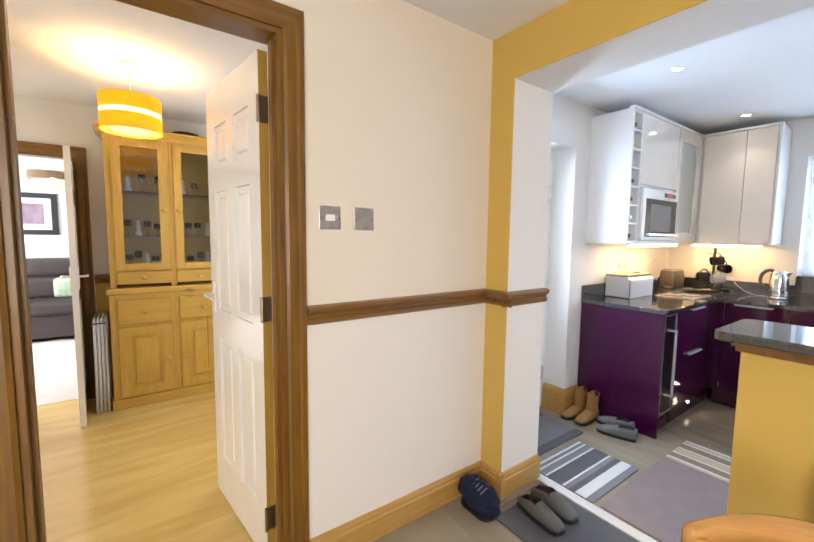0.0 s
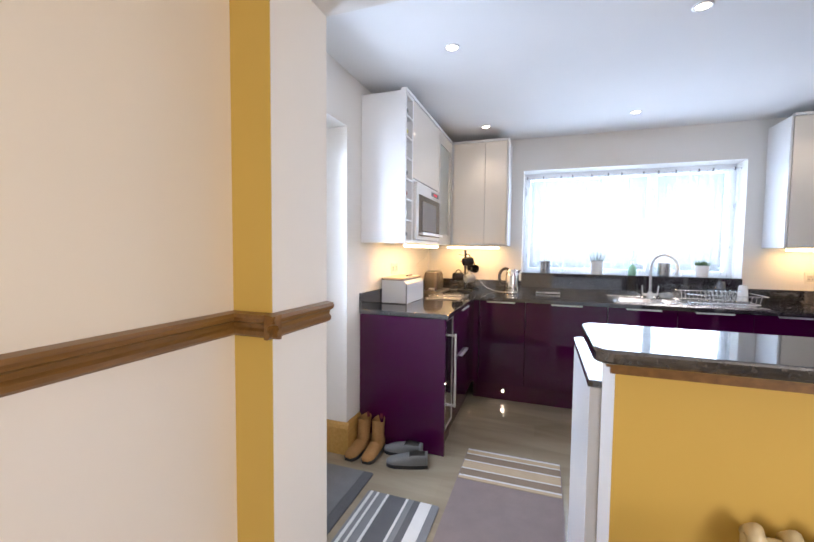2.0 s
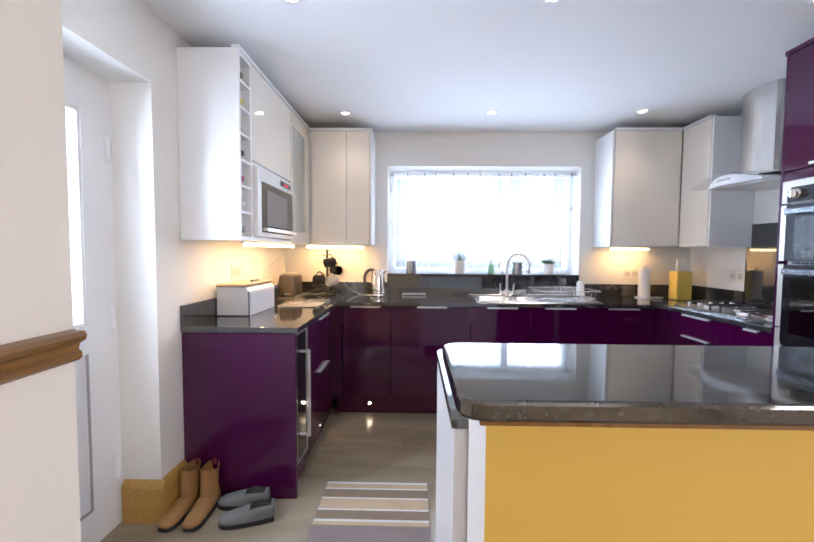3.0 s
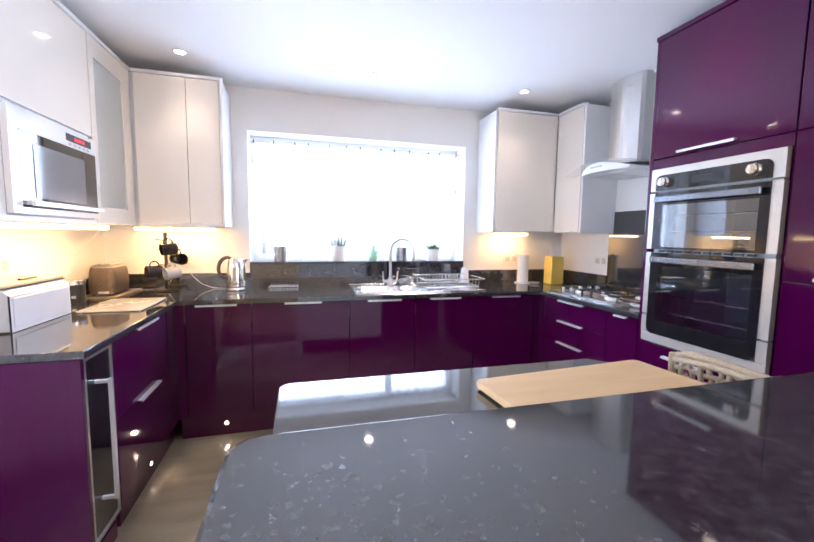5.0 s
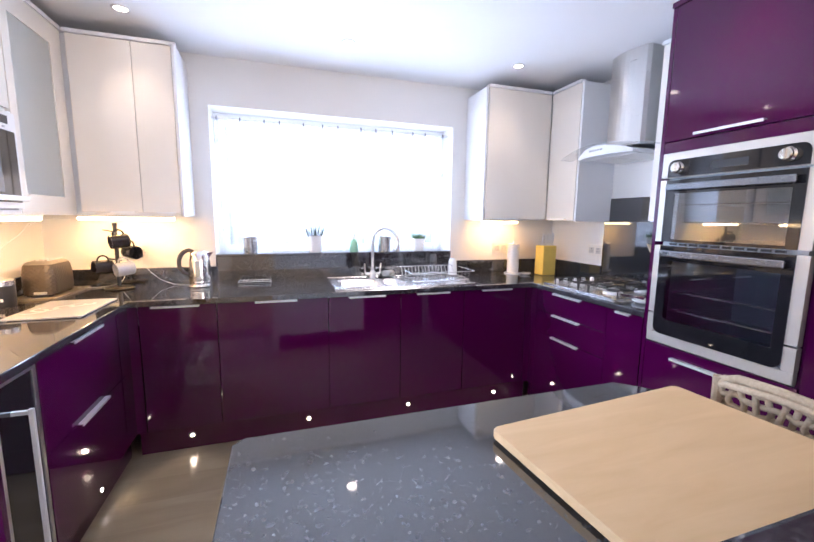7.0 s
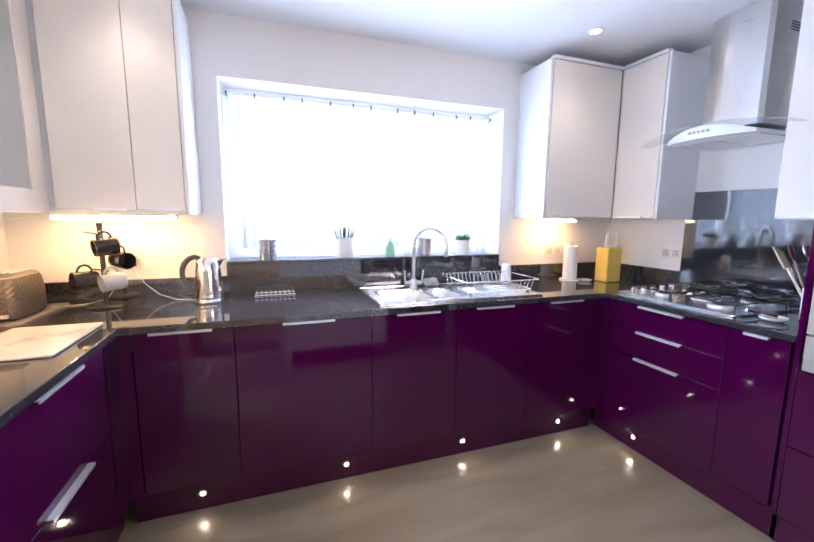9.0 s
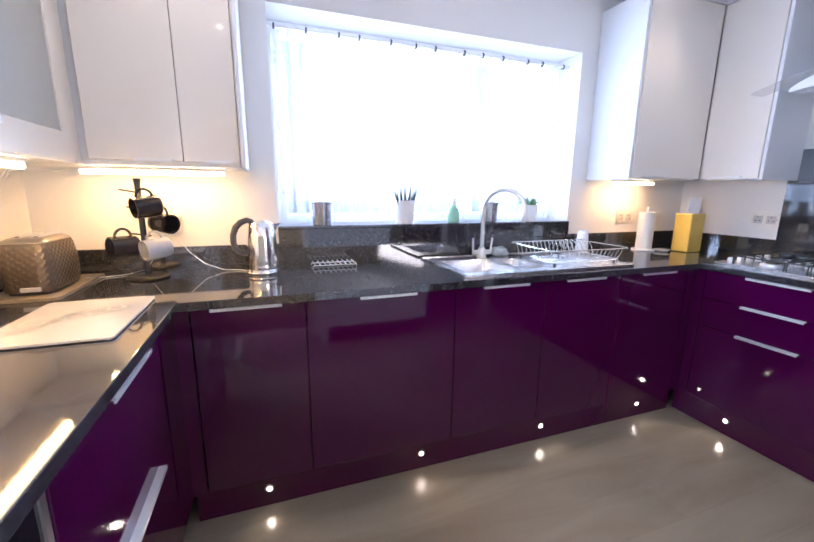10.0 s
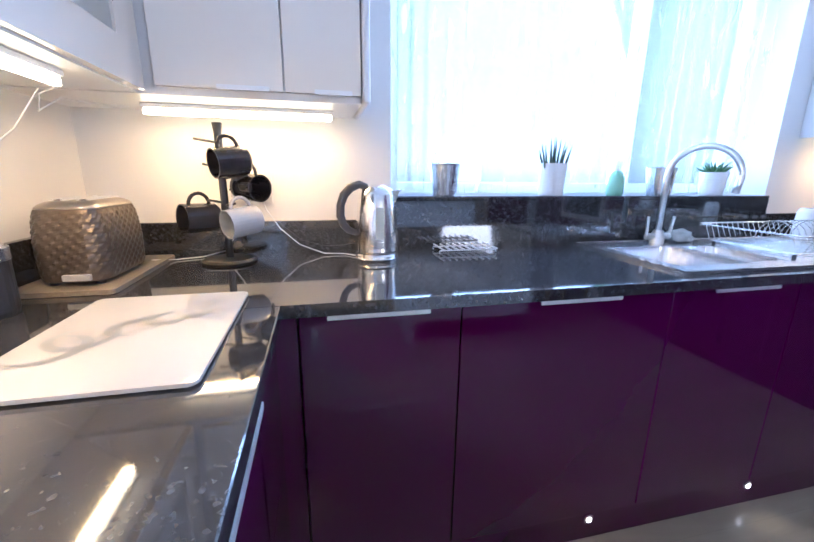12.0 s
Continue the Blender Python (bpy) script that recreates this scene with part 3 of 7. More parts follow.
# ---- garden door ----
def garden_door():
    t = thing("garden_door", "white plastic garden door with a glazed upper half, shut", "door", (DX0, YN + 0.2, 0))
    y0, y1 = YN + 0.19, YN + 0.25
    part("frame", boxes((DX0, DX0 + 0.06, y0, y1, 0, DZ), (DX1 - 0.06, DX1, y0, y1, 0, DZ), (DX0 + 0.06, DX1 - 0.06, y0, y1, DZ - 0.06, DZ), (DX0 + 0.06, DX1 - 0.06, y0, y1, 0, 0.03)), M["upvc"], t)
    a, b, y = DX0 + 0.06, DX1 - 0.06, y0 - 0.012
    leaf = boxes((a, a + 0.12, y, y1 - 0.01, 0.03, DZ - 0.06), (b - 0.12, b, y, y1 - 0.01, 0.03, DZ - 0.06), (a + 0.12, b - 0.12, y, y1 - 0.01, 0.03, 0.17),
                 (a + 0.12, b - 0.12, y, y1 - 0.01, 0.86, 0.98), (a + 0.12, b - 0.12, y, y1 - 0.01, DZ - 0.18, DZ - 0.06))
    part("leaf", leaf, M["upvc"], t)
    part("beading", boxes((b - 0.135, b - 0.12, y + 0.004, y + 0.03, 0.98, DZ - 0.18), (a + 0.12, a + 0.135, y + 0.004, y + 0.03, 0.98, DZ - 0.18),
                          (a + 0.135, b - 0.135, y + 0.004, y + 0.03, 0.98, 0.995), (a + 0.135, b - 0.135, y + 0.004, y + 0.03, DZ - 0.195, DZ - 0.18)), M["upvc"], t)
    part("panel", box(a + 0.12, b - 0.12, y + 0.02, y1 - 0.02, 0.17, 0.86), M["upvc"], t)
    part("panel_groove", boxes((b - 0.128, b - 0.12, y - 0.001, y + 0.006, 0.17, 0.86), (a + 0.12, b - 0.128, y - 0.001, y + 0.006, 0.17, 0.178)), M["grey"], t)
    p = part("pane", box(a + 0.12, b - 0.12, y + 0.03, y + 0.036, 0.98, DZ - 0.18), M["pane"], t)
    p.visible_shadow = False
    for z in (0.3, 1.0, 1.75):
        bm = box(b - 0.002, b + 0.014, y - 0.012, y, z - 0.055, z + 0.055, 0.003)
        add_tube(bm, [(b + 0.006, y - 0.014, z - 0.05), (b + 0.006, y - 0.014, z + 0.05)], 0.008, 10)
        part("hinge", bm, M["upvc"], t)
    return t


garden_door()

# ---- kitchen units ----
FE = 5.43      # door faces of the window run (x)
FN = 3.14      # door faces of the left run (y)
FS = 0.60      # door faces of the right run (y)
G = 0.0015     # half the gap between fronts


def slab(face, axis, a0, a1, z0, z1, d, out=0.0, bevel=0.0):
    """A box with its front at face, d thick, on a run that looks along axis."""
    n = -1 if axis[0] == "-" else 1
    lo, hi = sorted((face + n * out, face - n * d))
    if axis[1] == "x":
        return box(lo, hi, a0, a1, z0, z1, bevel)
    return box(a0, a1, lo, hi, z0, z1, bevel)


def lip_handle(parent, face, axis, a0, a1, z, out=0.02):
    n = -1 if axis[0] == "-" else 1
    bm = bmesh.new()
    for o0, o1, z0, z1 in ((0, out, z, z + 0.004), (out - 0.004, out, z - 0.007, z)):
        lo, hi = sorted((face + n * o0, face + n * o1))
        if axis[1] == "x":
            add_box(bm, lo, hi, a0, a1, z0, z1)
        else:
            add_box(bm, a0, a1, lo, hi, z0, z1)
    return part("handle", bm, M["handle"], parent, "flat satin metal handle")


def unit(label, face, axis, a0, a1, depth, z0, z1, fronts, handles=(), colour="purple", board="carcass", name="base_cabinet", group="kitchen base cabinets", open_front=False):
    """fronts: (z0, z1) or (a0, a1, z0, z1); handles: (front index, a0, a1, z)."""
    at = (face, (a0 + a1) / 2, z0) if axis[1] == "x" else ((a0 + a1) / 2, face, z0)
    t = thing(name, label, "kitchen cabinet", at, group)
    n = -1 if axis[0] == "-" else 1
    top = z1 - 0.24 if group == "kitchen base cabinets" and axis == "-x" else z1
    part("carcass", slab(face - n * 0.019, axis, a0, a1, z0, top, depth - 0.019), M["purple" if colour == "purple" else board], t)
    made = []
    for f in fronts:
        b0, b1, c0, c1 = f if len(f) == 4 else (a0, a1, *f)
        nm = "door" if len(fronts) == 1 or len(f) == 4 else "drawer_front"
        made.append(part(nm, slab(face, axis, b0 + G, b1 - G, c0 + G, c1 - G, 0.018, bevel=0.002), M[colour], t))
    for i, h0, h1, z in handles:
        lip_handle(made[i], face, axis, h0, h1, z)
    return t


TOP = CT - 0.033
L = "aubergine gloss base cabinet under the dark worktop"
for a0, a1, h in ((2.705, 3.09, 2.908), (2.08, 2.705, 2.383), (1.61, 2.08, 1.836), (1.15, 1.61, 1.385), (FS + 0.05, 1.15, 0.898)):
    unit(L, FE, "-x", a0, a1, 0.55, 0.15, TOP, [(0.152, TOP)], [(0, h - 0.118, h + 0.118, TOP - 0.006)])
p = thing("corner_post", "aubergine gloss filler post where two runs of cabinets meet", "kitchen cabinet", (FE, FN, 0.15))
part("post", boxes((FE, FE + 0.03, 3.093, FN + 0.02, 0.152, TOP), (FE - 0.06, FE, FN, FN + 0.018, 0.152, TOP)), M["purple"], p)
p = thing("corner_post", "aubergine gloss filler post beside the hob drawers", "kitchen cabinet", (FE, FS, 0.15))
part("post", boxes((FE, FE + 0.03, FS - 0.02, FS + 0.048, 0.152, TOP), (FE - 0.05, FE, FS - 0.018, FS, 0.152, TOP)), M["purple"], p)
unit("aubergine gloss three-drawer cabinet under the gas hob", FS, "+y", 4.74, 5.38, 0.58, 0.15, TOP, [(0.152, 0.57), (0.57, 0.725), (0.725, TOP)],
     [(0, 4.935, 5.185, 0.568), (1, 4.935, 5.185, 0.723), (2, 4.935, 5.185, TOP - 0.006)])
unit("narrow aubergine gloss pull-out cabinet beside the oven tower", FS, "+y", 4.51, 4.74, 0.58, 0.15, TOP, [(0.152, TOP)], [(0, 4.58, 4.67, TOP - 0.006)])
# left run
unit("aubergine gloss cabinet with two deep drawers beside the wine cooler", FN, "-y", 4.62, 5.37, 0.58, 0.15, TOP, [(0.152, 0.53), (0.53, TOP)], [(0, 4.835, 5.095, 0.53), (1, 4.835, 5.095, TOP - 0.006)])
p = thing("end_panel", "aubergine gloss end panel reaching to the floor beside the shoes", "kitchen cabinet", (4.38, 3.4, 0))
part("panel", box(4.372, 4.394, FN - 0.005, YN - 0.002, 0.0, TOP, 0.001), M["purple"], p)

# wine cooler
W0, W1 = 4.398, 4.618
w = thing("wine_cooler", "slim wine cooler with black glass door and steel bar handle", "wine cooler", ((W0 + W1) / 2, FN, 0.12))
part("body", box(W0, W1, FN + 0.03, YN - 0.05, 0.10, TOP), M["black"], w)
d = part("door", boxes((W0 + 0.004, W1 - 0.004, FN, FN + 0.025, 0.858, TOP - 0.004), (W0 + 0.004, W1 - 0.004, FN, FN + 0.025, 0.15, 0.165),
                       (W0 + 0.004, W0 + 0.018, FN, FN + 0.025, 0.165, 0.858), (W1 - 0.018, W1 - 0.004, FN, FN + 0.025, 0.165, 0.858)), M["steel"], w)
part("glass", box(W0 + 0.018, W1 - 0.018, FN + 0.004, FN + 0.012, 0.165, 0.858), M["black_gloss"], d)
HXC = W0 + 0.083
part("handle", boxes((HXC - 0.0055, HXC + 0.0055, FN - 0.052, FN - 0.038, 0.285, 0.77, 0.002), (HXC - 0.006, HXC + 0.006, FN - 0.038, FN + 0.004, 0.29, 0.302),
                     (HXC - 0.006, HXC + 0.006, FN - 0.038, FN + 0.004, 0.753, 0.765)), M["handle"], d, "long satin steel bar handle")
part("kickplate", box(W0, W1, FN + 0.02, FN + 0.03, 0.03, 0.10), M["plinth"], w)
for z in (0.30, 0.40, 0.50, 0.60, 0.70):
    part("shelf", box(W0 + 0.03, W1 - 0.03, FN + 0.014, FN + 0.028, z, z + 0.012), M["pine_x"], w)

# plinths and their lights
def plinth(rows):
    tagged(put("plinth", boxes(*rows), M["plinth"]), kind="structure")


plinth([(FE + 0.045, FE + 0.06, FS, FN, 0, 0.149)])
plinth([(4.495, FE + 0.045, FS - 0.06, FS - 0.045, 0, 0.149)])
plinth([(4.72, FE + 0.045, FN + 0.05, FN + 0.065, 0, 0.149)])
plinth([(3.37, 4.51, FS - 0.06, FS - 0.045, 0, 0.149)])


def plinth_light(x, y, n):
    t = thing("plinth_light", "small round steel plinth spotlight, lit", "light", (x, y, 0.08), "plinth spotlights")
    q = Vector(n).to_track_quat("Z", "Y").to_matrix().to_4x4()
    for nm, prof, mt in (("bezel", [(0.018, 0), (0.018, 0.003), (0.010, 0.005)], "chrome"), ("lens", [(0.0095, 0.0), (0.0095, 0.0055), (0.007, 0.007)], "bulb")):
        bm = lathe(0, 0, prof, 20)
        bm.transform(Matrix.Translation((x, y, 0.08)) @ q)
        part(nm, bm, M[mt], t)
    lamp("plinth_spot", "SPOT", 0.3, (1.0, 0.82, 0.52), look((x + n[0] * 0.012, y + n[1] * 0.012, 0.08), (x + n[0] * 0.5, y + n[1] * 0.5, 0.0)), spot=120, radius=0.01)


for y in (2.878, 2.21, 1.537, 0.862):
    plinth_light(FE + 0.044, y, (-1, 0, 0))
plinth_light(5.183, FS - 0.044, (0, 1, 0))
plinth_light(5.08, FN + 0.049, (0, -1, 0))

# worktops
def worktop(name, label, outline, z0=CT - 0.03, z1=CT, holes=()):
    bm = poly(outline, z0, z1, 0.003)
    return solo(name, bm, M["granite"], label, "worktop")


SX0, SX1, SY0, SY1 = 5.48, 5.90, 1.08, 2.00   # cut-out for the sink
CF = 5.395
worktop("worktop", "dark speckled granite worktop on the base cabinets by the garden door", [(4.365, 3.12), (CF, 3.12), (CF, YN), (4.365, YN)])
t = thing("worktop", "long dark granite worktop under the window with a sink", "worktop", (5.7, 1.9, CT - 0.03))
for row in ((CF, SX0, SY0, YN), (SX1, XW, SY0, YN), (SX0, SX1, SY1, YN), (CF, XW, 0, SY0)):
    part("section", box(*row, CT - 0.03, CT), M["granite"], t)
worktop("worktop", "dark speckled granite worktop around the gas hob", [(4.495, 0), (CF, 0), (CF, 0.616), (4.495, 0.616)])
for row in ((4.365, XW - 0.018, YN - 0.018, YN, CT, 1.018), (XW - 0.018, XW, WY1, YN, CT, 1.018), (XW - 0.018, XW, 0, WY0, CT, 1.018),
            (XW - 0.02, XW, WY0, WY1, CT, WZ0), (5.40, XW - 0.018, 0, 0.018, CT, 1.018)):
    tagged(put("upstand", box(*row), M["granite"]), kind="structure")

# breakfast bar
BZ = 1.108
corner = [(3.213 + 0.035 * math.cos(radians(a)), 2.43 + 0.035 * math.sin(radians(a))) for a in range(0, 91, 30)]
corner += [(2.95 + 0.035 * math.cos(radians(a)), 2.43 + 0.035 * math.sin(radians(a))) for a in range(90, 181, 30)]
bm = poly([(3.248, 0.0)] + corner + [(2.915, 0.0)], BZ - 0.030, BZ, 0.006)
bmesh.ops.recalc_face_normals(bm, faces=bm.faces)
solo("bar_top", bm, M["granite"], "raised dark granite bar top with rounded edges on the half wall", "worktop")
LZ = 0.955
bm = poly([(3.202, 1.48), (3.72, 1.48), (3.79, 1.55), (3.79, 2.425), (3.77, 2.445), (3.202, 2.445)], LZ - 0.02, LZ, 0.003)
solo("worktop", bm, M["granite"], "lower dark granite worktop behind the breakfast bar", "worktop")
t = thing("peninsula_cabinet", "white cabinet under the lower granite worktop behind the bar", "kitchen cabinet", (3.5, 2.0, 0))
part("carcass", box(3.205, 3.765, 1.52, 2.40, 0.16, LZ - 0.021), M["carcass"], t)
part("kickboard", box(3.205, 3.71, 1.54, 2.40, 0.002, 0.159), M["plinth"], t)
part("end_panel", box(3.205, 3.775, 2.40, 2.440, 0.002, LZ - 0.021, 0.002), M["upvc"], t)

# ---- tall units ----
TX0, TX1, TF = 3.866, 4.493, 0.615
t = thing("oven_tower", "tall aubergine gloss cabinet housing the double oven", "kitchen cabinet", (4.2, TF, 0))
part("side_panel", box(TX0, TX0 + 0.018, 0.02, TF - 0.02, 0.15, 2.32), M["purple"], t)
part("side_panel", box(TX1 - 0.018, TX1, 0.02, TF - 0.001, 0.15, 2.32), M["purple"], t)
part("back_panel", box(TX0 + 0.018, TX1 - 0.018, 0.02, 0.03, 0.15, 2.32), M["carcass"], t)
d = part("drawer_front", box(TX0 + G, TX1 - 0.02, TF - 0.018, TF, 0.46, 0.775, 0.002), M["purple"], t)
lip_handle(d, TF, "+y", 4.12, 4.33, 0.725)
part("drawer_front", box(TX0 + G, TX1 - 0.02, TF - 0.018, TF, 0.152, 0.457, 0.002), M["purple"], t)
part("filler", box(TX0 + G, TX1 - 0.02, TF - 0.018, TF - 0.002, 1.678, 1.726, 0.001), M["purple"], t)
d = part("door", box(TX0 + G, TX1 - 0.02, TF - 0.018, TF, 1.73, 2.32, 0.002), M["purple"], t)
lip_handle(d, TF, "+y", 4.07, 4.33, 1.745)
part("cornice", box(TX0 - 0.6, TX1 + 0.004, 0.02, TF + 0.006, 2.322, 2.345, 0.002), M["purple"], t)
t = thing("tall_cabinet", "tall aubergine gloss larder cabinet beside the oven tower", "kitchen cabinet", (3.6, TF, 0))
part("carcass", box(3.372, TX0 - 0.003, 0.02, TF - 0.02, 0.15, 2.32), M["purple"], t)
part("door", box(3.374, TX0 - 0.003 - G, TF - 0.018, TF, 0.152, 1.165, 0.002), M["purple"], t)
d = part("door", box(3.374, TX0 - 0.003 - G, TF - 0.018, TF, 1.168, 1.726, 0.002), M["purple"], t)
lip_handle(d, TF, "+y", 3.50, 3.76, 1.185)
part("door", box(3.374, TX0 - 0.003 - G, TF - 0.018, TF, 1.73, 2.32, 0.002), M["purple"], t)


def upright_slab(outline, y0, y1):
    """A slab with its outline (x, z) in an upright plane, from y0 to y1."""
    bm = poly([(x, z) for x, z in outline], 0, y1 - y0)
    bm.transform(Matrix(((1, 0, 0, 0), (0, 0, 1, y0), (0, 1, 0, 0), (0, 0, 0, 1))))
    bmesh.ops.recalc_face_normals(bm, faces=bm.faces)
    return bm


def double_oven():
    z0, z1 = 0.785, 1.674
    x0, x1 = TX0 + 0.010, TX1 - 0.035
    t = thing("double_oven", "built-in steel and black glass double oven with two knobs", "oven", (4.2, TF, z0))
    part("body", boxes((x0 + 0.02, x1 - 0.02, 0.06, 0.08, z0, z1), (x0 + 0.02, x0 + 0.03, 0.08, TF - 0.01, z0, z1), (x1 - 0.03, x1 - 0.02, 0.08, TF - 0.01, z0, z1),
                       (x0 + 0.03, x1 - 0.03, 0.08, TF - 0.01, z0, z0 + 0.06), (x0 + 0.03, x1 - 0.03, 0.08, TF - 0.01, 1.235, 1.275), (x0 + 0.03, x1 - 0.03, 0.08, TF - 0.01, 1.545, z1)), M["oven_enamel"], t)
    y = TF + 0.018
    g0, g1 = x0 + 0.038, x1 - 0.032      # the black glass between the steel sides
    arc = [radians(a) for a in range(0, 91, 15)]
    # control panel
    c = part("control_panel", box(x0, x1, TF - 0.01, y, 1.561, z1, 0.003), M["oven_trim"], t)
    rr = 0.03
    out = [(g0, 1.564), (g1, 1.564)] + [(g1 - rr + rr * math.cos(a), 1.640 - rr + rr * math.sin(a)) for a in arc] + [(g0 + rr - rr * math.sin(a), 1.640 - rr + rr * math.cos(a)) for a in arc]
    part("panel_glass", upright_slab(out, y, y + 0.003), M["black_gloss"], c)
    part("display", box(4.10, 4.24, y + 0.003, y + 0.0036, 1.585, 1.615), M["black"], c)
    for x in (3.972, 4.371):
        k = lathe(0, 0, [(0.026, 0), (0.026, 0.012), (0.021, 0.02), (0.021, 0.03), (0.018, 0.033)], 28)
        add_box(k, -0.004, 0.004, -0.018, 0.018, 0.03, 0.04, 0.001)
        k.transform(Matrix.Translation((x, y + 0.003, 1.603)) @ pose(0, 0, 0, -90, 0, 0))
        part("knob", k, M["chrome"], c, "polished control knob")
    fw = 0.075
    for nm, a, b, low, high in (("upper_door", 1.270, 1.552, 0.012, 0.062), ("lower_door", 0.832, 1.252, 0.072, 0.070)):
        d = part(nm, boxes((g0, x0 + fw, TF - 0.008, y + 0.004, a + low, b - high), (x1 - fw, g1, TF - 0.008, y + 0.004, a + low, b - high),
                           (g0, g1, TF - 0.008, y + 0.004, b - high, b)), M["black_gloss"], t)
        rr = 0.035 if nm == "lower_door" else 0.001
        out = [(g0, a + low), (g0, a + rr)] + [(g0 + rr - rr * math.cos(q), a + rr - rr * math.sin(q)) for q in arc] + [(g1 - rr + rr * math.sin(q), a + rr - rr * math.cos(q)) for q in arc] + [(g1, a + low)]
        part("bottom_rail", upright_slab(out, TF - 0.008, y + 0.004), M["black_gloss"], d)
        for s0, s1, q0, q1 in ((x0, g0, a, b), (g1, x1, a, b)):
            if nm == "lower_door":
                part("side_trim", box(s0, s1, TF - 0.01, y, 0.930, b), M["oven_trim"], d)
                part("side_trim", box(s0, s1, TF - 0.01, y, a, 0.922), M["oven_trim"], d)
            else:
                part("side_trim", box(s0, s1, TF - 0.01, y, q0, q1), M["oven_trim"], d)
        part("door_glass", box(x0 + fw, x1 - fw, y - 0.002, y + 0.003, a + low, b - high), M["oven_glass"], d)
        bm = box(x0 + 0.055, x1 - 0.05, y + 0.022, y + 0.034, b - 0.050, b - 0.020, 0.004)
        for x in (x0 + 0.08, x1 - 0.08):
            add_box(bm, x - 0.01, x + 0.01, y + 0.004, y + 0.023, b - 0.045, b - 0.027, 0.002)
        part("door_handle", bm, M["oven_handle"], d, "slim dark bar handle")
    part("bottom_trim", box(x0, x1, TF - 0.01, y - 0.001, z0, 0.8315, 0.003), M["oven_trim"], t)
    vent = bmesh.new()
    for i in range(10):
        add_box(vent, x0 + 0.07 + i * 0.045, x0 + 0.10 + i * 0.045, y - 0.004, y + 0.006, 1.256, 1.266)
    part("vent", vent, M["black"], t)
    for z in (0.94, 1.03, 1.36, 1.44):
        bm = bmesh.new()
        add_tube(bm, [(x0 + 0.05, 0.56, z), (x1 - 0.05, 0.56, z)], 0.0042, 6)
        for i in range(12):
            xx = x0 + 0.06 + i * 0.042
            add_tube(bm, [(xx, 0.12, z), (xx, 0.56, z)], 0.0015, 4)
        part("shelf", bm, M["chrome"], t)
    return t


M["oven_trim"] = plain("satin_oven_steel", (0.62, 0.585, 0.53), 0.32, 0.55, vary=0.04, scale=9, bumps=0.02)
M["oven_enamel"] = plain("blue_grey_oven_enamel", (0.36, 0.39, 0.42), 0.3, vary=0.05, bumps=0.02)
M["oven_handle"] = metal("dark_steel_handle", (0.25, 0.27, 0.30), 0.25)
double_oven()

# ---- wall cabinets ----
CB, CTP = 1.36, 2.315
GW = "kitchen wall cabinets"
WL = "glossy off-white wall cabinet "
# window wall, left of the window
unit(WL + "between the corner and the kitchen window", 5.70, "-x", 2.908, 3.105, 0.30, CB, CTP, [(CB + 0.016, CTP)], [(0, 2.935, 3.03, CB + 0.020)], "gloss_white", "carcass", "wall_cabinet", GW)
unit(WL + "in the corner above the mug tree", 5.70, "-x", 3.105, 3.73, 0.30, CB, CTP, [(3.105, 3.402, CB + 0.016, CTP)], [(0, 3.14, 3.26, CB + 0.020)], "gloss_white", "carcass", "wall_cabinet", GW)
p = thing("cabinet_end_panel", "white rounded side panel of the wall cabinet by the window", "kitchen cabinet", (5.85, 2.88, CB))
part("panel", box(5.685, XW - 0.001, 2.886, 2.906, CB - 0.002, CTP + 0.01, 0.008, 3), M["carcass"], p)
# window wall, right of the window
unit(WL + "with a blank door beside the kitchen window", 5.68, "-x", 0.345, 0.875, 0.32, CB, CTP, [(0.330, 0.875, CB + 0.004, CTP)], [(0, 0.62, 0.80, CB + 0.012)], "gloss_white", "carcass", "wall_cabinet", GW)
# right wall, beside the hood
unit(WL + "between the corner and the cooker hood", 0.325, "+y", 5.375, 5.68, 0.32, CB, CTP, [(CB + 0.004, CTP)], [(0, 5.45, 5.62, CB + 0.012)], "gloss_white", "carcass", "wall_cabinet", GW)
unit("narrow white wall cabinet between the cooker hood and the oven tower", 0.325, "+y", 4.51, 4.77, 0.32, CB, CTP, [(CB + 0.004, CTP)], [(0, 4.56, 4.72, CB + 0.012)], "gloss_white", "carcass", "wall_cabinet", GW)

# ---- wall units on the left run ----
SF = 3.42
t = thing("wine_rack", "tall narrow white open wine rack with bottles lying in it", "wine rack", (4.46, SF, CB))
part("end_panel", box(4.382, 4.40, SF - 0.005, YN - 0.002, CB - 0.004, CTP + 0.006, 0.002), M["carcass"], t)
part("side_panel", box(4.525, 4.543, SF, YN - 0.002, CB, CTP), M["carcass"], t)
part("back", box(4.40, 4.525, YN - 0.03, YN - 0.02, CB, CTP), M["carcass"], t)
part("top", box(4.40, 4.525, SF, YN - 0.03, CTP - 0.018, CTP), M["carcass"], t)
part("base", box(4.40, 4.525, SF, YN - 0.03, CB, CB + 0.018), M["carcass"], t)
RZ = [CB + 0.018 + 0.1335 * i for i in range(7)]
for z in RZ[1:]:
    part("shelf", box(4.40, 4.525, SF, YN - 0.031, z - 0.012, z), M["carcass"], t)
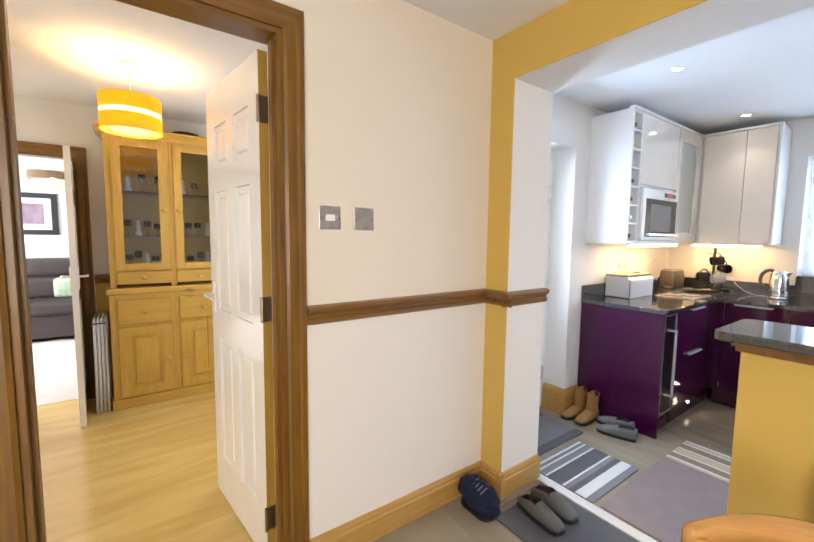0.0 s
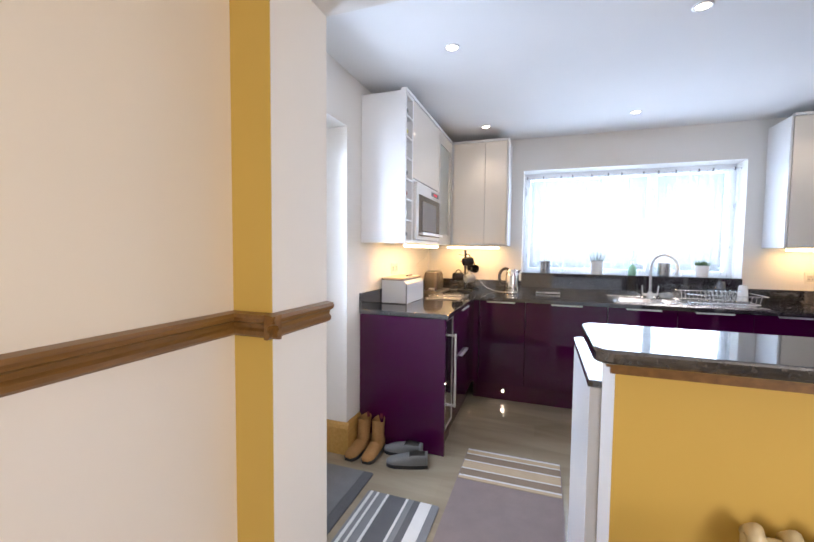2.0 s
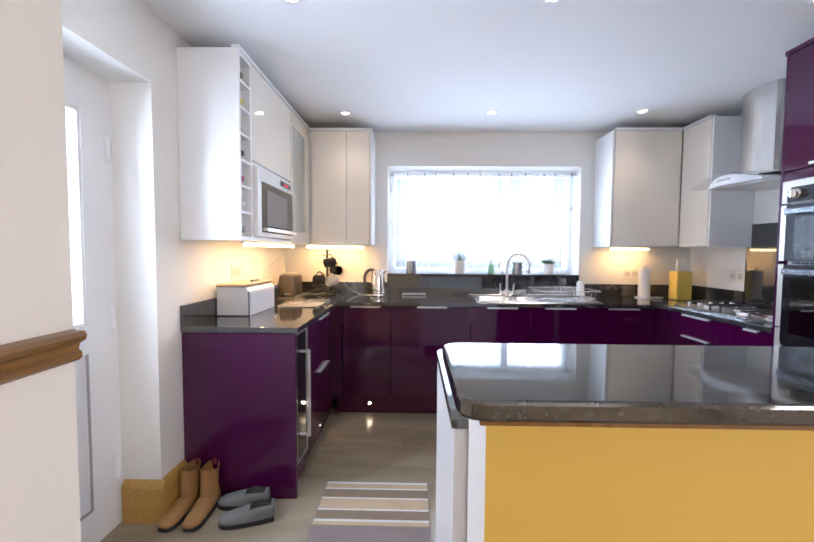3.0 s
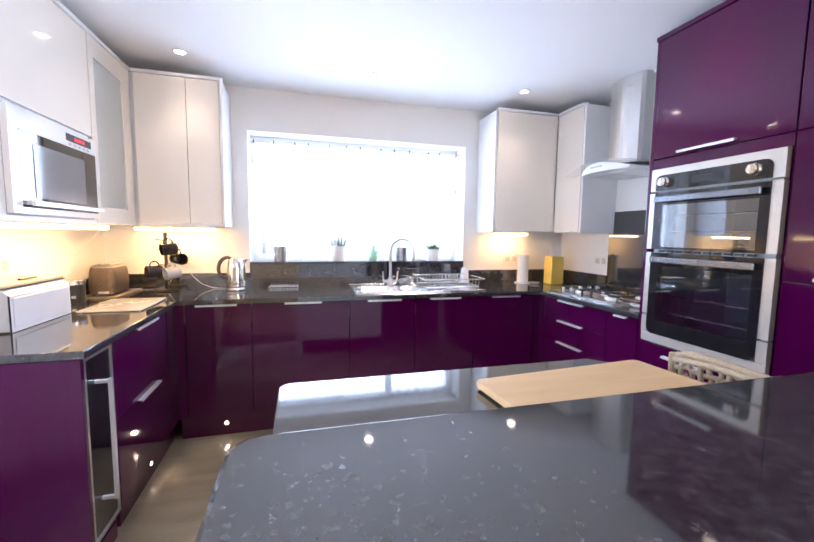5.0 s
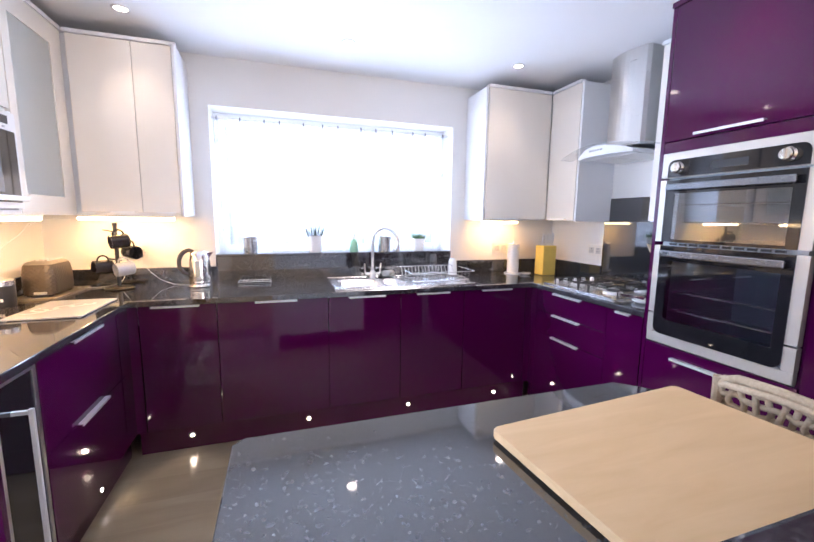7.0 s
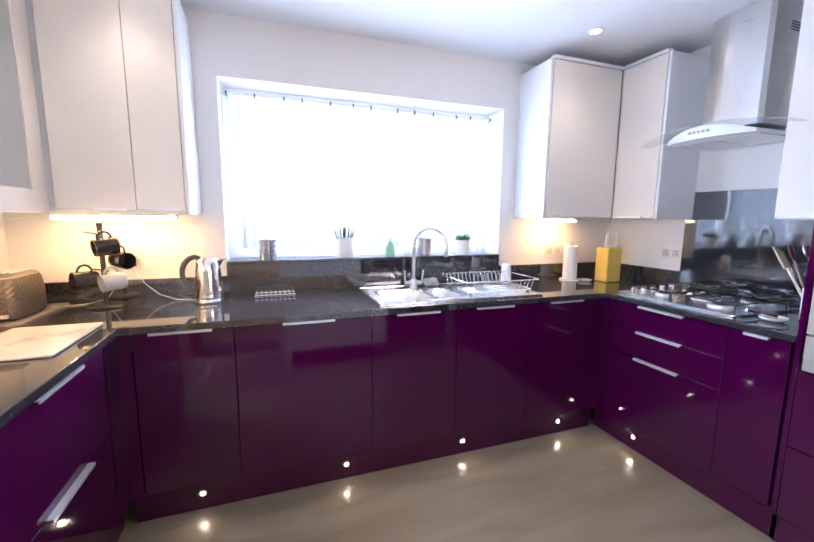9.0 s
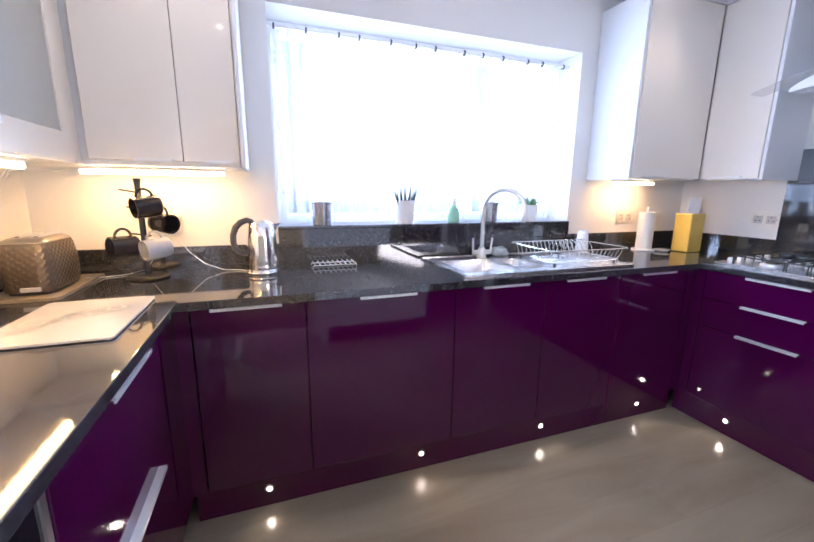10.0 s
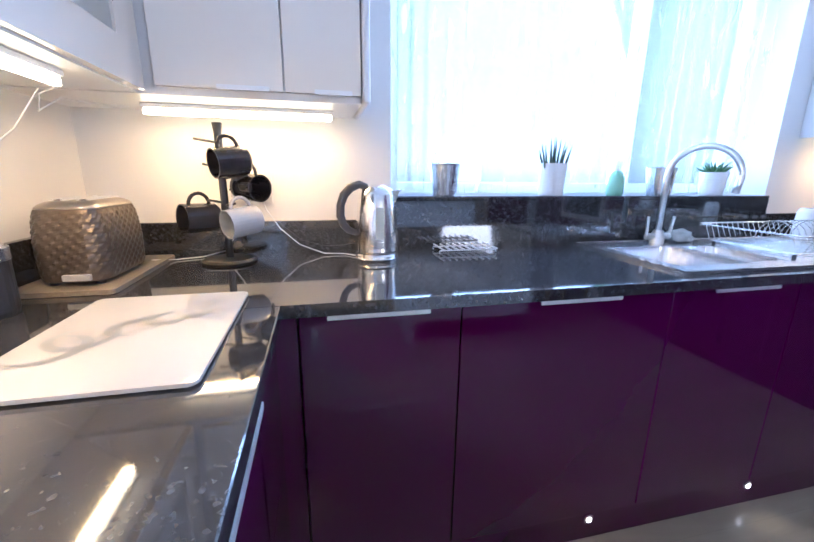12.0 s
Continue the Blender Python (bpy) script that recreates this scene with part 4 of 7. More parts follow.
foils = [(0.02, 0.02, 0.02), (0.45, 0.42, 0.38), (0.25, 0.02, 0.03), (0.03, 0.03, 0.03), (0.55, 0.5, 0.45), (0.62, 0.55, 0.08), (0.08, 0.10, 0.05)]
M["bottle"] = plain("dark_bottle_glass", (0.012, 0.03, 0.012), 0.05, vary=0, bumps=0, coat=0.5)
for i, (z, c) in enumerate(zip(RZ, foils)):
    cz = z + 0.0405 + (0.001 if i else 0)
    b = thing("wine_bottle", ("dark wine bottle lying in the white rack", "wine bottle with a pale foil lying in the rack", "wine bottle with a red foil lying in the rack",
                              "black-capped wine bottle lying in the white rack", "wine bottle with a cream foil lying in the rack", "wine bottle with a yellow-green foil lying in the rack",
                              "green wine bottle lying near the top of the rack")[i], "bottle", (4.4625, 3.55, cz - 0.038), "wine bottles in the rack")
    bm = lathe(0, 0, [(0.03, 0), (0.038, 0.005), (0.038, 0.17), (0.03, 0.20), (0.015, 0.225), (0.0145, 0.262)], 20)
    bm.transform(Matrix.Translation((4.4625, SF + 0.285, cz - 0.002)) @ pose(0, 0, 0, 90, 0, 0))
    part("glass_body", bm, M["bottle"], b, smooth=True)
    bm = lathe(0, 0, [(0.0155, 0.21), (0.0155, 0.268), (0.014, 0.271)], 16)
    bm.transform(Matrix.Translation((4.4625, SF + 0.285, cz - 0.002)) @ pose(0, 0, 0, 90, 0, 0))
    part("foil", bm, plain("bottle_foil", c, 0.35, 0.3, bumps=0), b)

MX0, MX1 = 4.545, 5.205
unit("glossy white lift-up cabinet above the built-in microwave", SF, "-y", MX0, MX1, 0.30, 1.79, CTP, [(1.80, CTP)], [], "gloss_white", "carcass", "wall_cabinet", GW)
t = thing("microwave", "built-in white and silver microwave with a red clock display", "microwave", ((MX0 + MX1) / 2, SF, 1.39))
part("housing", boxes((MX0, MX0 + 0.018, SF, YN - 0.02, CB, 1.789), (MX1 - 0.018, MX1, SF, YN - 0.02, CB, 1.789), (MX0 + 0.018, MX1 - 0.018, SF, YN - 0.02, CB, CB + 0.018)), M["carcass"], t)
part("body", box(MX0 + 0.02, MX1 - 0.02, SF + 0.0, YN - 0.05, CB + 0.02, 1.78), M["grey"], t)
f = part("front", boxes((MX0 + 0.02, MX1 - 0.02, SF - 0.022, SF - 0.001, 1.70, 1.775), (MX0 + 0.02, MX0 + 0.07, SF - 0.022, SF - 0.001, 1.385, 1.70),
                        (MX1 - 0.03, MX1 - 0.02, SF - 0.022, SF - 0.001, 1.385, 1.70), (MX0 + 0.07, MX1 - 0.03, SF - 0.022, SF - 0.001, 1.385, 1.41)), M["white"], t)
d = part("door", box(MX0 + 0.07, MX1 - 0.03, SF - 0.022, SF - 0.002, 1.41, 1.70, 0.002), M["black_gloss"], t)
part("window", box(MX0 + 0.15, MX1 - 0.14, SF - 0.024, SF - 0.0222, 1.45, 1.66), M["mw_window"], d)
bm = box(MX0 + 0.08, MX1 - 0.04, SF - 0.055, SF - 0.042, 1.415, 1.437, 0.004)
add_box(bm, MX0 + 0.09, MX0 + 0.11, SF - 0.042, SF - 0.022, 1.42, 1.432)
add_box(bm, MX1 - 0.07, MX1 - 0.05, SF - 0.042, SF - 0.022, 1.42, 1.432)
part("handle", bm, M["handle"], d, "satin bar handle")
part("display", box(MX1 - 0.28, MX1 - 0.07, SF - 0.0235, SF - 0.0222, 1.725, 1.758), M["black"], f)
for i in range(5):
    part("digit_bar", box(MX1 - 0.215 + i * 0.018, MX1 - 0.203 + i * 0.018, SF - 0.0245, SF - 0.0237, 1.734, 1.749), M["red_led"], f)
for i in range(5):
    part("button", box(MX1 - 0.26 + i * 0.038, MX1 - 0.245 + i * 0.038, SF - 0.025, SF - 0.0222, 1.708, 1.716, 0.001), M["grey"], f)

t = thing("glass_cabinet", "glossy white wall cabinet with a frosted glass door", "kitchen cabinet", (5.45, SF, CB), GW)
part("carcass", boxes((5.208, 5.226, SF + 0.02, YN - 0.002, CB, CTP), (5.226, 5.70, YN - 0.02, YN - 0.002, CB, CTP), (5.226, 5.70, SF + 0.02, YN - 0.02, CB, CB + 0.018), (5.226, 5.70, SF + 0.02, YN - 0.02, CTP - 0.018, CTP)), M["carcass"], t)
d = part("door", boxes((5.21, 5.262, SF, SF + 0.019, CB + 0.004, CTP), (5.59, 5.695, SF, SF + 0.019, CB + 0.004, CTP),
                       (5.262, 5.59, SF, SF + 0.019, CB + 0.004, 1.452), (5.262, 5.59, SF, SF + 0.019, 2.215, CTP)), M["gloss_white"], t)
part("pane", box(5.262, 5.59, SF + 0.006, SF + 0.011, 1.452, 2.215), M["frosted"], d)
for z in (1.62, 1.95):
    part("shelf", box(5.228, 5.69, SF + 0.03, YN - 0.021, z, z + 0.008), M["carcass"], t)
for i, (x, z) in enumerate(((5.33, 1.629), (5.42, 1.629), (5.51, 1.629), (5.36, 1.959), (5.48, 1.959))):
    solo("tumbler", lathe(x, 3.55, [(0.025, z), (0.033, z + 0.1), (0.031, z + 0.1), (0.023, z + 0.004)], 16, cap_top=True), M["frosted"], "drinking glass standing in the glass-fronted cabinet", "glass", "tumblers in the cabinet", smooth=True)
tagged(put("cabinet_cornice", boxes((4.38, 5.685, SF - 0.008, SF + 0.03, CTP + 0.001, CTP + 0.02), (5.692, 5.73, 2.884, SF - 0.008, CTP + 0.001, CTP + 0.02)), M["carcass"]), kind="structure")
tagged(put("cabinet_cornice", boxes((5.672, 5.71, 0.333, 0.878, CTP + 0.001, CTP + 0.02), (5.372, 5.71, 0.29, 0.333, CTP + 0.001, CTP + 0.02)), M["carcass"]), kind="structure")
tagged(put("cabinet_cornice", box(4.51, 4.775, 0.29, 0.333, CTP + 0.001, CTP + 0.02), M["carcass"]), kind="structure")
p = thing("cabinet_end_panel", "white side panel of the wall cabinet beside the window", "kitchen cabinet", (5.85, 0.88, CB))
part("panel", box(5.685, XW - 0.001, 0.8765, 0.893, CB - 0.005, CTP + 0.004, 0.004), M["carcass"], p)
p = thing("cabinet_end_panel", "off-white side panel of the wall cabinet by the hood", "kitchen cabinet", (5.36, 0.17, CB))
part("panel", box(5.357, 5.374, 0.002, 0.32, CB - 0.004, CTP + 0.004, 0.002), M["carcass"], p)


def strip_light(a, b, label):
    t = thing("under_cabinet_light", label, "light", ((a[0] + b[0]) / 2, (a[1] + b[1]) / 2, a[2]), "under-cabinet strip lights")
    lo = [min(a[i], b[i]) for i in range(3)]
    hi = [max(a[i], b[i]) for i in range(3)]
    part("casing", box(lo[0] - 0.012, hi[0] + 0.012, lo[1] - 0.012, hi[1] + 0.012, 1.348, 1.3595, 0.002), M["upvc"], t)
    part("tube", box(lo[0] - 0.009, hi[0] + 0.009, lo[1] - 0.009, hi[1] + 0.009, 1.330, 1.348, 0.006), M["led"], t)
    ln = (Vector(b) - Vector(a)).length
    d = Vector(b) - Vector(a)
    m = Matrix.Translation(((a[0] + b[0]) / 2, (a[1] + b[1]) / 2, 1.325))
    if abs(d.y) > abs(d.x):
        m = m @ pose(0, 0, 0, 0, 0, 90)
    lamp("strip_glow", "AREA", 4.8 * ln, WARM, m, ln, 0.02)
    return t


strip_light((5.86, 3.48, 1.34), (5.86, 2.99, 1.34), "lit warm strip light under the wall cabinet by the kettle")
strip_light((4.62, 3.50, 1.34), (5.50, 3.50, 1.34), "lit warm strip light under the microwave and glass cabinet")
strip_light((5.88, 0.78, 1.34), (5.88, 0.46, 1.34), "lit warm strip light under the cabinet by the knife block")
c = thing("cable", "thin white lamp cable looped under the wall cabinets", "cable", (5.6, 3.6, 1.3))
part("cord", tube([(5.52, 3.50, 1.335), (5.56, 3.56, 1.325), (5.62, 3.60, 1.30), (5.67, 3.58, 1.335), (5.72, 3.56, 1.335), (5.80, 3.50, 1.34)], 0.0018, 6), M["upvc"], c)
part("cord", tube([(5.56, 3.56, 1.335), (5.57, 3.62, 1.26), (5.565, 3.69, 1.20), (5.56, 3.722, 1.16)], 0.0014, 6), M["upvc"], c)


def downlight(x, y, power=8.5):
    t = thing("downlight", "small round recessed ceiling spotlight, lit", "ceiling light", (x, y, CEIL), "ceiling downlights")
    bm = lathe(x, y, [(0.026, CEIL + 0.0005), (0.028, CEIL - 0.002), (0.034, CEIL - 0.006), (0.041, CEIL - 0.004), (0.042, CEIL)], 28, False, False)
    part("bezel", bm, M["handle"], t, smooth=True)
    part("lens", lathe(x, y, [(0.0275, CEIL - 0.0015), (0.0275, CEIL + 0.003)], 24), M["bulb"], t)
    lamp("downlight_beam", "SPOT", power, (1.0, 0.84, 0.62), Matrix.Translation((x, y, CEIL - 0.015)), spot=95, blend=1.0, radius=0.03)
    return t


for x, y in ((5.505, 1.93), (5.515, 3.08), (5.47, 0.78), (4.125, 3.065), (4.13, 1.94), (4.15, 0.79)):
    downlight(x, y)

# ---- curtain ----
M["net"] = bpy.data.materials.new("white_net_curtain")


def net_curtain():
    m = M["net"]
    m.use_nodes = True
    n, l = m.node_tree.nodes, m.node_tree.links
    tr, df, tp = n.new("ShaderNodeBsdfTranslucent"), n.new("ShaderNodeBsdfDiffuse"), n.new("ShaderNodeBsdfTransparent")
    a, b = n.new("ShaderNodeMixShader"), n.new("ShaderNodeMixShader")
    tr.inputs[0].default_value = df.inputs[0].default_value = (0.80, 0.83, 0.86, 1)
    a.inputs[0].default_value = 0.35
    l.new(tr.outputs[0], a.inputs[1]), l.new(df.outputs[0], a.inputs[2])
    v = coords(n, l, (1, 1, 1))
    strands = coords(n, l, (1, 34, 5))
    r = ramp(n, l, noise_tex(n, l, strands, 1.0, 3, 0.5, 1.6), [(0.60, (0.74, 0.74, 0.74)), (0.68, (0.58, 0.58, 0.58))])
    l.new(r, b.inputs[0])
    l.new(a.outputs[0], b.inputs[1]), l.new(tp.outputs[0], b.inputs[2])
    l.new(b.outputs[0], n["Material Output"].inputs[0])
    t = thing("net_curtain", "white net curtain gathered on a thin rod across the kitchen window", "curtain", (XW + 0.1, 1.9, WZ0))
    bm = bmesh.new()
    cols = 260
    y0, y1, z0, z1 = WY0 + 0.015, WY1 - 0.015, WZ0 + 0.022, 2.030
    rows = 8
    grid = []
    for i in range(cols + 1):
        y = y0 + (y1 - y0) * i / cols
        col = []
        for j in range(rows + 1):
            f = j / rows
            amp = 0.010 + 0.004 * (1 - f)
            x = XW + 0.105 + amp * math.sin(y * 95 + 0.8 * math.sin(y * 21)) + 0.003 * math.sin(y * 37 + j)
            col.append(bm.verts.new((x, y, z0 + (z1 - z0) * f + (0.004 * math.sin(y * 48) if j == rows else 0))))
        grid.append(col)
    for i in range(cols):
        for j in range(rows):
            bm.faces.new((grid[i][j], grid[i + 1][j], grid[i + 1][j + 1], grid[i][j + 1]))
    part("net", bm, m, t, smooth=True)
    part("rod", tube([(XW + 0.105, WY0 + 0.001, 2.034), (XW + 0.105, WY1 - 0.001, 2.034)], 0.0075, 10), M["handle"], t, "thin metal curtain rod")
    for i in range(13):
        y = y0 + 0.03 + (y1 - y0 - 0.06) * i / 12 + 0.02 * math.sin(i * 2.3)
        ring = [(XW + 0.105 + 0.011 * math.cos(k * math.pi / 6), y, 2.032 + 0.011 * math.sin(k * math.pi / 6)) for k in range(12)]
        part("curtain_ring", tube(ring, 0.0045, 6, True), M["black"], t)


net_curtain()

# ---- cooker hood, splashback, hob ----
t = thing("cooker_hood", "stainless steel chimney cooker hood with a curved glass canopy", "cooker hood", (5.05, 0.2, 1.75))
out = [(4.905, 0.002), (4.905, 0.25)]
for i in range(9):
    a = i / 8
    out.append((4.92 + 0.255 * a, 0.27 + 0.03 * math.sin(math.pi * a)))
out += [(5.19, 0.25), (5.19, 0.002)]
bm = poly(out[::-1], 1.826, CEIL - 0.001)
bmesh.ops.recalc_face_normals(bm, faces=bm.faces)
part("chimney", bm, M["steel"], t)
part("vent", boxes(*[(4.9035, 4.9055, 0.06, 0.13, 2.27 + i * 0.012, 2.275 + i * 0.012) for i in range(4)]), M["black"], t)


def canopy(half, y0, y1, dz, thick, flat=False):
    bm = bmesh.new()
    n = 20
    top, bot = [], []
    for i in range(n + 1):
        u = -1 + 2 * i / n
        x = 5.055 + half * u
        z = 1.832 - 0.045 * u * u
        yf = y1 - 0.06 * u * u
        yb = y0 if abs(x - 5.055) < 0.28 else 0.335
        top.append((bm.verts.new((x, yb, z + dz)), bm.verts.new((x, yf, z + dz))))
        zb = 1.764 if flat else z + dz - thick
        bot.append((bm.verts.new((x, yb, zb)), bm.verts.new((x, yf, zb))))
    for i in range(n):
        bm.faces.new((top[i][0], top[i][1], top[i + 1][1], top[i + 1][0]))
        bm.faces.new((bot[i][0], bot[i + 1][0], bot[i + 1][1], bot[i][1]))
        bm.faces.new((top[i][1], bot[i][1], bot[i + 1][1], top[i + 1][1]))
        bm.faces.new((top[i][0], top[i + 1][0], bot[i + 1][0], bot[i][0]))
    bm.faces.new((top[0][0], bot[0][0], bot[0][1], top[0][1]))
    bm.faces.new((top[n][0], top[n][1], bot[n][1], bot[n][0]))
    bmesh.ops.recalc_face_normals(bm, faces=bm.faces)
    return bm


part("canopy", canopy(0.36, 0.004, 0.49, 0.0, 0.006), M["canopy_glass"], t, "curved clear glass canopy", smooth=False)
part("hood_body", canopy(0.215, 0.004, 0.465, -0.0075, 0.02, True), M["hood_silver"], t)
for i in range(5):
    part("button", box(5.01 + i * 0.022, 5.024 + i * 0.022, 0.45, 0.467, 1.792, 1.804, 0.001), M["grey"], t)
part("filter", boxes((4.85, 5.05, 0.08, 0.36, 1.759, 1.7635), (5.06, 5.26, 0.08, 0.36, 1.759, 1.7635)), M["steel"], t)
M["splash_glass"] = plain("black_splashback_glass", (0.012, 0.014, 0.018), 0.05, vary=0.0, bumps=0.0, coat=0.5, ior=2.1)
solo("splashback", box(4.507, 5.40, 0.001, 0.008, CT + 0.001, 1.525), M["splash_glass"], "black glossy glass splashback behind the gas hob", "splashback")

t = thing("gas_hob", "stainless steel gas hob with five burners and black pan supports", "hob", (5.07, 0.3, CT))
HZ = CT + 0.001
part("plate", poly(round_rect(4.75, 5.39, 0.05, 0.545, 0.02), HZ, HZ + 0.009, 0.003), M["sink_steel"], t)
for x, y, r in ((4.90, 0.16, 0.035), (4.90, 0.40, 0.045), (5.20, 0.16, 0.045), (5.20, 0.40, 0.035), (5.05, 0.28, 0.055)):
    b = part("burner", lathe(x, y, [(r + 0.012, HZ + 0.008), (r + 0.01, HZ + 0.018), (r, HZ + 0.022)], 24), M["handle"], t)
    part("burner_cap", lathe(x, y, [(r * 0.8, HZ + 0.022), (r * 0.8, HZ + 0.028), (r * 0.6, HZ + 0.031)], 24), M["iron"], b)
for x0, x1 in ((4.79, 5.01), (5.02, 5.10), (5.11, 5.33)):
    bm = bmesh.new()
    z = HZ + 0.045
    xm = (x0 + x1) / 2
    loop = [(x0, 0.08, z), (x1, 0.08, z), (x1, 0.48, z), (x0, 0.48, z)]
    for a, b in zip(loop, loop[1:] + loop[:1]):
        add_tube(bm, [a, b], 0.004, 6)
    for yy in (0.16, 0.40):
        add_tube(bm, [(x0, yy, z), (xm - 0.02, yy, z + 0.002)], 0.004, 6)
        add_tube(bm, [(x1, yy, z), (xm + 0.02, yy, z + 0.002)], 0.004, 6)
        add_tube(bm, [(xm, yy - 0.08, z), (xm, yy - 0.02, z + 0.002)], 0.004, 6)
        add_tube(bm, [(xm, yy + 0.08, z), (xm, yy + 0.02, z + 0.002)], 0.004, 6)
    for a in loop:
        add_tube(bm, [a, (a[0], a[1], HZ + 0.009)], 0.004, 6)
    part("pan_support", bm, M["iron"], t)
for i in range(5):
    part("knob", lathe(5.365, 0.12 + i * 0.08, [(0.015, HZ + 0.009), (0.015, HZ + 0.024), (0.012, HZ + 0.028)], 16), M["handle"], t)

t = thing("spoon_rest", "white ceramic spoon rest with a ladle on the worktop", "spoon rest", (4.68, 0.40, CT))
bm = lathe(4.66, 0.44, [(0.03, CT + 0.001), (0.05, CT + 0.012), (0.052, CT + 0.02), (0.048, CT + 0.02), (0.03, CT + 0.006)], 24)
part("dish", bm, M["white"], t, smooth=True)
bm = tube([(4.66, 0.44, CT + 0.022), (4.68, 0.49, CT + 0.034), (4.70, 0.56, CT + 0.05)], [0.02, 0.008, 0.005], 10)
part("ladle", bm, M["chrome"], t)
t = thing("utensil_pot", "ceramic pot of wooden and steel cooking utensils beside the hob", "utensil holder", (4.578, 0.30, CT))
part("pot", lathe(4.578, 0.30, [(0.050, CT + 0.001), (0.055, CT + 0.01), (0.058, CT + 0.15), (0.053, CT + 0.15), (0.048, CT + 0.02)], 24, cap_top=True), M["white"], t, smooth=True)
M["dark_wood"] = wood("dark_red_wood", (0.07, 0.02, 0.012), (0.14, 0.045, 0.025), (12, 12, 1.5), 0.3, False)
for (dx, dy, z), mt, label, flat in (((0.150, 0.00, 1.180), "pine_pale", "pale wooden spatula with a slanted end", True), ((0.105, 0.03, 1.215), "dark_wood", "dark red-brown wooden spoon", False),
                                     ((0.085, -0.05, 1.225), "chrome", "steel serving spoon", False), ((0.02, 0.05, 1.230), "dark_wood", "dark red-brown wooden spoon", False), ((0.01, -0.04, 1.210), "black", "black slotted spatula", True)):
    tip = Vector((4.578 + dx, 0.30 + dy, z))
    root = Vector((4.578 + dx * 0.1, 0.30 + dy * 0.3, CT + 0.03))
    d = (tip - root).normalized()
    part("utensil", tube([root, tip], [0.005, 0.006], 8), M[mt], t, label)
    turn = d.to_track_quat("Z", "Y").to_matrix().to_4x4()
    bm = bmesh.new()
    if flat:
        add_box(bm, -0.027, 0.027, -0.004, 0.004, -0.05, 0.05, 0.003)
        for v in bm.verts:
            if v.co.z > 0.03:
                v.co.z += v.co.x * 0.5
    else:
        bmesh.ops.create_uvsphere(bm, u_segments=14, v_segments=10, radius=0.026, matrix=Matrix.Diagonal((1.0, 0.35, 1.45, 1)))
    bm.transform(Matrix.Translation(tip) @ turn)
    part("utensil_head", bm, M[mt], t, smooth=not flat)

# ---- sink ----
def sink():
    t = thing("sink", "stainless steel one and a half bowl sink with drainer", "sink", (5.7, 1.5, CT))
    z = CT + 0.001
    bowls = [(5.52, 5.83, 1.70, 1.975, 0.16), (5.53, 5.80, 1.52, 1.67, 0.12)]
    xs = [5.445, 5.52, 5.53, 5.80, 5.83, 5.955]
    rim = boxes((5.445, 5.52, 1.055, 2.035, z, z + 0.005), (5.83, 5.955, 1.055, 2.035, z, z + 0.005), (5.52, 5.83, 1.975, 2.035, z, z + 0.005),
                (5.52, 5.83, 1.67, 1.70, z, z + 0.005), (5.52, 5.53, 1.52, 1.67, z, z + 0.005), (5.80, 5.83, 1.52, 1.67, z, z + 0.005), (5.52, 5.83, 1.055, 1.52, z, z + 0.003))
    part("rim", rim, M["sink_steel"], t)
    part("raised_edge", boxes((5.445, 5.453, 1.063, 2.027, z + 0.005, z + 0.009), (5.947, 5.955, 1.063, 2.027, z + 0.005, z + 0.009), (5.445, 5.955, 2.027, 2.035, z + 0.005, z + 0.009), (5.445, 5.955, 1.055, 1.063, z + 0.005, z + 0.009)), M["chrome"], t)
    for x0, x1, y0, y1, d in bowls:
        bm = bmesh.new()
        rings = []
        for k, (inset, dz, r) in enumerate(((0, 0.004, 0.035), (0.004, -0.02, 0.04), (0.012, -d + 0.03, 0.05), (0.035, -d, 0.05))):
            rings.append([bm.verts.new((x, y, z + dz)) for x, y in round_rect(x0 + inset, x1 - inset, y0 + inset, y1 - inset, r)])
        for a, b in zip(rings, rings[1:]):
            for i in range(len(a)):
                bm.faces.new((a[i], a[(i + 1) % len(a)], b[(i + 1) % len(a)], b[i]))
        bm.faces.new(rings[-1])
        bmesh.ops.recalc_face_normals(bm, faces=bm.faces)
        bmesh.ops.reverse_faces(bm, faces=bm.faces)
        part("bowl", bm, M["sink_steel"], t, smooth=True)
        part("plug_hole", lathe((x0 + x1) / 2, (y0 + y1) / 2, [(0.03, z - d + 0.001), (0.03, z - d + 0.004), (0.02, z - d + 0.002)], 20), M["chrome"], t)
    for i in range(9):
        part("drainer_rib", box(5.56, 5.82, 1.11 + i * 0.042, 1.122 + i * 0.042, z + 0.003, z + 0.006, 0.001), M["sink_steel"], t)
    return t


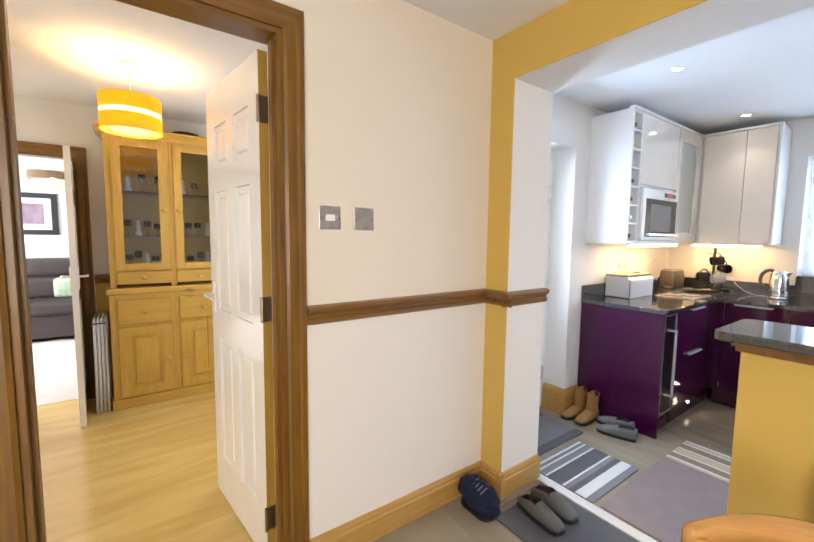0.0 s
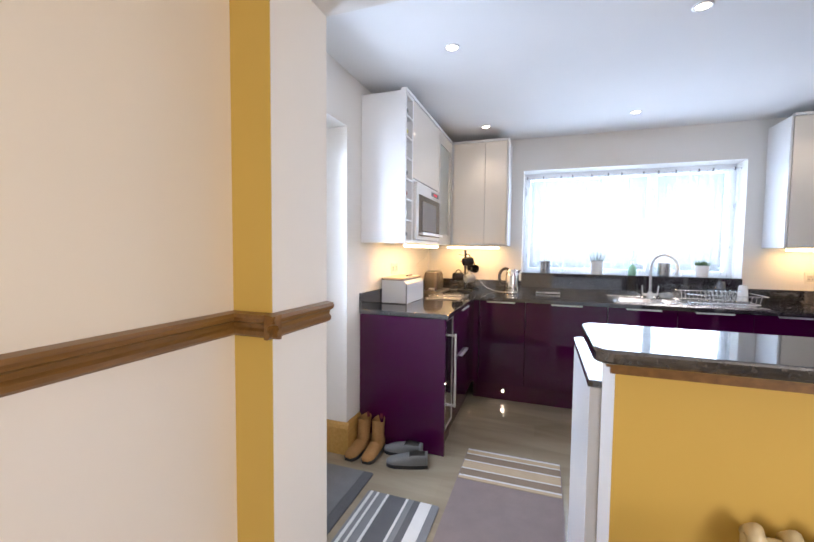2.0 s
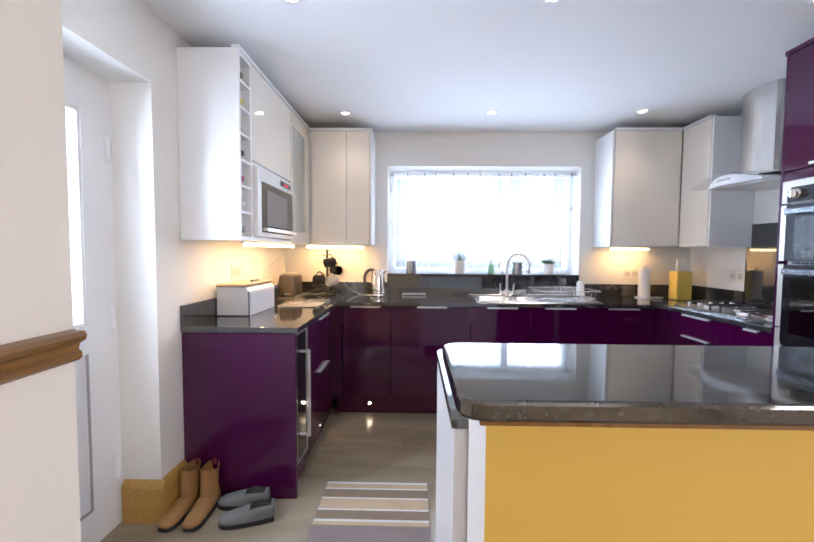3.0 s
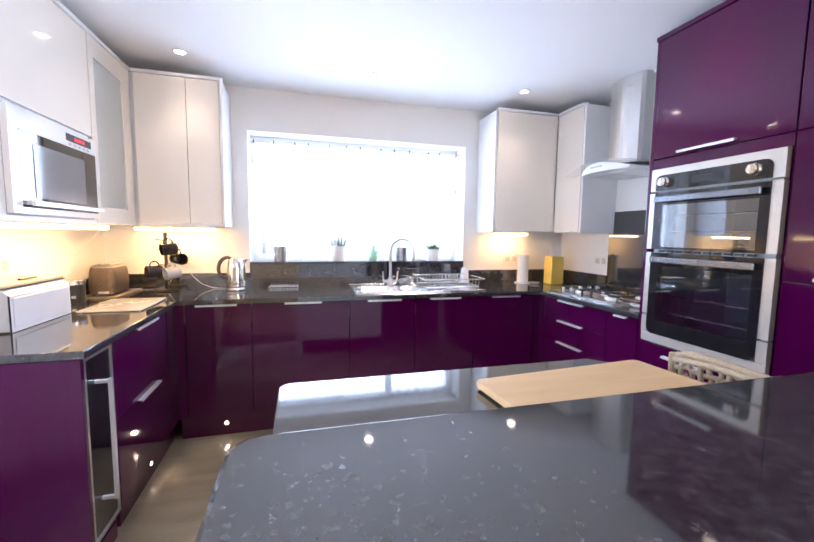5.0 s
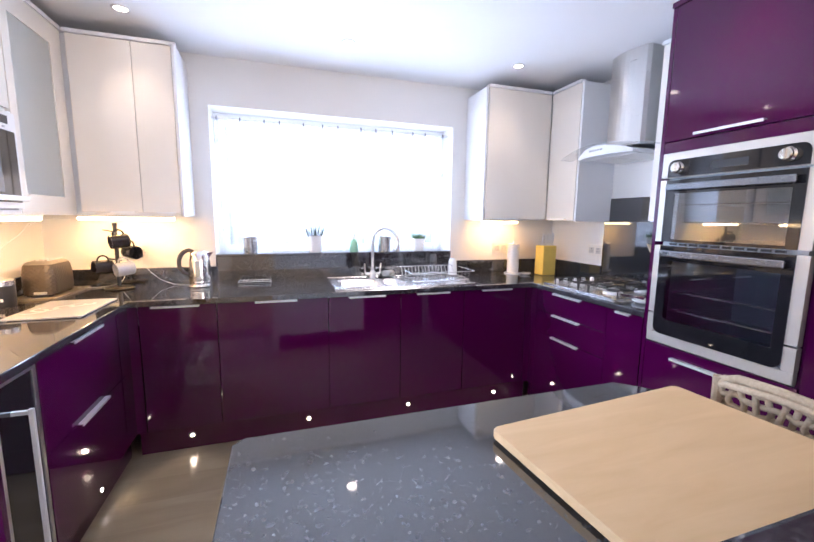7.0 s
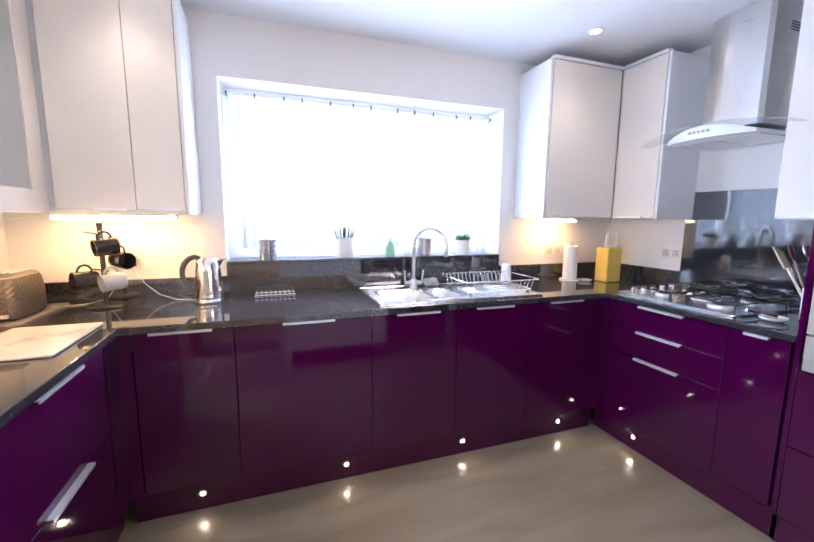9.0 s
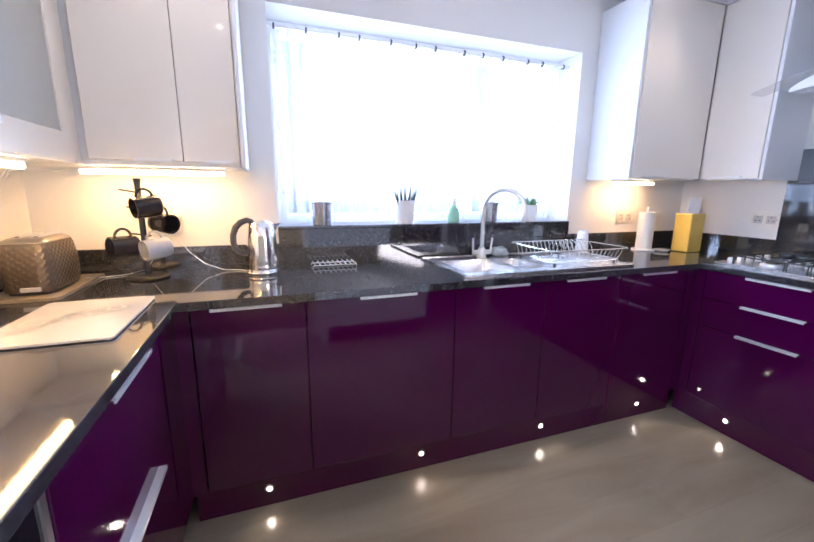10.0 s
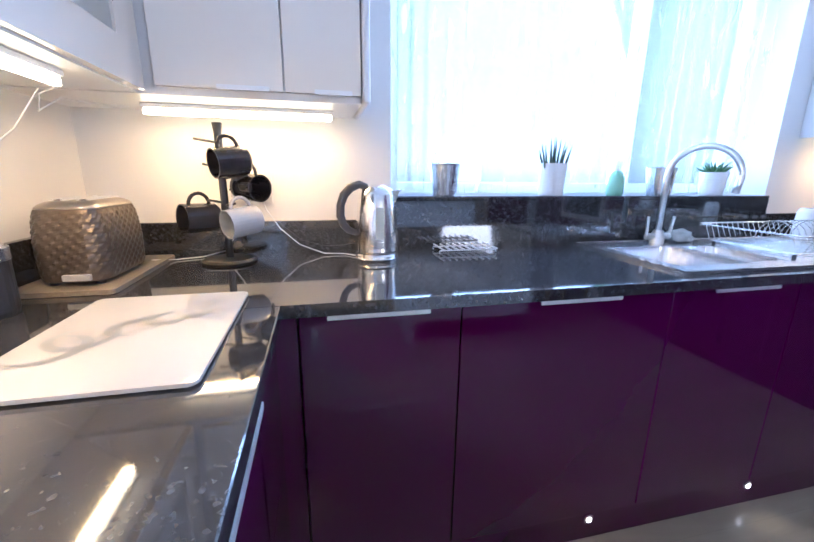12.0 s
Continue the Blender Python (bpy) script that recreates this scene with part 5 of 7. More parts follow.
sink()
t = thing("kitchen_tap", "brushed steel swan-neck mixer tap with two levers", "tap", (5.875, 1.70, CT))
bx, by = 5.885, 1.695
part("base", lathe(bx, by, [(0.026, CT + 0.006), (0.026, CT + 0.03), (0.018, CT + 0.06)], 24), M["steel"], t, smooth=False)
pts = [(bx, by, CT + 0.05), (bx, by, 1.18)]
ex, ey = 5.72, 1.545
R = math.hypot(bx - ex, by - ey) / 2
for i in range(1, 15):
    a = math.pi * i / 14 * 1.08
    f = (1 - math.cos(a)) / 2
    pts.append((bx + (ex - bx) * f, by + (ey - by) * f, 1.18 + R * math.sin(a)))
pts.append((pts[-1][0] + 0.003, pts[-1][1] + 0.003, pts[-1][2] - 0.03))
part("spout", tube(pts, 0.0115, 14), M["steel"], t, smooth=True)
for s in (-1, 1):
    bm = tube([(bx, by, CT + 0.035), (bx, by + s * 0.055, CT + 0.035)], 0.013, 14)
    add_tube(bm, [(bx, by + s * 0.055, CT + 0.035), (bx - 0.005, by + s * 0.062, CT + 0.115)], 0.006, 10)
    part("lever", bm, M["steel"], t)
t = thing("dish_cloth", "crumpled grey dish cloth lying by the tap", "cloth", (5.9, 1.57, CT))
bm = bmesh.new()
bmesh.ops.create_icosphere(bm, subdivisions=4, radius=0.045, matrix=Matrix.Translation((5.90, 1.57, CT + 0.032)))
for v in bm.verts:
    k = noise.noise(v.co * 32) * 0.02
    v.co += (v.co - Vector((5.90, 1.57, CT + 0.032))).normalized() * k
    v.co.y = 1.57 + (v.co.y - 1.57) * 1.2
    v.co.z = max(CT + 0.007, CT + 0.032 + (v.co.z - CT - 0.032) * 0.65)
part("cloth", bm, M["cloth"], t, smooth=True)


def dish_rack():
    t = thing("dish_rack", "chrome wire dish rack on the sink drainer", "dish rack", (5.68, 1.27, CT + 0.01))
    x0, x1, y0, y1, z0, z1 = 5.50, 5.88, 1.03, 1.52, CT + 0.014, CT + 0.085
    for z, nm in ((z0 + 0.008, "bottom_rail"), (z1, "top_rail")):
        g = 0.0 if z == z1 else 0.03
        part(nm, tube([(x, y, z) for x, y in round_rect(x0 + g, x1 - g, y0 + g, y1 - g, 0.03)], 0.003, 8, True), M["chrome"], t)
    for i in range(15):
        y = y0 + 0.05 + i * (y1 - y0 - 0.1) / 14
        part("wire", tube([(x0, y, z1), (x0 + 0.03, y, z0 + 0.008), (x1 - 0.03, y, z0 + 0.008), (x1, y, z1)], 0.0018, 6), M["chrome"], t)
    for i in range(7):
        y = 1.13 + i * 0.032
        arc = [(5.72 + 0.07 * math.cos(a * math.pi / 8), y, z0 + 0.012 + 0.085 * math.sin(a * math.pi / 8)) for a in range(9)]
        part("plate_loop", tube(arc, 0.0018, 6), M["chrome"], t)
    for x, y in ((x0 + 0.05, y0 + 0.05), (x1 - 0.05, y0 + 0.05), (x0 + 0.05, y1 - 0.05), (x1 - 0.05, y1 - 0.05)):
        part("foot", lathe(x, y, [(0.006, CT + 0.004), (0.006, z0 + 0.006)], 10), M["black"], t)


dish_rack()
t = thing("beaker", "white frosted plastic beaker standing upside down in the dish rack", "beaker", (5.78, 1.09, CT))
part("cup", lathe(5.78, 1.085, [(0.036, CT + 0.026), (0.030, CT + 0.135), (0.022, CT + 0.15)], 24), M["white"], t, smooth=False)

# ---- things on the worktops ----
def mug(name_label, c, d, up, material, r=0.041, h=0.095):
    """A mug lying along d from its base, centre c, with its handle towards up."""
    t = thing("mug", name_label, "mug", c, "mugs on the mug tree")
    d, up = Vector(d).normalized(), Vector(up)
    up = (up - d * up.dot(d)).normalized()
    m = Matrix.Identity(4)
    side = up.cross(d)
    for i, v in enumerate((up, side, d)):
        m.col[i][:3] = v
    m.translation = Vector(c) - d * h / 2
    bm = lathe(0, 0, [(r * 0.85, 0), (r * 0.97, 0.006), (r, 0.02), (r, h), (r - 0.004, h), (r - 0.005, 0.01)], 28)
    bmesh.ops.recalc_face_normals(bm, faces=bm.faces)
    bm.transform(m)
    part("cup", bm, material, t)
    bm = tube([(r - 0.004 + 0.032 * math.sin(math.pi * k / 10), 0, h * 0.5 - h * 0.30 * math.cos(math.pi * k / 10)) for k in range(11)], 0.005, 10)
    bm.transform(m)
    part("mug_handle", bm, material, t, smooth=True)
    return t


M["mug_dark"] = plain("charcoal_glaze", (0.035, 0.03, 0.03), 0.15, vary=0.2, scale=20, bumps=0.02, coat=0.4)
M["mug_pale"] = plain("pale_grey_glaze", (0.42, 0.43, 0.45), 0.2, vary=0.06, scale=20, bumps=0.02, coat=0.4)
t = thing("mug_tree", "dark metal mug tree with a round base", "mug tree", (5.855, 3.305, CT))
part("base", lathe(5.855, 3.305, [(0.078, CT + 0.001), (0.08, CT + 0.007), (0.07, CT + 0.013), (0.012, CT + 0.016)], 36), M["dark_metal"], t, smooth=False)
part("stem", tube([(5.855, 3.305, CT + 0.012), (5.855, 3.305, 1.29), (5.855, 3.305, 1.315)], [0.011, 0.011, 0.014], 14), M["dark_metal"], t)
for z, dx, dy in ((1.26, 0.02, 0.07), (1.19, 0.05, 0.06), (1.25, -0.07, -0.01), (1.16, -0.02, -0.075), (1.09, -0.06, 0.03), (1.08, -0.06, -0.04)):
    part("peg", tube([(5.855, 3.305, z), (5.855 + dx, 3.305 + dy, z + 0.012)], 0.0035, 8), M["dark_metal"], t)
mug("dark glazed mug hanging at the top of the mug tree", (5.80, 3.268, 1.207), (-0.55, 0.80, -0.12), (0, 0, 1), M["mug_dark"])
mug("dark glazed mug hanging on the window side of the mug tree", (5.868, 3.232, 1.135), (-0.7, -0.72, -0.05), (0, 0, 1), M["mug_dark"])
mug("small dark mug hanging low on the corner side of the tree", (5.80, 3.362, 1.052), (-0.62, 0.75, 0.02), (0, 0, 1), M["mug_dark"])
mug("pale grey mug hanging low at the front of the tree", (5.775, 3.245, 1.042), (-0.6, 0.78, -0.1), (0, 0, 1), M["mug_pale"])


M["kettle_steel"] = metal("warm_polished_steel", (0.93, 0.91, 0.88), 0.17)


def kettle():
    t = thing("kettle", "polished steel jug kettle with a dark grey handle", "kettle", (5.84, 2.85, CT))
    x, y = 5.835, 2.852
    part("base", lathe(x, y, [(0.068, CT + 0.001), (0.070, CT + 0.006), (0.066, CT + 0.010), (0.070, CT + 0.014), (0.066, CT + 0.02)], 36), M["kettle_steel"], t)
    part("body", lathe(x, y, [(0.066, CT + 0.02), (0.068, CT + 0.03), (0.0665, CT + 0.036), (0.068, CT + 0.045), (0.0665, CT + 0.10), (0.062, CT + 0.16), (0.055, CT + 0.205), (0.048, CT + 0.222), (0.02, CT + 0.235), (0.006, CT + 0.237)], 40), M["kettle_steel"], t, smooth=True)
    bend = [(0.030, 0.228), (0.055, 0.236), (0.082, 0.226), (0.103, 0.203), (0.114, 0.172), (0.115, 0.140), (0.106, 0.112), (0.090, 0.094), (0.066, 0.086)]
    bm = tube([(x - 0.01, y + o, CT + z) for o, z in bend], [0.010, 0.013, 0.014, 0.014, 0.013, 0.013, 0.012, 0.011, 0.009], 12)
    part("handle", bm, M["handle_grey"], t, "dark grey curved handle", smooth=True)
    sp = bmesh.new()
    a = [sp.verts.new(p) for p in ((x - 0.02, y - 0.05, CT + 0.17), (x + 0.02, y - 0.05, CT + 0.17), (x, y - 0.078, CT + 0.215), (x - 0.026, y - 0.043, CT + 0.218), (x + 0.026, y - 0.043, CT + 0.218), (x, y - 0.09, CT + 0.222))]
    sp.faces.new((a[0], a[2], a[5], a[3])), sp.faces.new((a[2], a[1], a[4], a[5])), sp.faces.new((a[3], a[5], a[4])), sp.faces.new((a[0], a[1], a[2]))
    bmesh.ops.recalc_face_normals(sp, faces=sp.faces)
    part("spout", sp, M["kettle_steel"], t)
    part("water_gauge", box(x - 0.070, x - 0.066, y - 0.013, y + 0.013, CT + 0.07, CT + 0.17, 0.003), M["frosted"], t)


kettle()
c = thing("cable", "pale kettle cable running from the wall socket along the worktop", "cable", (5.9, 3.0, CT))
part("cord", tube([(5.968, 3.215, 1.10), (5.95, 3.20, 1.06), (5.94, 3.16, 1.0), (5.93, 3.10, 0.945), (5.91, 3.02, 0.916), (5.90, 2.95, 0.914), (5.86, 2.915, 0.914)], 0.0016, 8), M["upvc"], c)
part("plug", box(5.955, 5.972, 3.20, 3.235, 1.09, 1.13, 0.004), M["black"], c)
c = thing("cable", "pale toaster cable lying behind the mug tree", "cable", (5.9, 3.4, CT))
part("cord", tube([(5.968, 3.26, 1.09), (5.955, 3.29, 1.0), (5.945, 3.33, 0.93), (5.93, 3.40, 0.914), (5.90, 3.47, 0.914), (5.85, 3.52, 0.925)], 0.0016, 8), M["upvc"], c)


M["toaster_lid"] = metal("warm_grey_steel", (0.42, 0.38, 0.33), 0.3)


def quilted_toaster():
    t = thing("toaster", "dark brushed four-slice toaster with a quilted diamond pattern", "toaster", (5.71, 3.59, CT + 0.012))
    x0, x1, y0, y1, z0, z1 = 5.585, 5.835, 3.512, 3.665, CT + 0.022, 1.112
    bm = bmesh.new()
    zt, rc, pitch = z1 - 0.018, 0.042, 0.0262
    around = []
    cx, cy, hx, hy = (x0 + x1) / 2, (y0 + y1) / 2, (x1 - x0) / 2, (y1 - y0) / 2
    arc = radians(90) * rc
    legs = [(1, 0), (0, 1), (-1, 0), (0, -1)]
    step = pitch / 4
    for k, (ux, uy) in enumerate(legs):          # straight side, then the corner after it, walking round
        along = 2 * (hy if ux else hx) - 2 * rc
        px, py = (hx * ux, hy * uy)
        m0 = max(4, round(along / step))
        for i in range(m0):
            f = -along / 2 + along * i / m0
            around.append((px - uy * f, py + ux * f, ux, uy))
        for i in range(8):
            q = radians(90 * k + 90 * i / 8)
            qx, qy = math.cos(q), math.sin(q)
            ccx = (hx - rc) * (ux - uy)
            ccy = (hy - rc) * (uy + ux)
            around.append((ccx + rc * qx, ccy + rc * qy, qx, qy))
    dist = [0.0]
    for p, o in zip(around, around[1:]):
        dist.append(dist[-1] + math.hypot(o[0] - p[0], o[1] - p[1]))
    total = dist[-1] + math.hypot(around[0][0] - around[-1][0], around[0][1] - around[-1][1])
    waves = round(total / pitch)
    rows_up = 36
    prev = None
    for j in range(rows_up + 1):
        h = j / rows_up
        z = z0 + (zt - z0) * h
        ins = 0.006 * (1 - h) ** 2 + 0.014 * h ** 3
        cur = []
        for (px, py, ux, uy), dd in zip(around, dist):
            a = dd / total * waves
            b = (z - z0) / (pitch * 0.86)
            p, o = (a + b) % 1.0, (a - b) % 1.0
            stud = (0.5 - abs(p - 0.5)) * (0.5 - abs(o - 0.5)) * 4
            push = 0.0042 * stud * min(1, 12 * h, 12 * (1 - h)) - ins
            cur.append(bm.verts.new((cx + px + ux * push, cy + py + uy * push, z)))
        if prev:
            for i in range(len(cur)):
                bm.faces.new((prev[i], prev[(i + 1) % len(cur)], cur[(i + 1) % len(cur)], cur[i]))
        else:
            bm.faces.new(cur[::-1])
        prev = cur
    bm.faces.new(prev)
    bmesh.ops.recalc_face_normals(bm, faces=bm.faces)
    part("body", bm, M["toaster_metal"], t, "body quilted with raised diamonds")
    bm = bmesh.new()
    prev = None
    for ins, z in ((0.012, zt + 0.0005), (0.013, zt + 0.004), (0.018, zt + 0.010), (0.027, zt + 0.015), (0.040, zt + 0.018)):
        cur = [bm.verts.new((x, y, z)) for x, y in round_rect(x0 + ins, x1 - ins, y0 + ins, y1 - ins, 0.036, 5)]
        if prev:
            for i in range(len(cur)):
                bm.faces.new((prev[i], prev[(i + 1) % len(cur)], cur[(i + 1) % len(cur)], cur[i]))
        else:
            bm.faces.new(cur[::-1])
        prev = cur
    bm.faces.new(prev)
    bmesh.ops.recalc_face_normals(bm, faces=bm.faces)
    part("lid", bm, M["toaster_lid"], t, "smooth brushed steel top", smooth=True)
    part("slots", boxes((x0 + 0.06, x1 - 0.05, 3.555, 3.57, z1, z1 + 0.0015), (x0 + 0.06, x1 - 0.05, 3.605, 3.62, z1, z1 + 0.0015)), M["black"], t)
    part("slot_rim", boxes((x0 + 0.055, x1 - 0.045, 3.551, 3.555, z1, z1 + 0.004), (x0 + 0.055, x1 - 0.045, 3.57, 3.574, z1, z1 + 0.004), (x0 + 0.055, x1 - 0.045, 3.601, 3.605, z1, z1 + 0.004), (x0 + 0.055, x1 - 0.045, 3.62, 3.624, z1, z1 + 0.004)), M["handle"], t)
    part("badge", box(x0 - 0.006, x0 + 0.004, 3.545, 3.60, z0 + 0.004, z0 + 0.018, 0.001), M["handle"], t, "pale blank badge plate")
    for x, y in ((x0 + 0.03, y0 + 0.03), (x1 - 0.03, y0 + 0.03), (x0 + 0.03, y1 - 0.03), (x1 - 0.03, y1 - 0.03)):
        part("foot", lathe(x, y, [(0.01, CT + 0.0125), (0.01, z0)], 12), M["black"], t)


quilted_toaster()
bm = poly(round_rect(5.545, 5.945, 3.485, 3.70, 0.012), CT + 0.001, CT + 0.012, 0.002)
solo("wooden_tray", bm, M["tray"], "thin dark-edged board under the toaster", "board")
t = thing("canister", "black canister with a brushed steel lid beside the toaster", "canister", (5.44, 3.665, CT))
part("body", lathe(5.44, 3.655, [(0.050, CT + 0.001), (0.052, CT + 0.01), (0.052, CT + 0.105)], 32), M["black"], t, smooth=False)
part("lid", lathe(5.44, 3.655, [(0.054, CT + 0.105), (0.054, CT + 0.128), (0.048, CT + 0.133)], 32), M["sink_steel"], t, "brushed steel lid")
for i, w in enumerate((0.010, 0.006, 0.010, 0.008)):
    part("label_bar", box(5.388, 5.39, 3.625 + i * 0.013, 3.625 + i * 0.013 + w, CT + 0.03, CT + 0.045), M["white"], t)

t = thing("worktop_saver", "white glass chopping board with grey swirl decoration", "chopping board", (5.28, 3.34, CT))
bm = poly(round_rect(5.085, 5.488, 3.195, 3.487, 0.012), CT + 0.003, CT + 0.009, 0.0015)
part("board", bm, M["white_glass"], t)
for i, (cx, cy, r, a0, a1) in enumerate(((5.27, 3.41, 0.045, 20, 330), (5.30, 3.35, 0.035, -120, 190), (5.23, 3.44, 0.05, 150, 360), (5.34, 3.31, 0.03, 0, 300), (5.36, 3.27, 0.02, 60, 350))):
    bm = bmesh.new()
    prev = None
    for k in range(25):
        a = radians(a0 + (a1 - a0) * k / 24)
        w = 0.002 + 0.007 * math.sin(math.pi * k / 24)
        cur = [bm.verts.new((cx + (r + s * w) * math.cos(a), cy + (r + s * w) * math.sin(a), CT + 0.0093 + 0.0003 * i)) for s in (-1, 1)]
        if prev:
            bm.faces.new((prev[0], prev[1], cur[1], cur[0]))
        prev = cur
    bmesh.ops.recalc_face_normals(bm, faces=bm.faces)
    part("swirl", bm, M["swirl"], t)
for x, y in ((5.1, 3.21), (5.47, 3.21), (5.1, 3.47), (5.47, 3.47)):
    part("foot", lathe(x, y, [(0.007, CT), (0.007, CT + 0.003)], 10), M["upvc"], t)

t = thing("bread_bin", "white metal bread bin with a dark-edged lid", "bread bin", (4.9, 3.61, CT))
bx0, bx1, by0, by1 = 4.69, 5.10, 3.508, 3.705
body = poly([(by0, CT + 0.003), (by1, CT + 0.003), (by1, 1.085), (by0 + 0.03, 1.085), (by0, 1.06)], 0, bx1 - bx0)
body.transform(Matrix(((0, 0, 1, bx0), (1, 0, 0, 0), (0, 1, 0, 0), (0, 0, 0, 1))))
bmesh.ops.recalc_face_normals(body, faces=body.faces)
part("body", body, M["enamel"], t)
part("flap", box(bx0 + 0.012, bx1 - 0.012, by0 - 0.004, by0, CT + 0.02, 1.05, 0.002), M["enamel"], t)
part("edge_trim", boxes((bx0 - 0.002, bx0, by0, by0 + 0.006, CT + 0.003, 1.06), (bx0 - 0.002, bx0, by0, by1, CT + 0.001, CT + 0.006), (bx0 - 0.003, bx1 + 0.003, by0 + 0.02, by1, 1.085, 1.089)), M["black"], t)
part("lid", box(bx0 - 0.004, bx1 + 0.004, by0 + 0.024, by1 + 0.003, 1.089, 1.103, 0.003), M["pine_pale"], t)
part("knob", tube([(bx0 + 0.15, 3.56, 1.112), (bx0 + 0.26, 3.56, 1.112)], 0.006, 10), M["black"], t)

t = thing("trivet", "white wire trivet lying on the worktop under the window", "trivet", (5.89, 2.523, CT))
for i in range(9):
    part("bar", tube([(5.83, 2.425 + i * 0.0245, CT + 0.018), (5.95, 2.425 + i * 0.0245, CT + 0.018)], 0.0034, 8), M["upvc"], t)
for x in (5.85, 5.93):
    part("side_wire", tube([(x, 2.42, CT + 0.003), (x, 2.42, CT + 0.0125), (x, 2.63, CT + 0.0125), (x, 2.63, CT + 0.003)], 0.0028, 6), M["upvc"], t)

t = thing("knife_block", "yellow wooden knife block with steel-handled knives", "knife block", (5.74, 0.25, CT))
M["yellow_wood"] = plain("yellow_painted_wood", (0.72, 0.50, 0.10), 0.35, vary=0.05, scale=12, bumps=0.05)
part("block", box(5.69, 5.80, 0.192, 0.318, CT + 0.001, 1.155, 0.008), M["yellow_wood"], t)
for i, y in enumerate((0.208, 0.231, 0.254, 0.277, 0.300)):
    part("knife_handle", tube([(5.74, y, 1.15), (5.735, y - 0.004, 1.20), (5.732, y - 0.006, 1.255 - 0.012 * (i % 2))], [0.007, 0.009, 0.006], 8), M["handle"], t, "steel knife handle")
t = thing("kitchen_roll", "white kitchen roll on an upright holder with a knob", "kitchen roll", (5.86, 0.49, CT))
part("foot", lathe(5.86, 0.49, [(0.07, CT + 0.001), (0.07, CT + 0.01)], 28), M["upvc"], t)
part("roll", lathe(5.86, 0.49, [(0.048, CT + 0.011), (0.048, CT + 0.25), (0.02, CT + 0.25)], 32), M["paper"], t, smooth=False)
part("rod", tube([(5.86, 0.49, CT + 0.01), (5.86, 0.49, CT + 0.28)], [0.006, 0.008], 10), M["upvc"], t)
solo("saucer", lathe(5.78, 0.42, [(0.03, CT + 0.001), (0.045, CT + 0.012), (0.047, CT + 0.016), (0.03, CT + 0.008)], 24), M["white"], "small white dish lying by the kitchen roll", "dish", smooth=True)

# ---- on the window sill ----
SZ = WZ0 + 0.0165
M["bucket"] = metal("galvanised_pot", (0.62, 0.64, 0.66), 0.25, (60, 60, 2))
for y in (2.555, 1.563):
    t = thing("metal_pot", "small ridged steel plant pot standing empty on the sill", "pot", (XW + 0.03, y, SZ), "steel pots on the sill")
    part("pot", lathe(XW + 0.045, y, [(0.046, SZ), (0.059, SZ + 0.112), (0.061, SZ + 0.117), (0.056, SZ + 0.115), (0.044, SZ + 0.006)], 32), M["bucket"], t, smooth=False)
t = thing("brush_pot", "white ceramic pot holding thin dark sticks", "pot", (XW + 0.04, 2.10, SZ))
part("pot", lathe(XW + 0.04, 2.10, [(0.048, SZ), (0.050, SZ + 0.01), (0.055, SZ + 0.125), (0.050, SZ + 0.124), (0.046, SZ + 0.02)], 28), M["white"], t, smooth=False)
for i in range(13):
    a, u = i * 2.4, -1 + i / 6
    root = (XW + 0.04 + 0.015 * math.cos(a), 2.10 + 0.028 * u, SZ + 0.05)
    tip = (XW + 0.04 + 0.03 * math.cos(a), 2.10 + 0.075 * u, SZ + 0.225 - 0.03 * u * u - 0.014 * (i % 3))
    mid = [(p + q) / 2 for p, q in zip(root, tip)]
    part("leaf", tube([root, mid, tip], [0.005, 0.0055, 0.0012], 6), M["leaf"], t)
t = thing("soap_bottle", "clear green washing-up liquid bottle on the sill", "bottle", (XW + 0.02, 1.812, SZ))
M["green_plastic"] = plain("green_plastic", (0.30, 0.55, 0.38), 0.15, vary=0.02, bumps=0)
part("bottle", lathe(XW + 0.02, 1.812, [(0.03, SZ), (0.034, SZ + 0.01), (0.032, SZ + 0.07), (0.02, SZ + 0.095), (0.012, SZ + 0.10)], 24), M["green_plastic"], t, smooth=True)
part("cap", lathe(XW + 0.02, 1.812, [(0.012, SZ + 0.10), (0.011, SZ + 0.125), (0.005, SZ + 0.14)], 16), M["upvc"], t)
t = thing("succulent", "small green succulent in a white ceramic pot", "plant", (XW + 0.04, 1.275, SZ))
part("pot", lathe(XW + 0.045, 1.275, [(0.042, SZ), (0.044, SZ + 0.01), (0.055, SZ + 0.10), (0.05, SZ + 0.10), (0.048, SZ + 0.088)], 28), M["white"], t, smooth=False)
M["plant"] = plain("succulent_leaf", (0.07, 0.16, 0.06), 0.4, vary=0.2, scale=20, bumps=0.05)
for i in range(22):
    a, e = i * 2.399, 0.25 + 0.95 * (i / 22)
    ln = 0.085 - 0.03 * i / 22
    c0 = Vector((XW + 0.045, 1.275, SZ + 0.085))
    dv = Vector((math.cos(a) * math.cos(e), math.sin(a) * math.cos(e), math.sin(e)))
    part("leaf", tube([c0, c0 + dv * ln * 0.5, c0 + dv * ln + Vector((0, 0, 0.008))], [0.005, 0.008, 0.001], 6), M["plant"], t, smooth=True)


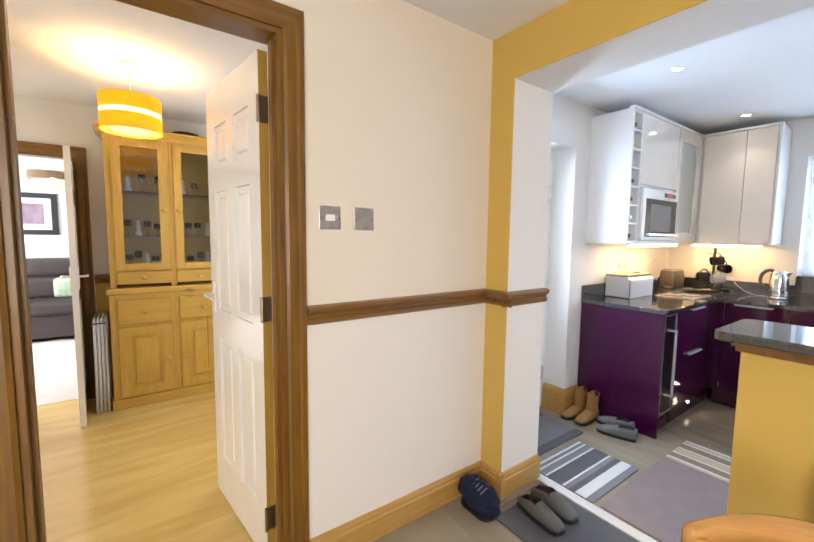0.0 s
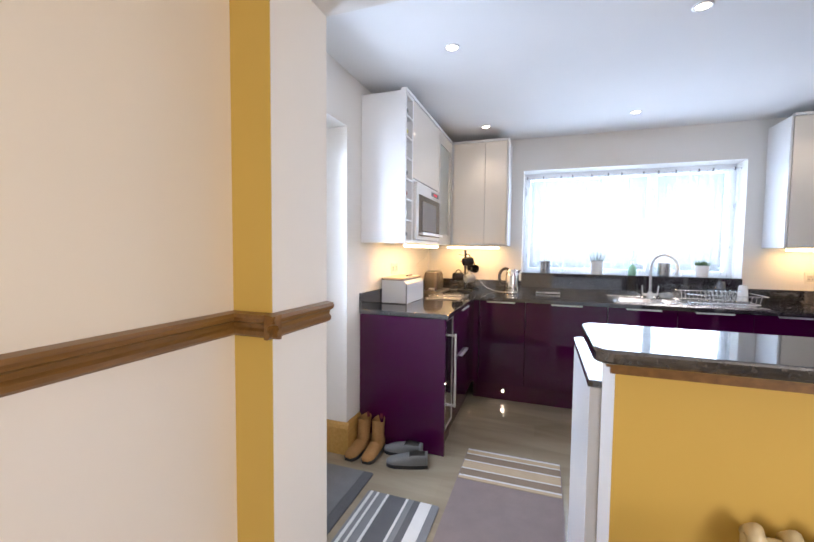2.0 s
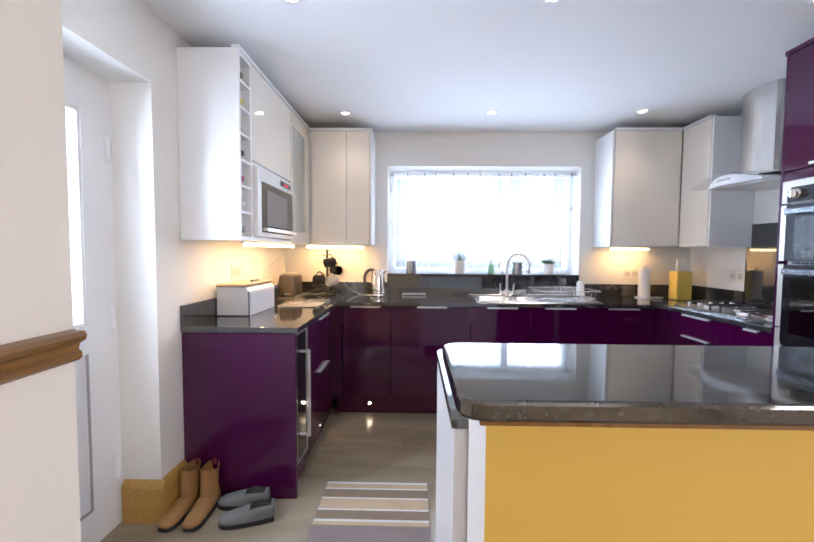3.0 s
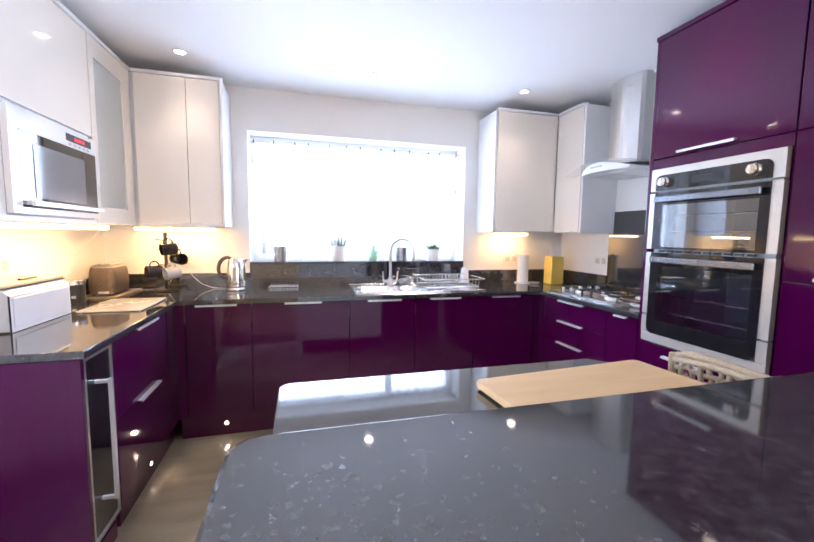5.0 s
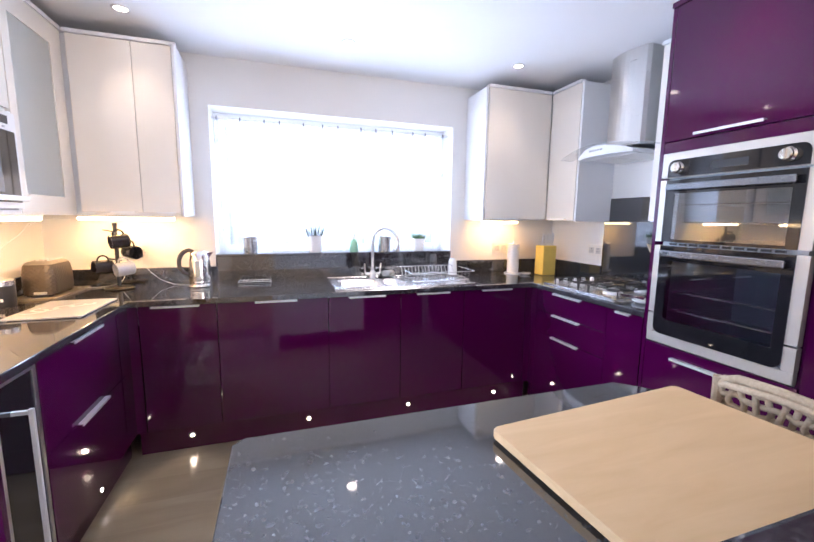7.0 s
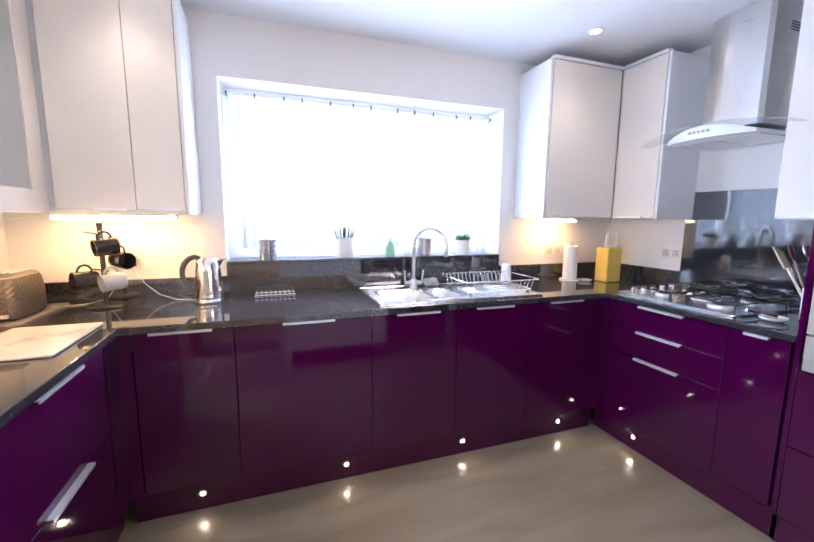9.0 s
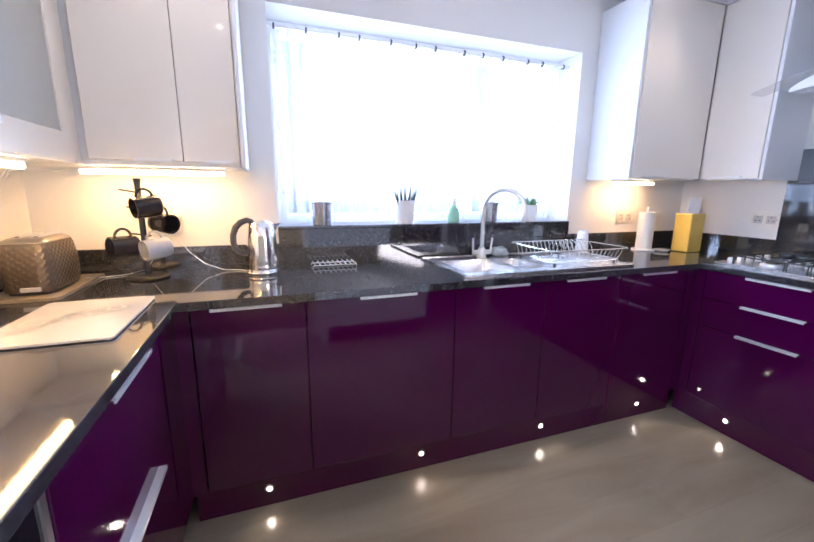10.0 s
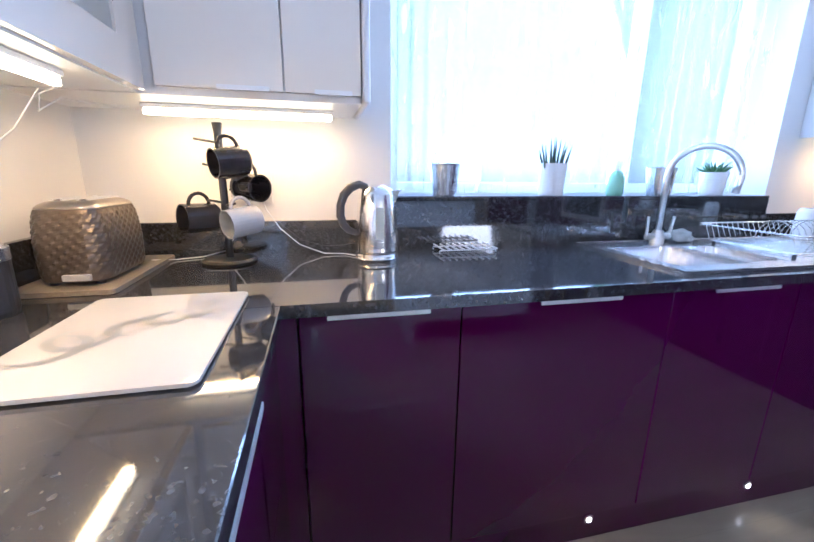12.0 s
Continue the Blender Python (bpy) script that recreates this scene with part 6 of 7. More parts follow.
# ---- sockets and switches ----
M["socket_insert"] = plain("pale_grey_socket_insert", (0.55, 0.54, 0.52), 0.4, bumps=0)
def plate(name, label, cat, c, n, w, h, gangs, material, kind="socket"):
    """A flat plate of w x h at c on a wall that looks along n."""
    t = thing(name, label, cat, c)
    q = Matrix(((0, 0, 1, 0), (1, 0, 0, 0), (0, 1, 0, 0), (0, 0, 0, 1)))
    nx, ny = n
    ux = Vector((-ny, nx, 0))
    m = Matrix.Identity(4)
    for i, v in enumerate((ux, Vector((0, 0, 1)), Vector((nx, ny, 0)))):
        m.col[i][:3] = v
    m.translation = Vector(c)

    def add(nm, bm, mt):
        bm.transform(m)
        return part(nm, bm, mt, t)
    add("faceplate", box(-w / 2, w / 2, -h / 2, h / 2, 0.0, 0.007, 0.0015), material)
    for g in range(gangs):
        gx = (g - (gangs - 1) / 2) * w * 0.47
        if kind == "socket":
            add("insert", box(gx - 0.024, gx + 0.024, -0.025, 0.022, 0.007, 0.009, 0.001), M["socket_insert"])
            for px, pz, pw, ph in ((0, 0.012, 0.004, 0.008), (-0.011, -0.008, 0.008, 0.004), (0.011, -0.008, 0.008, 0.004)):
                add("pin_hole", box(gx + px - pw / 2, gx + px + pw / 2, pz - ph / 2, pz + ph / 2, 0.009, 0.0095), M["black"])
            add("rocker", box(gx - 0.006, gx + 0.006, 0.026, 0.036, 0.007, 0.012, 0.001), M["upvc"])
        elif kind == "switch":
            add("rocker", box(gx - 0.020, gx + 0.020, -0.013, 0.013, 0.007, 0.011, 0.001), M["upvc"])
        else:
            k = lathe(0, 0, [(0.018, 0.007), (0.018, 0.020), (0.015, 0.023)], 24)
            add("dial", k, M["steel_x"])
    for s in (-1, 1):
        k = lathe(s * w * 0.41, 0, [(0.003, 0.007), (0.003, 0.008)], 10)
        add("screw", k, M["chrome"])
    return t


plate("socket", "double steel wall socket behind the mug tree", "socket", (XW, 3.255, 1.122), (-1, 0), 0.146, 0.086, 2, M["steel_x"])
plate("socket", "double steel wall socket beside the kitchen roll", "socket", (XW, 0.535, 1.118), (-1, 0), 0.146, 0.086, 2, M["steel_x"])
plate("socket", "double steel wall socket beside the splashback", "socket", (5.475, 0.0, 1.132), (0, 1), 0.146, 0.086, 2, M["steel_x"])
plate("socket", "double steel wall socket above the bread bin", "socket", (5.00, YN, 1.158), (0, -1), 0.146, 0.086, 2, M["steel_x"])
plate("light_switch", "brushed steel light switch with a white rocker", "switch", (2.098, YH, 1.458), (0, -1), 0.093, 0.093, 1, M["plate_steel"], "switch")
plate("light_switch", "brushed steel switch plate beside the light switch", "switch", (2.252, YH, 1.458), (0, -1), 0.093, 0.093, 0, M["plate_steel"], "blank")

# ---- on the peninsula ----
t = thing("chopping_board", "large pale wooden board lying on the lower worktop", "board", (3.5, 1.75, LZ))
bm = poly(round_rect(-0.195, 0.195, -0.26, 0.26, 0.01), LZ + 0.006, LZ + 0.022, 0.003)
bm.transform(pose(3.478, 1.71, 0, 0, 0, 4.5))
part("board", bm, M["board_wood"], t)
part("batten", boxes((3.31, 3.68, 1.55, 1.59, LZ, LZ + 0.006), (3.31, 3.68, 1.90, 1.94, LZ, LZ + 0.006)), M["pine_x"], t)

# ---- mats and shoes by the garden door ----
def mat_piece(name, label, x0, x1, y0, y1, z, bands, along, base):
    """A thin mat; bands: (from, to, material) across its stripes."""
    t = thing(name, label, "rug", ((x0 + x1) / 2, (y0 + y1) / 2, 0))
    part("mat", poly(round_rect(x0, x1, y0, y1, 0.01), 0.001, z, 0.002), base, t)
    for a, b, mt in bands:
        bm = box(x0 + 0.004, x1 - 0.004, a, b, z, z + 0.0025) if along == "x" else box(a, b, y0 + 0.004, y1 - 0.004, z, z + 0.0025)
        part("stripe", bm, mt, t)
    return t


M["mat_grey"] = woven("mid_grey_weave", (0.15, 0.15, 0.155), (0.23, 0.23, 0.235))
M["mat_dark"] = woven("dark_grey_weave", (0.075, 0.078, 0.084), (0.125, 0.125, 0.13))
M["mat_white"] = woven("off_white_weave", (0.55, 0.54, 0.52), (0.70, 0.69, 0.66))
M["mat_taupe"] = woven("taupe_weave", (0.20, 0.145, 0.10), (0.28, 0.21, 0.15))
M["mat_beige"] = woven("beige_weave", (0.42, 0.31, 0.19), (0.54, 0.42, 0.28))
M["mat_mauve"] = woven("mauve_brown_weave", (0.20, 0.155, 0.145), (0.27, 0.215, 0.20))
W, D, Gm = M["mat_white"], M["mat_dark"], M["mat_grey"]
mat_piece("striped_mat", "grey and white striped mat near the garden door", 3.365, 3.89, 3.035, 3.43, 0.007,
          [(3.075, 3.135, W), (3.135, 3.17, D), (3.20, 3.212, W), (3.212, 3.305, D), (3.31, 3.322, W), (3.365, 3.377, W), (3.40, 3.415, W)], "x", Gm)
mat_piece("runner", "long mauve-brown runner rug with a beige striped end", 3.38, 4.53, 2.44, 3.005, 0.006,
          [(4.175, 4.20, M["mat_beige"]), (4.20, 4.215, W), (4.215, 4.28, M["mat_taupe"]), (4.28, 4.292, W), (4.292, 4.37, M["mat_beige"]), (4.37, 4.382, W),
           (4.382, 4.45, M["mat_taupe"]), (4.45, 4.462, W), (4.462, 4.50, M["mat_beige"]), (4.50, 4.518, W)], "y", M["mat_mauve"])
mat_piece("door_mat", "dark bordered grey door mat in front of the garden door", 3.45, 4.04, 3.47, 3.86, 0.008, [(3.53, 3.80, Gm)], "x", D)
mat_piece("hall_mat", "dark slate mat lying in the opening beside the clogs", 2.86, 3.285, 2.46, 3.29, 0.007, [(3.255, 3.285, M["mat_taupe"])], "x", D)


def shoe(name, label, cat, group, loc, turn, material, inside, length=0.27, width=0.095, shaft=0.0, back=True, sole="black"):
    """A shoe with its toe along +x from the heel at the origin."""
    t = thing(name, label, cat, (0, 0, 0), group)
    n, m = 18, 16

    def half(u):
        return width / 2 * (0.72 + 0.28 * math.sin(min(1, u * 1.45) * math.pi * 0.62)) * (1 if u < 0.8 else math.sqrt(max(0.05, 1 - ((u - 0.8) / 0.22) ** 2)))

    def height(u):
        h = 0.085 - 0.045 * max(0, (u - 0.35) / 0.65) if u > 0.35 else (0.085 if back else 0.05 + 0.035 * u / 0.35)
        return h * (1 if u < 0.9 else 0.9)
    s = bmesh.new()
    outline = [(length * i / n, half(i / n) + 0.004) for i in range(n + 1)]
    add_poly(s, [(x, -y) for x, y in outline] + [(x, y) for x, y in outline[::-1]], 0.001, 0.022, 0.003)
    part("sole", s, M[sole], t)
    bm = bmesh.new()
    rings = []
    for i in range(n + 1):
        u = i / n
        w, h = half(u), height(u)
        open_top = u < 0.42
        ring = []
        for k in range(m + 1):
            a = math.pi * k / m
            yy = w * math.cos(a) * (1.0 if not open_top else 1.0)
            zz = 0.02 + (h - 0.02) * (math.sin(a) ** 0.6 if not open_top else min(1.0, math.sin(a) ** 0.35 * 1.02))
            ring.append(bm.verts.new((length * u, yy, zz)))
        rings.append(ring)
    for i in range(n):
        for k in range(m):
            if i / n < 0.40 and 4 <= k < m - 4 and i > 0:
                continue
            bm.faces.new((rings[i][k], rings[i + 1][k], rings[i + 1][k + 1], rings[i][k + 1]))
    bm.faces.new(rings[0])
    bm.faces.new(rings[n])
    bmesh.ops.recalc_face_normals(bm, faces=bm.faces)
    for v in bm.verts:
        v.co += Vector((0, 0, 1)) * noise.noise(v.co * 14 + Vector((turn, 0, 0))) * 0.004
    part("upper", bm, material, t, smooth=True)
    part("lining", box(0.012, length * 0.42, -width * 0.36, width * 0.36, 0.023, 0.032, 0.004), inside, t)
    if shaft:
        sh = bmesh.new()
        prev = None
        for j in range(9):
            k = j / 8
            z = 0.06 + (shaft - 0.06) * k
            rx, ry = 0.052 + 0.006 * k, 0.042 - 0.004 * math.sin(k * 3)
            cur = [sh.verts.new((0.055 - 0.012 * k + rx * math.cos(2 * math.pi * q / 20), ry * math.sin(2 * math.pi * q / 20), z + 0.008 * math.cos(2 * math.pi * q / 20 * 2) * k)) for q in range(20)]
            if prev:
                for q in range(20):
                    sh.faces.new((prev[q], prev[(q + 1) % 20], cur[(q + 1) % 20], cur[q]))
            prev = cur
        bmesh.ops.recalc_face_normals(sh, faces=sh.faces)
        part("shaft", sh, material, t, smooth=True)
        part("pull_tab", box(-0.012, -0.006, -0.01, 0.01, shaft - 0.02, shaft + 0.015, 0.002), inside, t)
    t.matrix_basis = pose(*loc, 0, 0, turn)
    return t


M["suede"] = woven("tan_suede", (0.30, 0.15, 0.05), (0.40, 0.22, 0.08), 160)
M["felt"] = woven("grey_felt", (0.15, 0.15, 0.145), (0.22, 0.22, 0.21), 220)
M["clog"] = plain("grey_brown_rubber", (0.095, 0.095, 0.085), 0.45, vary=0.12, scale=10, bumps=0.2)
M["lining_red"] = woven("dark_red_lining", (0.12, 0.012, 0.02), (0.18, 0.03, 0.04))
M["navy"] = woven("navy_fabric", (0.004, 0.006, 0.022), (0.012, 0.018, 0.055), 120)
shoe("ankle_boot", "tan suede ankle boot standing against the skirting", "boot", "pair of tan boots", (4.36, 3.66, 0), 176, M["suede"], M["lining_red"], 0.25, 0.085, 0.20)
shoe("ankle_boot", "tan suede ankle boot standing beside its pair", "boot", "pair of tan boots", (4.365, 3.565, 0), 181, M["suede"], M["lining_red"], 0.25, 0.085, 0.20)
shoe("slipper", "grey felt slipper lying by the cabinet end panel", "slipper", "pair of grey slippers", (4.325, 3.265, 0), 93, M["felt"], M["felt"], 0.25, 0.09)
shoe("slipper", "grey felt slipper lying beside the wine cooler door", "slipper", "pair of grey slippers", (4.235, 3.20, 0), 106, M["felt"], M["felt"], 0.25, 0.09)
shoe("clog", "grey-brown rubber clog with dark red lining on the mat", "clog", "pair of clogs", (3.055, 3.245, 0.0085), -96, M["clog"], M["lining_red"], 0.25, 0.09, back=False)
shoe("clog", "grey-brown clog with red lining beside the pier skirting", "clog", "pair of clogs", (3.175, 3.25, 0.0085), -96, M["clog"], M["lining_red"], 0.25, 0.09, back=False)
t = thing("fabric_shoe", "navy fabric lace-up shoe propped in the corner by the pier", "shoe", (2.86, 3.37, 0))
bm = bmesh.new()
bmesh.ops.create_icosphere(bm, subdivisions=4, radius=1.0, matrix=Matrix.Identity(4))
for v in bm.verts:
    k = 1 + 0.18 * noise.noise(v.co * 2.2) + 0.05 * noise.noise(v.co * 7)
    v.co = Vector((v.co.x * 0.062 * k, v.co.y * 0.11 * k, max(-0.085, v.co.z * 0.095 * k + 0.035 * v.co.y)))
bm.transform(Matrix.Translation((2.845, 3.345, 0.075)) @ Matrix.Diagonal((1, 1, 0.86, 1)) @ pose(0, 0, 0, 0, 0, 20))
part("upper", bm, M["navy"], t, smooth=True)
part("sole", poly(round_rect(2.79, 2.90, 3.25, 3.45, 0.045), 0.001, 0.014, 0.003), M["black"], t)
for i in range(4):
    part("lace", tube([(2.80 + 0.004 * i, 3.30 + 0.02 * i, 0.125 + 0.006 * i), (2.83, 3.295 + 0.02 * i, 0.143 + 0.006 * i), (2.865, 3.305 + 0.02 * i, 0.135 + 0.006 * i)], 0.003, 6), M["mat_grey"], t)

# ---- chairs ----
M["orange_wood"] = wood("varnished_beech", (0.52, 0.25, 0.06), (0.66, 0.36, 0.11), (1.5, 18, 18), 0.2, False, 0.4)


def dining_chair(x, y, turn):
    t = thing("dining_chair", "varnished orange-brown wooden chair with a curved top rail", "chair", (0, 0, 0))
    mt = M["orange_wood"]
    for sx in (-1, 1):
        part("leg", tube([(sx * 0.19, -0.2, 0), (sx * 0.185, -0.19, 0.44)], [0.014, 0.019], 12), mt, t)
        part("leg", tube([(sx * 0.19, 0.2, 0), (sx * 0.185, 0.18, 0.44), (sx * 0.18, 0.21, 0.76)], [0.014, 0.019, 0.014], 12), mt, t)
    part("seat", poly(round_rect(-0.21, 0.21, -0.21, 0.20, 0.04), 0.44, 0.47, 0.008), mt, t)
    bm = bmesh.new()
    prev = None
    for i in range(17):
        u = -1 + i / 8
        x1, y1 = 0.215 * u, 0.25 - 0.05 * u * u
        lo, hi = 0.735, 0.815 - 0.03 * u * u
        cur = [bm.verts.new((x1, y1 + d, z)) for d, z in ((-0.012, lo), (0.012, lo), (0.010, hi), (-0.010, hi))]
        if prev:
            for k in range(4):
                bm.faces.new((prev[k], prev[(k + 1) % 4], cur[(k + 1) % 4], cur[k]))
        else:
            bm.faces.new(cur[::-1])
        prev = cur
    bm.faces.new(prev)
    bmesh.ops.recalc_face_normals(bm, faces=bm.faces)
    bmesh.ops.bevel(bm, geom=[e for e in bm.edges if e.calc_face_angle(0) > 0.8], offset=0.005, segments=2, affect="EDGES")
    part("top_rail", bm, mt, t, smooth=True)
    for i in range(5):
        sx = -0.12 + 0.06 * i
        part("spindle", tube([(sx, 0.18, 0.46), (sx, 0.225, 0.745)], 0.008, 8), mt, t)
    for z, y0 in ((0.2, -0.19), (0.2, 0.19)):
        part("stretcher", tube([(-0.185, y0, z), (0.185, y0, z)], 0.009, 8), mt, t)
    t.matrix_basis = pose(x, y, 0, 0, 0, turn) @ Matrix.Diagonal((1, 1, 0.962, 1))
    return t


dining_chair(2.395, 2.055, -52)

t = thing("woven_chair", "high-backed stool with an open woven rope back behind the bar", "chair", (3.55, 1.15, 0))
M["rope"] = woven("seagrass_rope", (0.30, 0.23, 0.15), (0.48, 0.38, 0.26), 150)
for x, y in ((3.36, 0.98), (3.36, 1.33), (3.66, 0.98), (3.66, 1.33)):
    part("leg", tube([(x, y, 0), (x, y, 0.62)], 0.015, 10), M["trim"], t)
part("seat", poly(round_rect(3.33, 3.69, 0.95, 1.36, 0.04), 0.62, 0.66, 0.01), M["rope"], t)
part("post", tube([(3.665, 1.345, 0.62), (3.67, 1.35, 0.995)], 0.013, 10), M["rope"], t)
part("post", tube([(3.30, 1.345, 0.62), (3.27, 1.35, 0.995)], 0.013, 10), M["rope"], t)
bm = tube([(3.27, 1.35, 0.992), (3.40, 1.352, 1.002), (3.55, 1.352, 1.008), (3.63, 1.35, 1.004), (3.67, 1.35, 0.985)], 0.010, 10)
add_tube(bm, [(3.27, 1.36, 0.985), (3.40, 1.363, 0.992), (3.55, 1.363, 0.995), (3.66, 1.36, 0.982)], 0.008, 10)
part("rolled_edge", bm, M["rope"], t, smooth=True)
bm = bmesh.new()
nx, nz = 17, 13
for i in range(nx):
    x = 3.285 + i * 0.0235
    add_tube(bm, [(x + 0.006 * math.sin(z * 1.6 + i), 1.35 + 0.004 * (-1) ** (z + i), 0.67 + z * 0.0255) for z in range(nz + 1)], 0.0070, 6)
for z in range(nz):
    add_tube(bm, [(3.278 + k * 0.0235, 1.35 - 0.004 * (-1) ** (z + k), 0.68 + z * 0.0255 + 0.004 * math.sin(k * 1.9 + z)) for k in range(nx + 1)], 0.0070, 6)
part("weave", bm, M["rope"], t, smooth=True, kind="stuff")

M["radiator_cream"] = plain("cream_radiator_enamel", (0.72, 0.60, 0.36), 0.3, vary=0.02, bumps=0.02)
t = thing("radiator", "cream painted column radiator standing against the mustard half wall", "radiator", (2.98, 1.7, 0.1))
for i in range(14):
    y = 2.165 - i * 0.06
    bm = tube([(2.945, y, 0.13), (2.945, y, 0.745)], 0.017, 12)
    add_tube(bm, [(2.978, y, 0.13), (2.978, y, 0.745)], 0.014, 12)
    add_tube(bm, [(2.942, y, 0.745), (2.96, y, 0.766), (2.98, y, 0.745)], 0.016, 10)
    part("column", bm, M["radiator_cream"], t, smooth=True)
part("rail", tube([(2.962, 1.36, 0.14), (2.962, 2.18, 0.14)], 0.014, 12), M["radiator_cream"], t)
part("rail", tube([(2.962, 1.36, 0.74), (2.962, 2.18, 0.74)], 0.014, 12), M["radiator_cream"], t)
for y in (1.40, 2.08):
    part("foot", box(2.945, 2.975, y - 0.012, y + 0.012, 0.0, 0.13, 0.003), M["radiator_cream"], t)

# ---- dining room ----
def pine_dresser():
    t = thing("pine_dresser", "waxed pine dresser with glazed upper doors and panelled lower doors", "dresser", (1.69, 5.9, 0.003))
    x0, x1, yf, yb, z0 = 1.300, 2.160, 5.75, YD - 0.024, 0.003
    xm = (x0 + x1) / 2 + 0.005
    P, PXm = M["pine"], M["pine_x"]
    part("lower_carcass", boxes((x0, x0 + 0.02, yf, yb, 0.08, 0.912), (x1 - 0.02, x1, yf, yb, 0.08, 0.912), (x0 + 0.02, x1 - 0.02, yb - 0.01, yb, 0.08, 0.912), (x0 + 0.02, x1 - 0.02, yf, yb - 0.01, 0.08, 0.10)), P, t)
    part("plinth", box(x0 - 0.012, x1 + 0.012, yf - 0.014, yb, z0, 0.085, 0.004), PXm, t)
    part("top_board", box(x0 - 0.018, x1 + 0.018, yf - 0.02, yb, 0.912, 0.960, 0.012, 3), PXm, t)
    part("face_frame", boxes((x0, x0 + 0.045, yf - 0.006, yf, 0.085, 0.912), (x1 - 0.045, x1, yf - 0.006, yf, 0.085, 0.912), (xm - 0.025, xm + 0.025, yf - 0.006, yf, 0.085, 0.912),
                            (x0 + 0.045, xm - 0.025, yf - 0.006, yf, 0.652, 0.675), (xm + 0.025, x1 - 0.045, yf - 0.006, yf, 0.652, 0.675),
                            (x0 + 0.045, xm - 0.025, yf - 0.006, yf, 0.875, 0.912), (xm + 0.025, x1 - 0.045, yf - 0.006, yf, 0.875, 0.912)), P, t)

    def knob(px, pz, parent, y=yf - 0.02):
        bm = lathe(0, 0, [(0.008, 0), (0.008, 0.012), (0.018, 0.02), (0.017, 0.03), (0.008, 0.034)], 18)
        bm.transform(Matrix.Translation((px, y, pz)) @ pose(0, 0, 0, 90, 0, 0))
        part("knob", bm, P, parent, "turned pine knob", smooth=True)

    for a, b in ((x0 + 0.047, xm - 0.027), (xm + 0.027, x1 - 0.047)):
        d = part("drawer_front", box(a, b, yf - 0.02, yf, 0.678, 0.872, 0.004), PXm, t)
        part("drawer_bead", boxes((a + 0.012, b - 0.012, yf - 0.023, yf - 0.02, 0.853, 0.861), (a + 0.012, b - 0.012, yf - 0.023, yf - 0.02, 0.689, 0.697), (a + 0.012, a + 0.02, yf - 0.023, yf - 0.02, 0.697, 0.853), (b - 0.02, b - 0.012, yf - 0.023, yf - 0.02, 0.697, 0.853)), PXm, d)
        knob((a + b) / 2, 0.775, d)
        st = 0.075
        d = part("lower_door", boxes((a, a + st, yf - 0.02, yf, 0.10, 0.650), (b - st, b, yf - 0.02, yf, 0.10, 0.650), (a + st, b - st, yf - 0.02, yf, 0.10, 0.165), (a + st, b - st, yf - 0.02, yf, 0.585, 0.650)), P, t)
        part("door_panel", box(a + st, b - st, yf - 0.008, yf - 0.002, 0.165, 0.585), P, d)
        part("raised_field", box(a + st + 0.025, b - st - 0.025, yf - 0.016, yf - 0.008, 0.19, 0.56, 0.007), P, d)
        knob(b - 0.035 if a < xm - 0.1 else a + 0.035, 0.37, d)
    # upper part
    u0, u1, uf = x0 + 0.01, x1 - 0.01, yf + 0.05
    part("upper_carcass", boxes((u0, u0 + 0.02, uf, yb, 0.961, 2.13), (u1 - 0.02, u1, uf, yb, 0.961, 2.13), (u0 + 0.02, u1 - 0.02, yb - 0.01, yb, 0.961, 2.13), (u0 + 0.02, u1 - 0.02, uf, yb - 0.01, 2.11, 2.13), (u0 + 0.02, u1 - 0.02, uf, yb - 0.01, 1.088, 1.10)), P, t)
    cor = bmesh.new()
    prof = [(0, 0), (-0.015, 0.0), (-0.02, 0.02), (-0.045, 0.045), (-0.055, 0.05), (-0.055, 0.065), (0, 0.065)]
    add_profile(cor, [(-a, b) for a, b in prof], (u0 - 0.03, uf, 2.13), (1, 0, 0), u1 - u0 + 0.06, (0, -1, 0))
    add_profile(cor, [(-a, b) for a, b in prof], (u0, uf - 0.03, 2.13), (0, 1, 0), yb - uf + 0.03, (-1, 0, 0))
    part("cornice", cor, PXm, t)
    part("upper_frame", boxes((u0, u0 + 0.04, uf - 0.006, uf, 0.962, 2.13), (u1 - 0.04, u1, uf - 0.006, uf, 0.962, 2.13), (xm - 0.02, xm + 0.02, uf - 0.006, uf, 0.962, 2.13), (u0 + 0.04, xm - 0.02, uf - 0.006, uf, 2.0, 2.13), (xm + 0.02, u1 - 0.04, uf - 0.006, uf, 2.105, 2.13)), P, t)
    for a, b in ((u0 + 0.042, xm - 0.022), (xm + 0.022, u1 - 0.042)):
        d = part("small_drawer", box(a, b, uf - 0.018, uf, 0.985, 1.085, 0.004), PXm, t)
        part("drawer_bead", boxes((a + 0.012, b - 0.012, uf - 0.021, uf - 0.018, 1.068, 1.075), (a + 0.012, b - 0.012, uf - 0.021, uf - 0.018, 0.995, 1.002)), PXm, d)
        knob((a + b) / 2, 1.035, d, uf - 0.018)
        st = 0.06
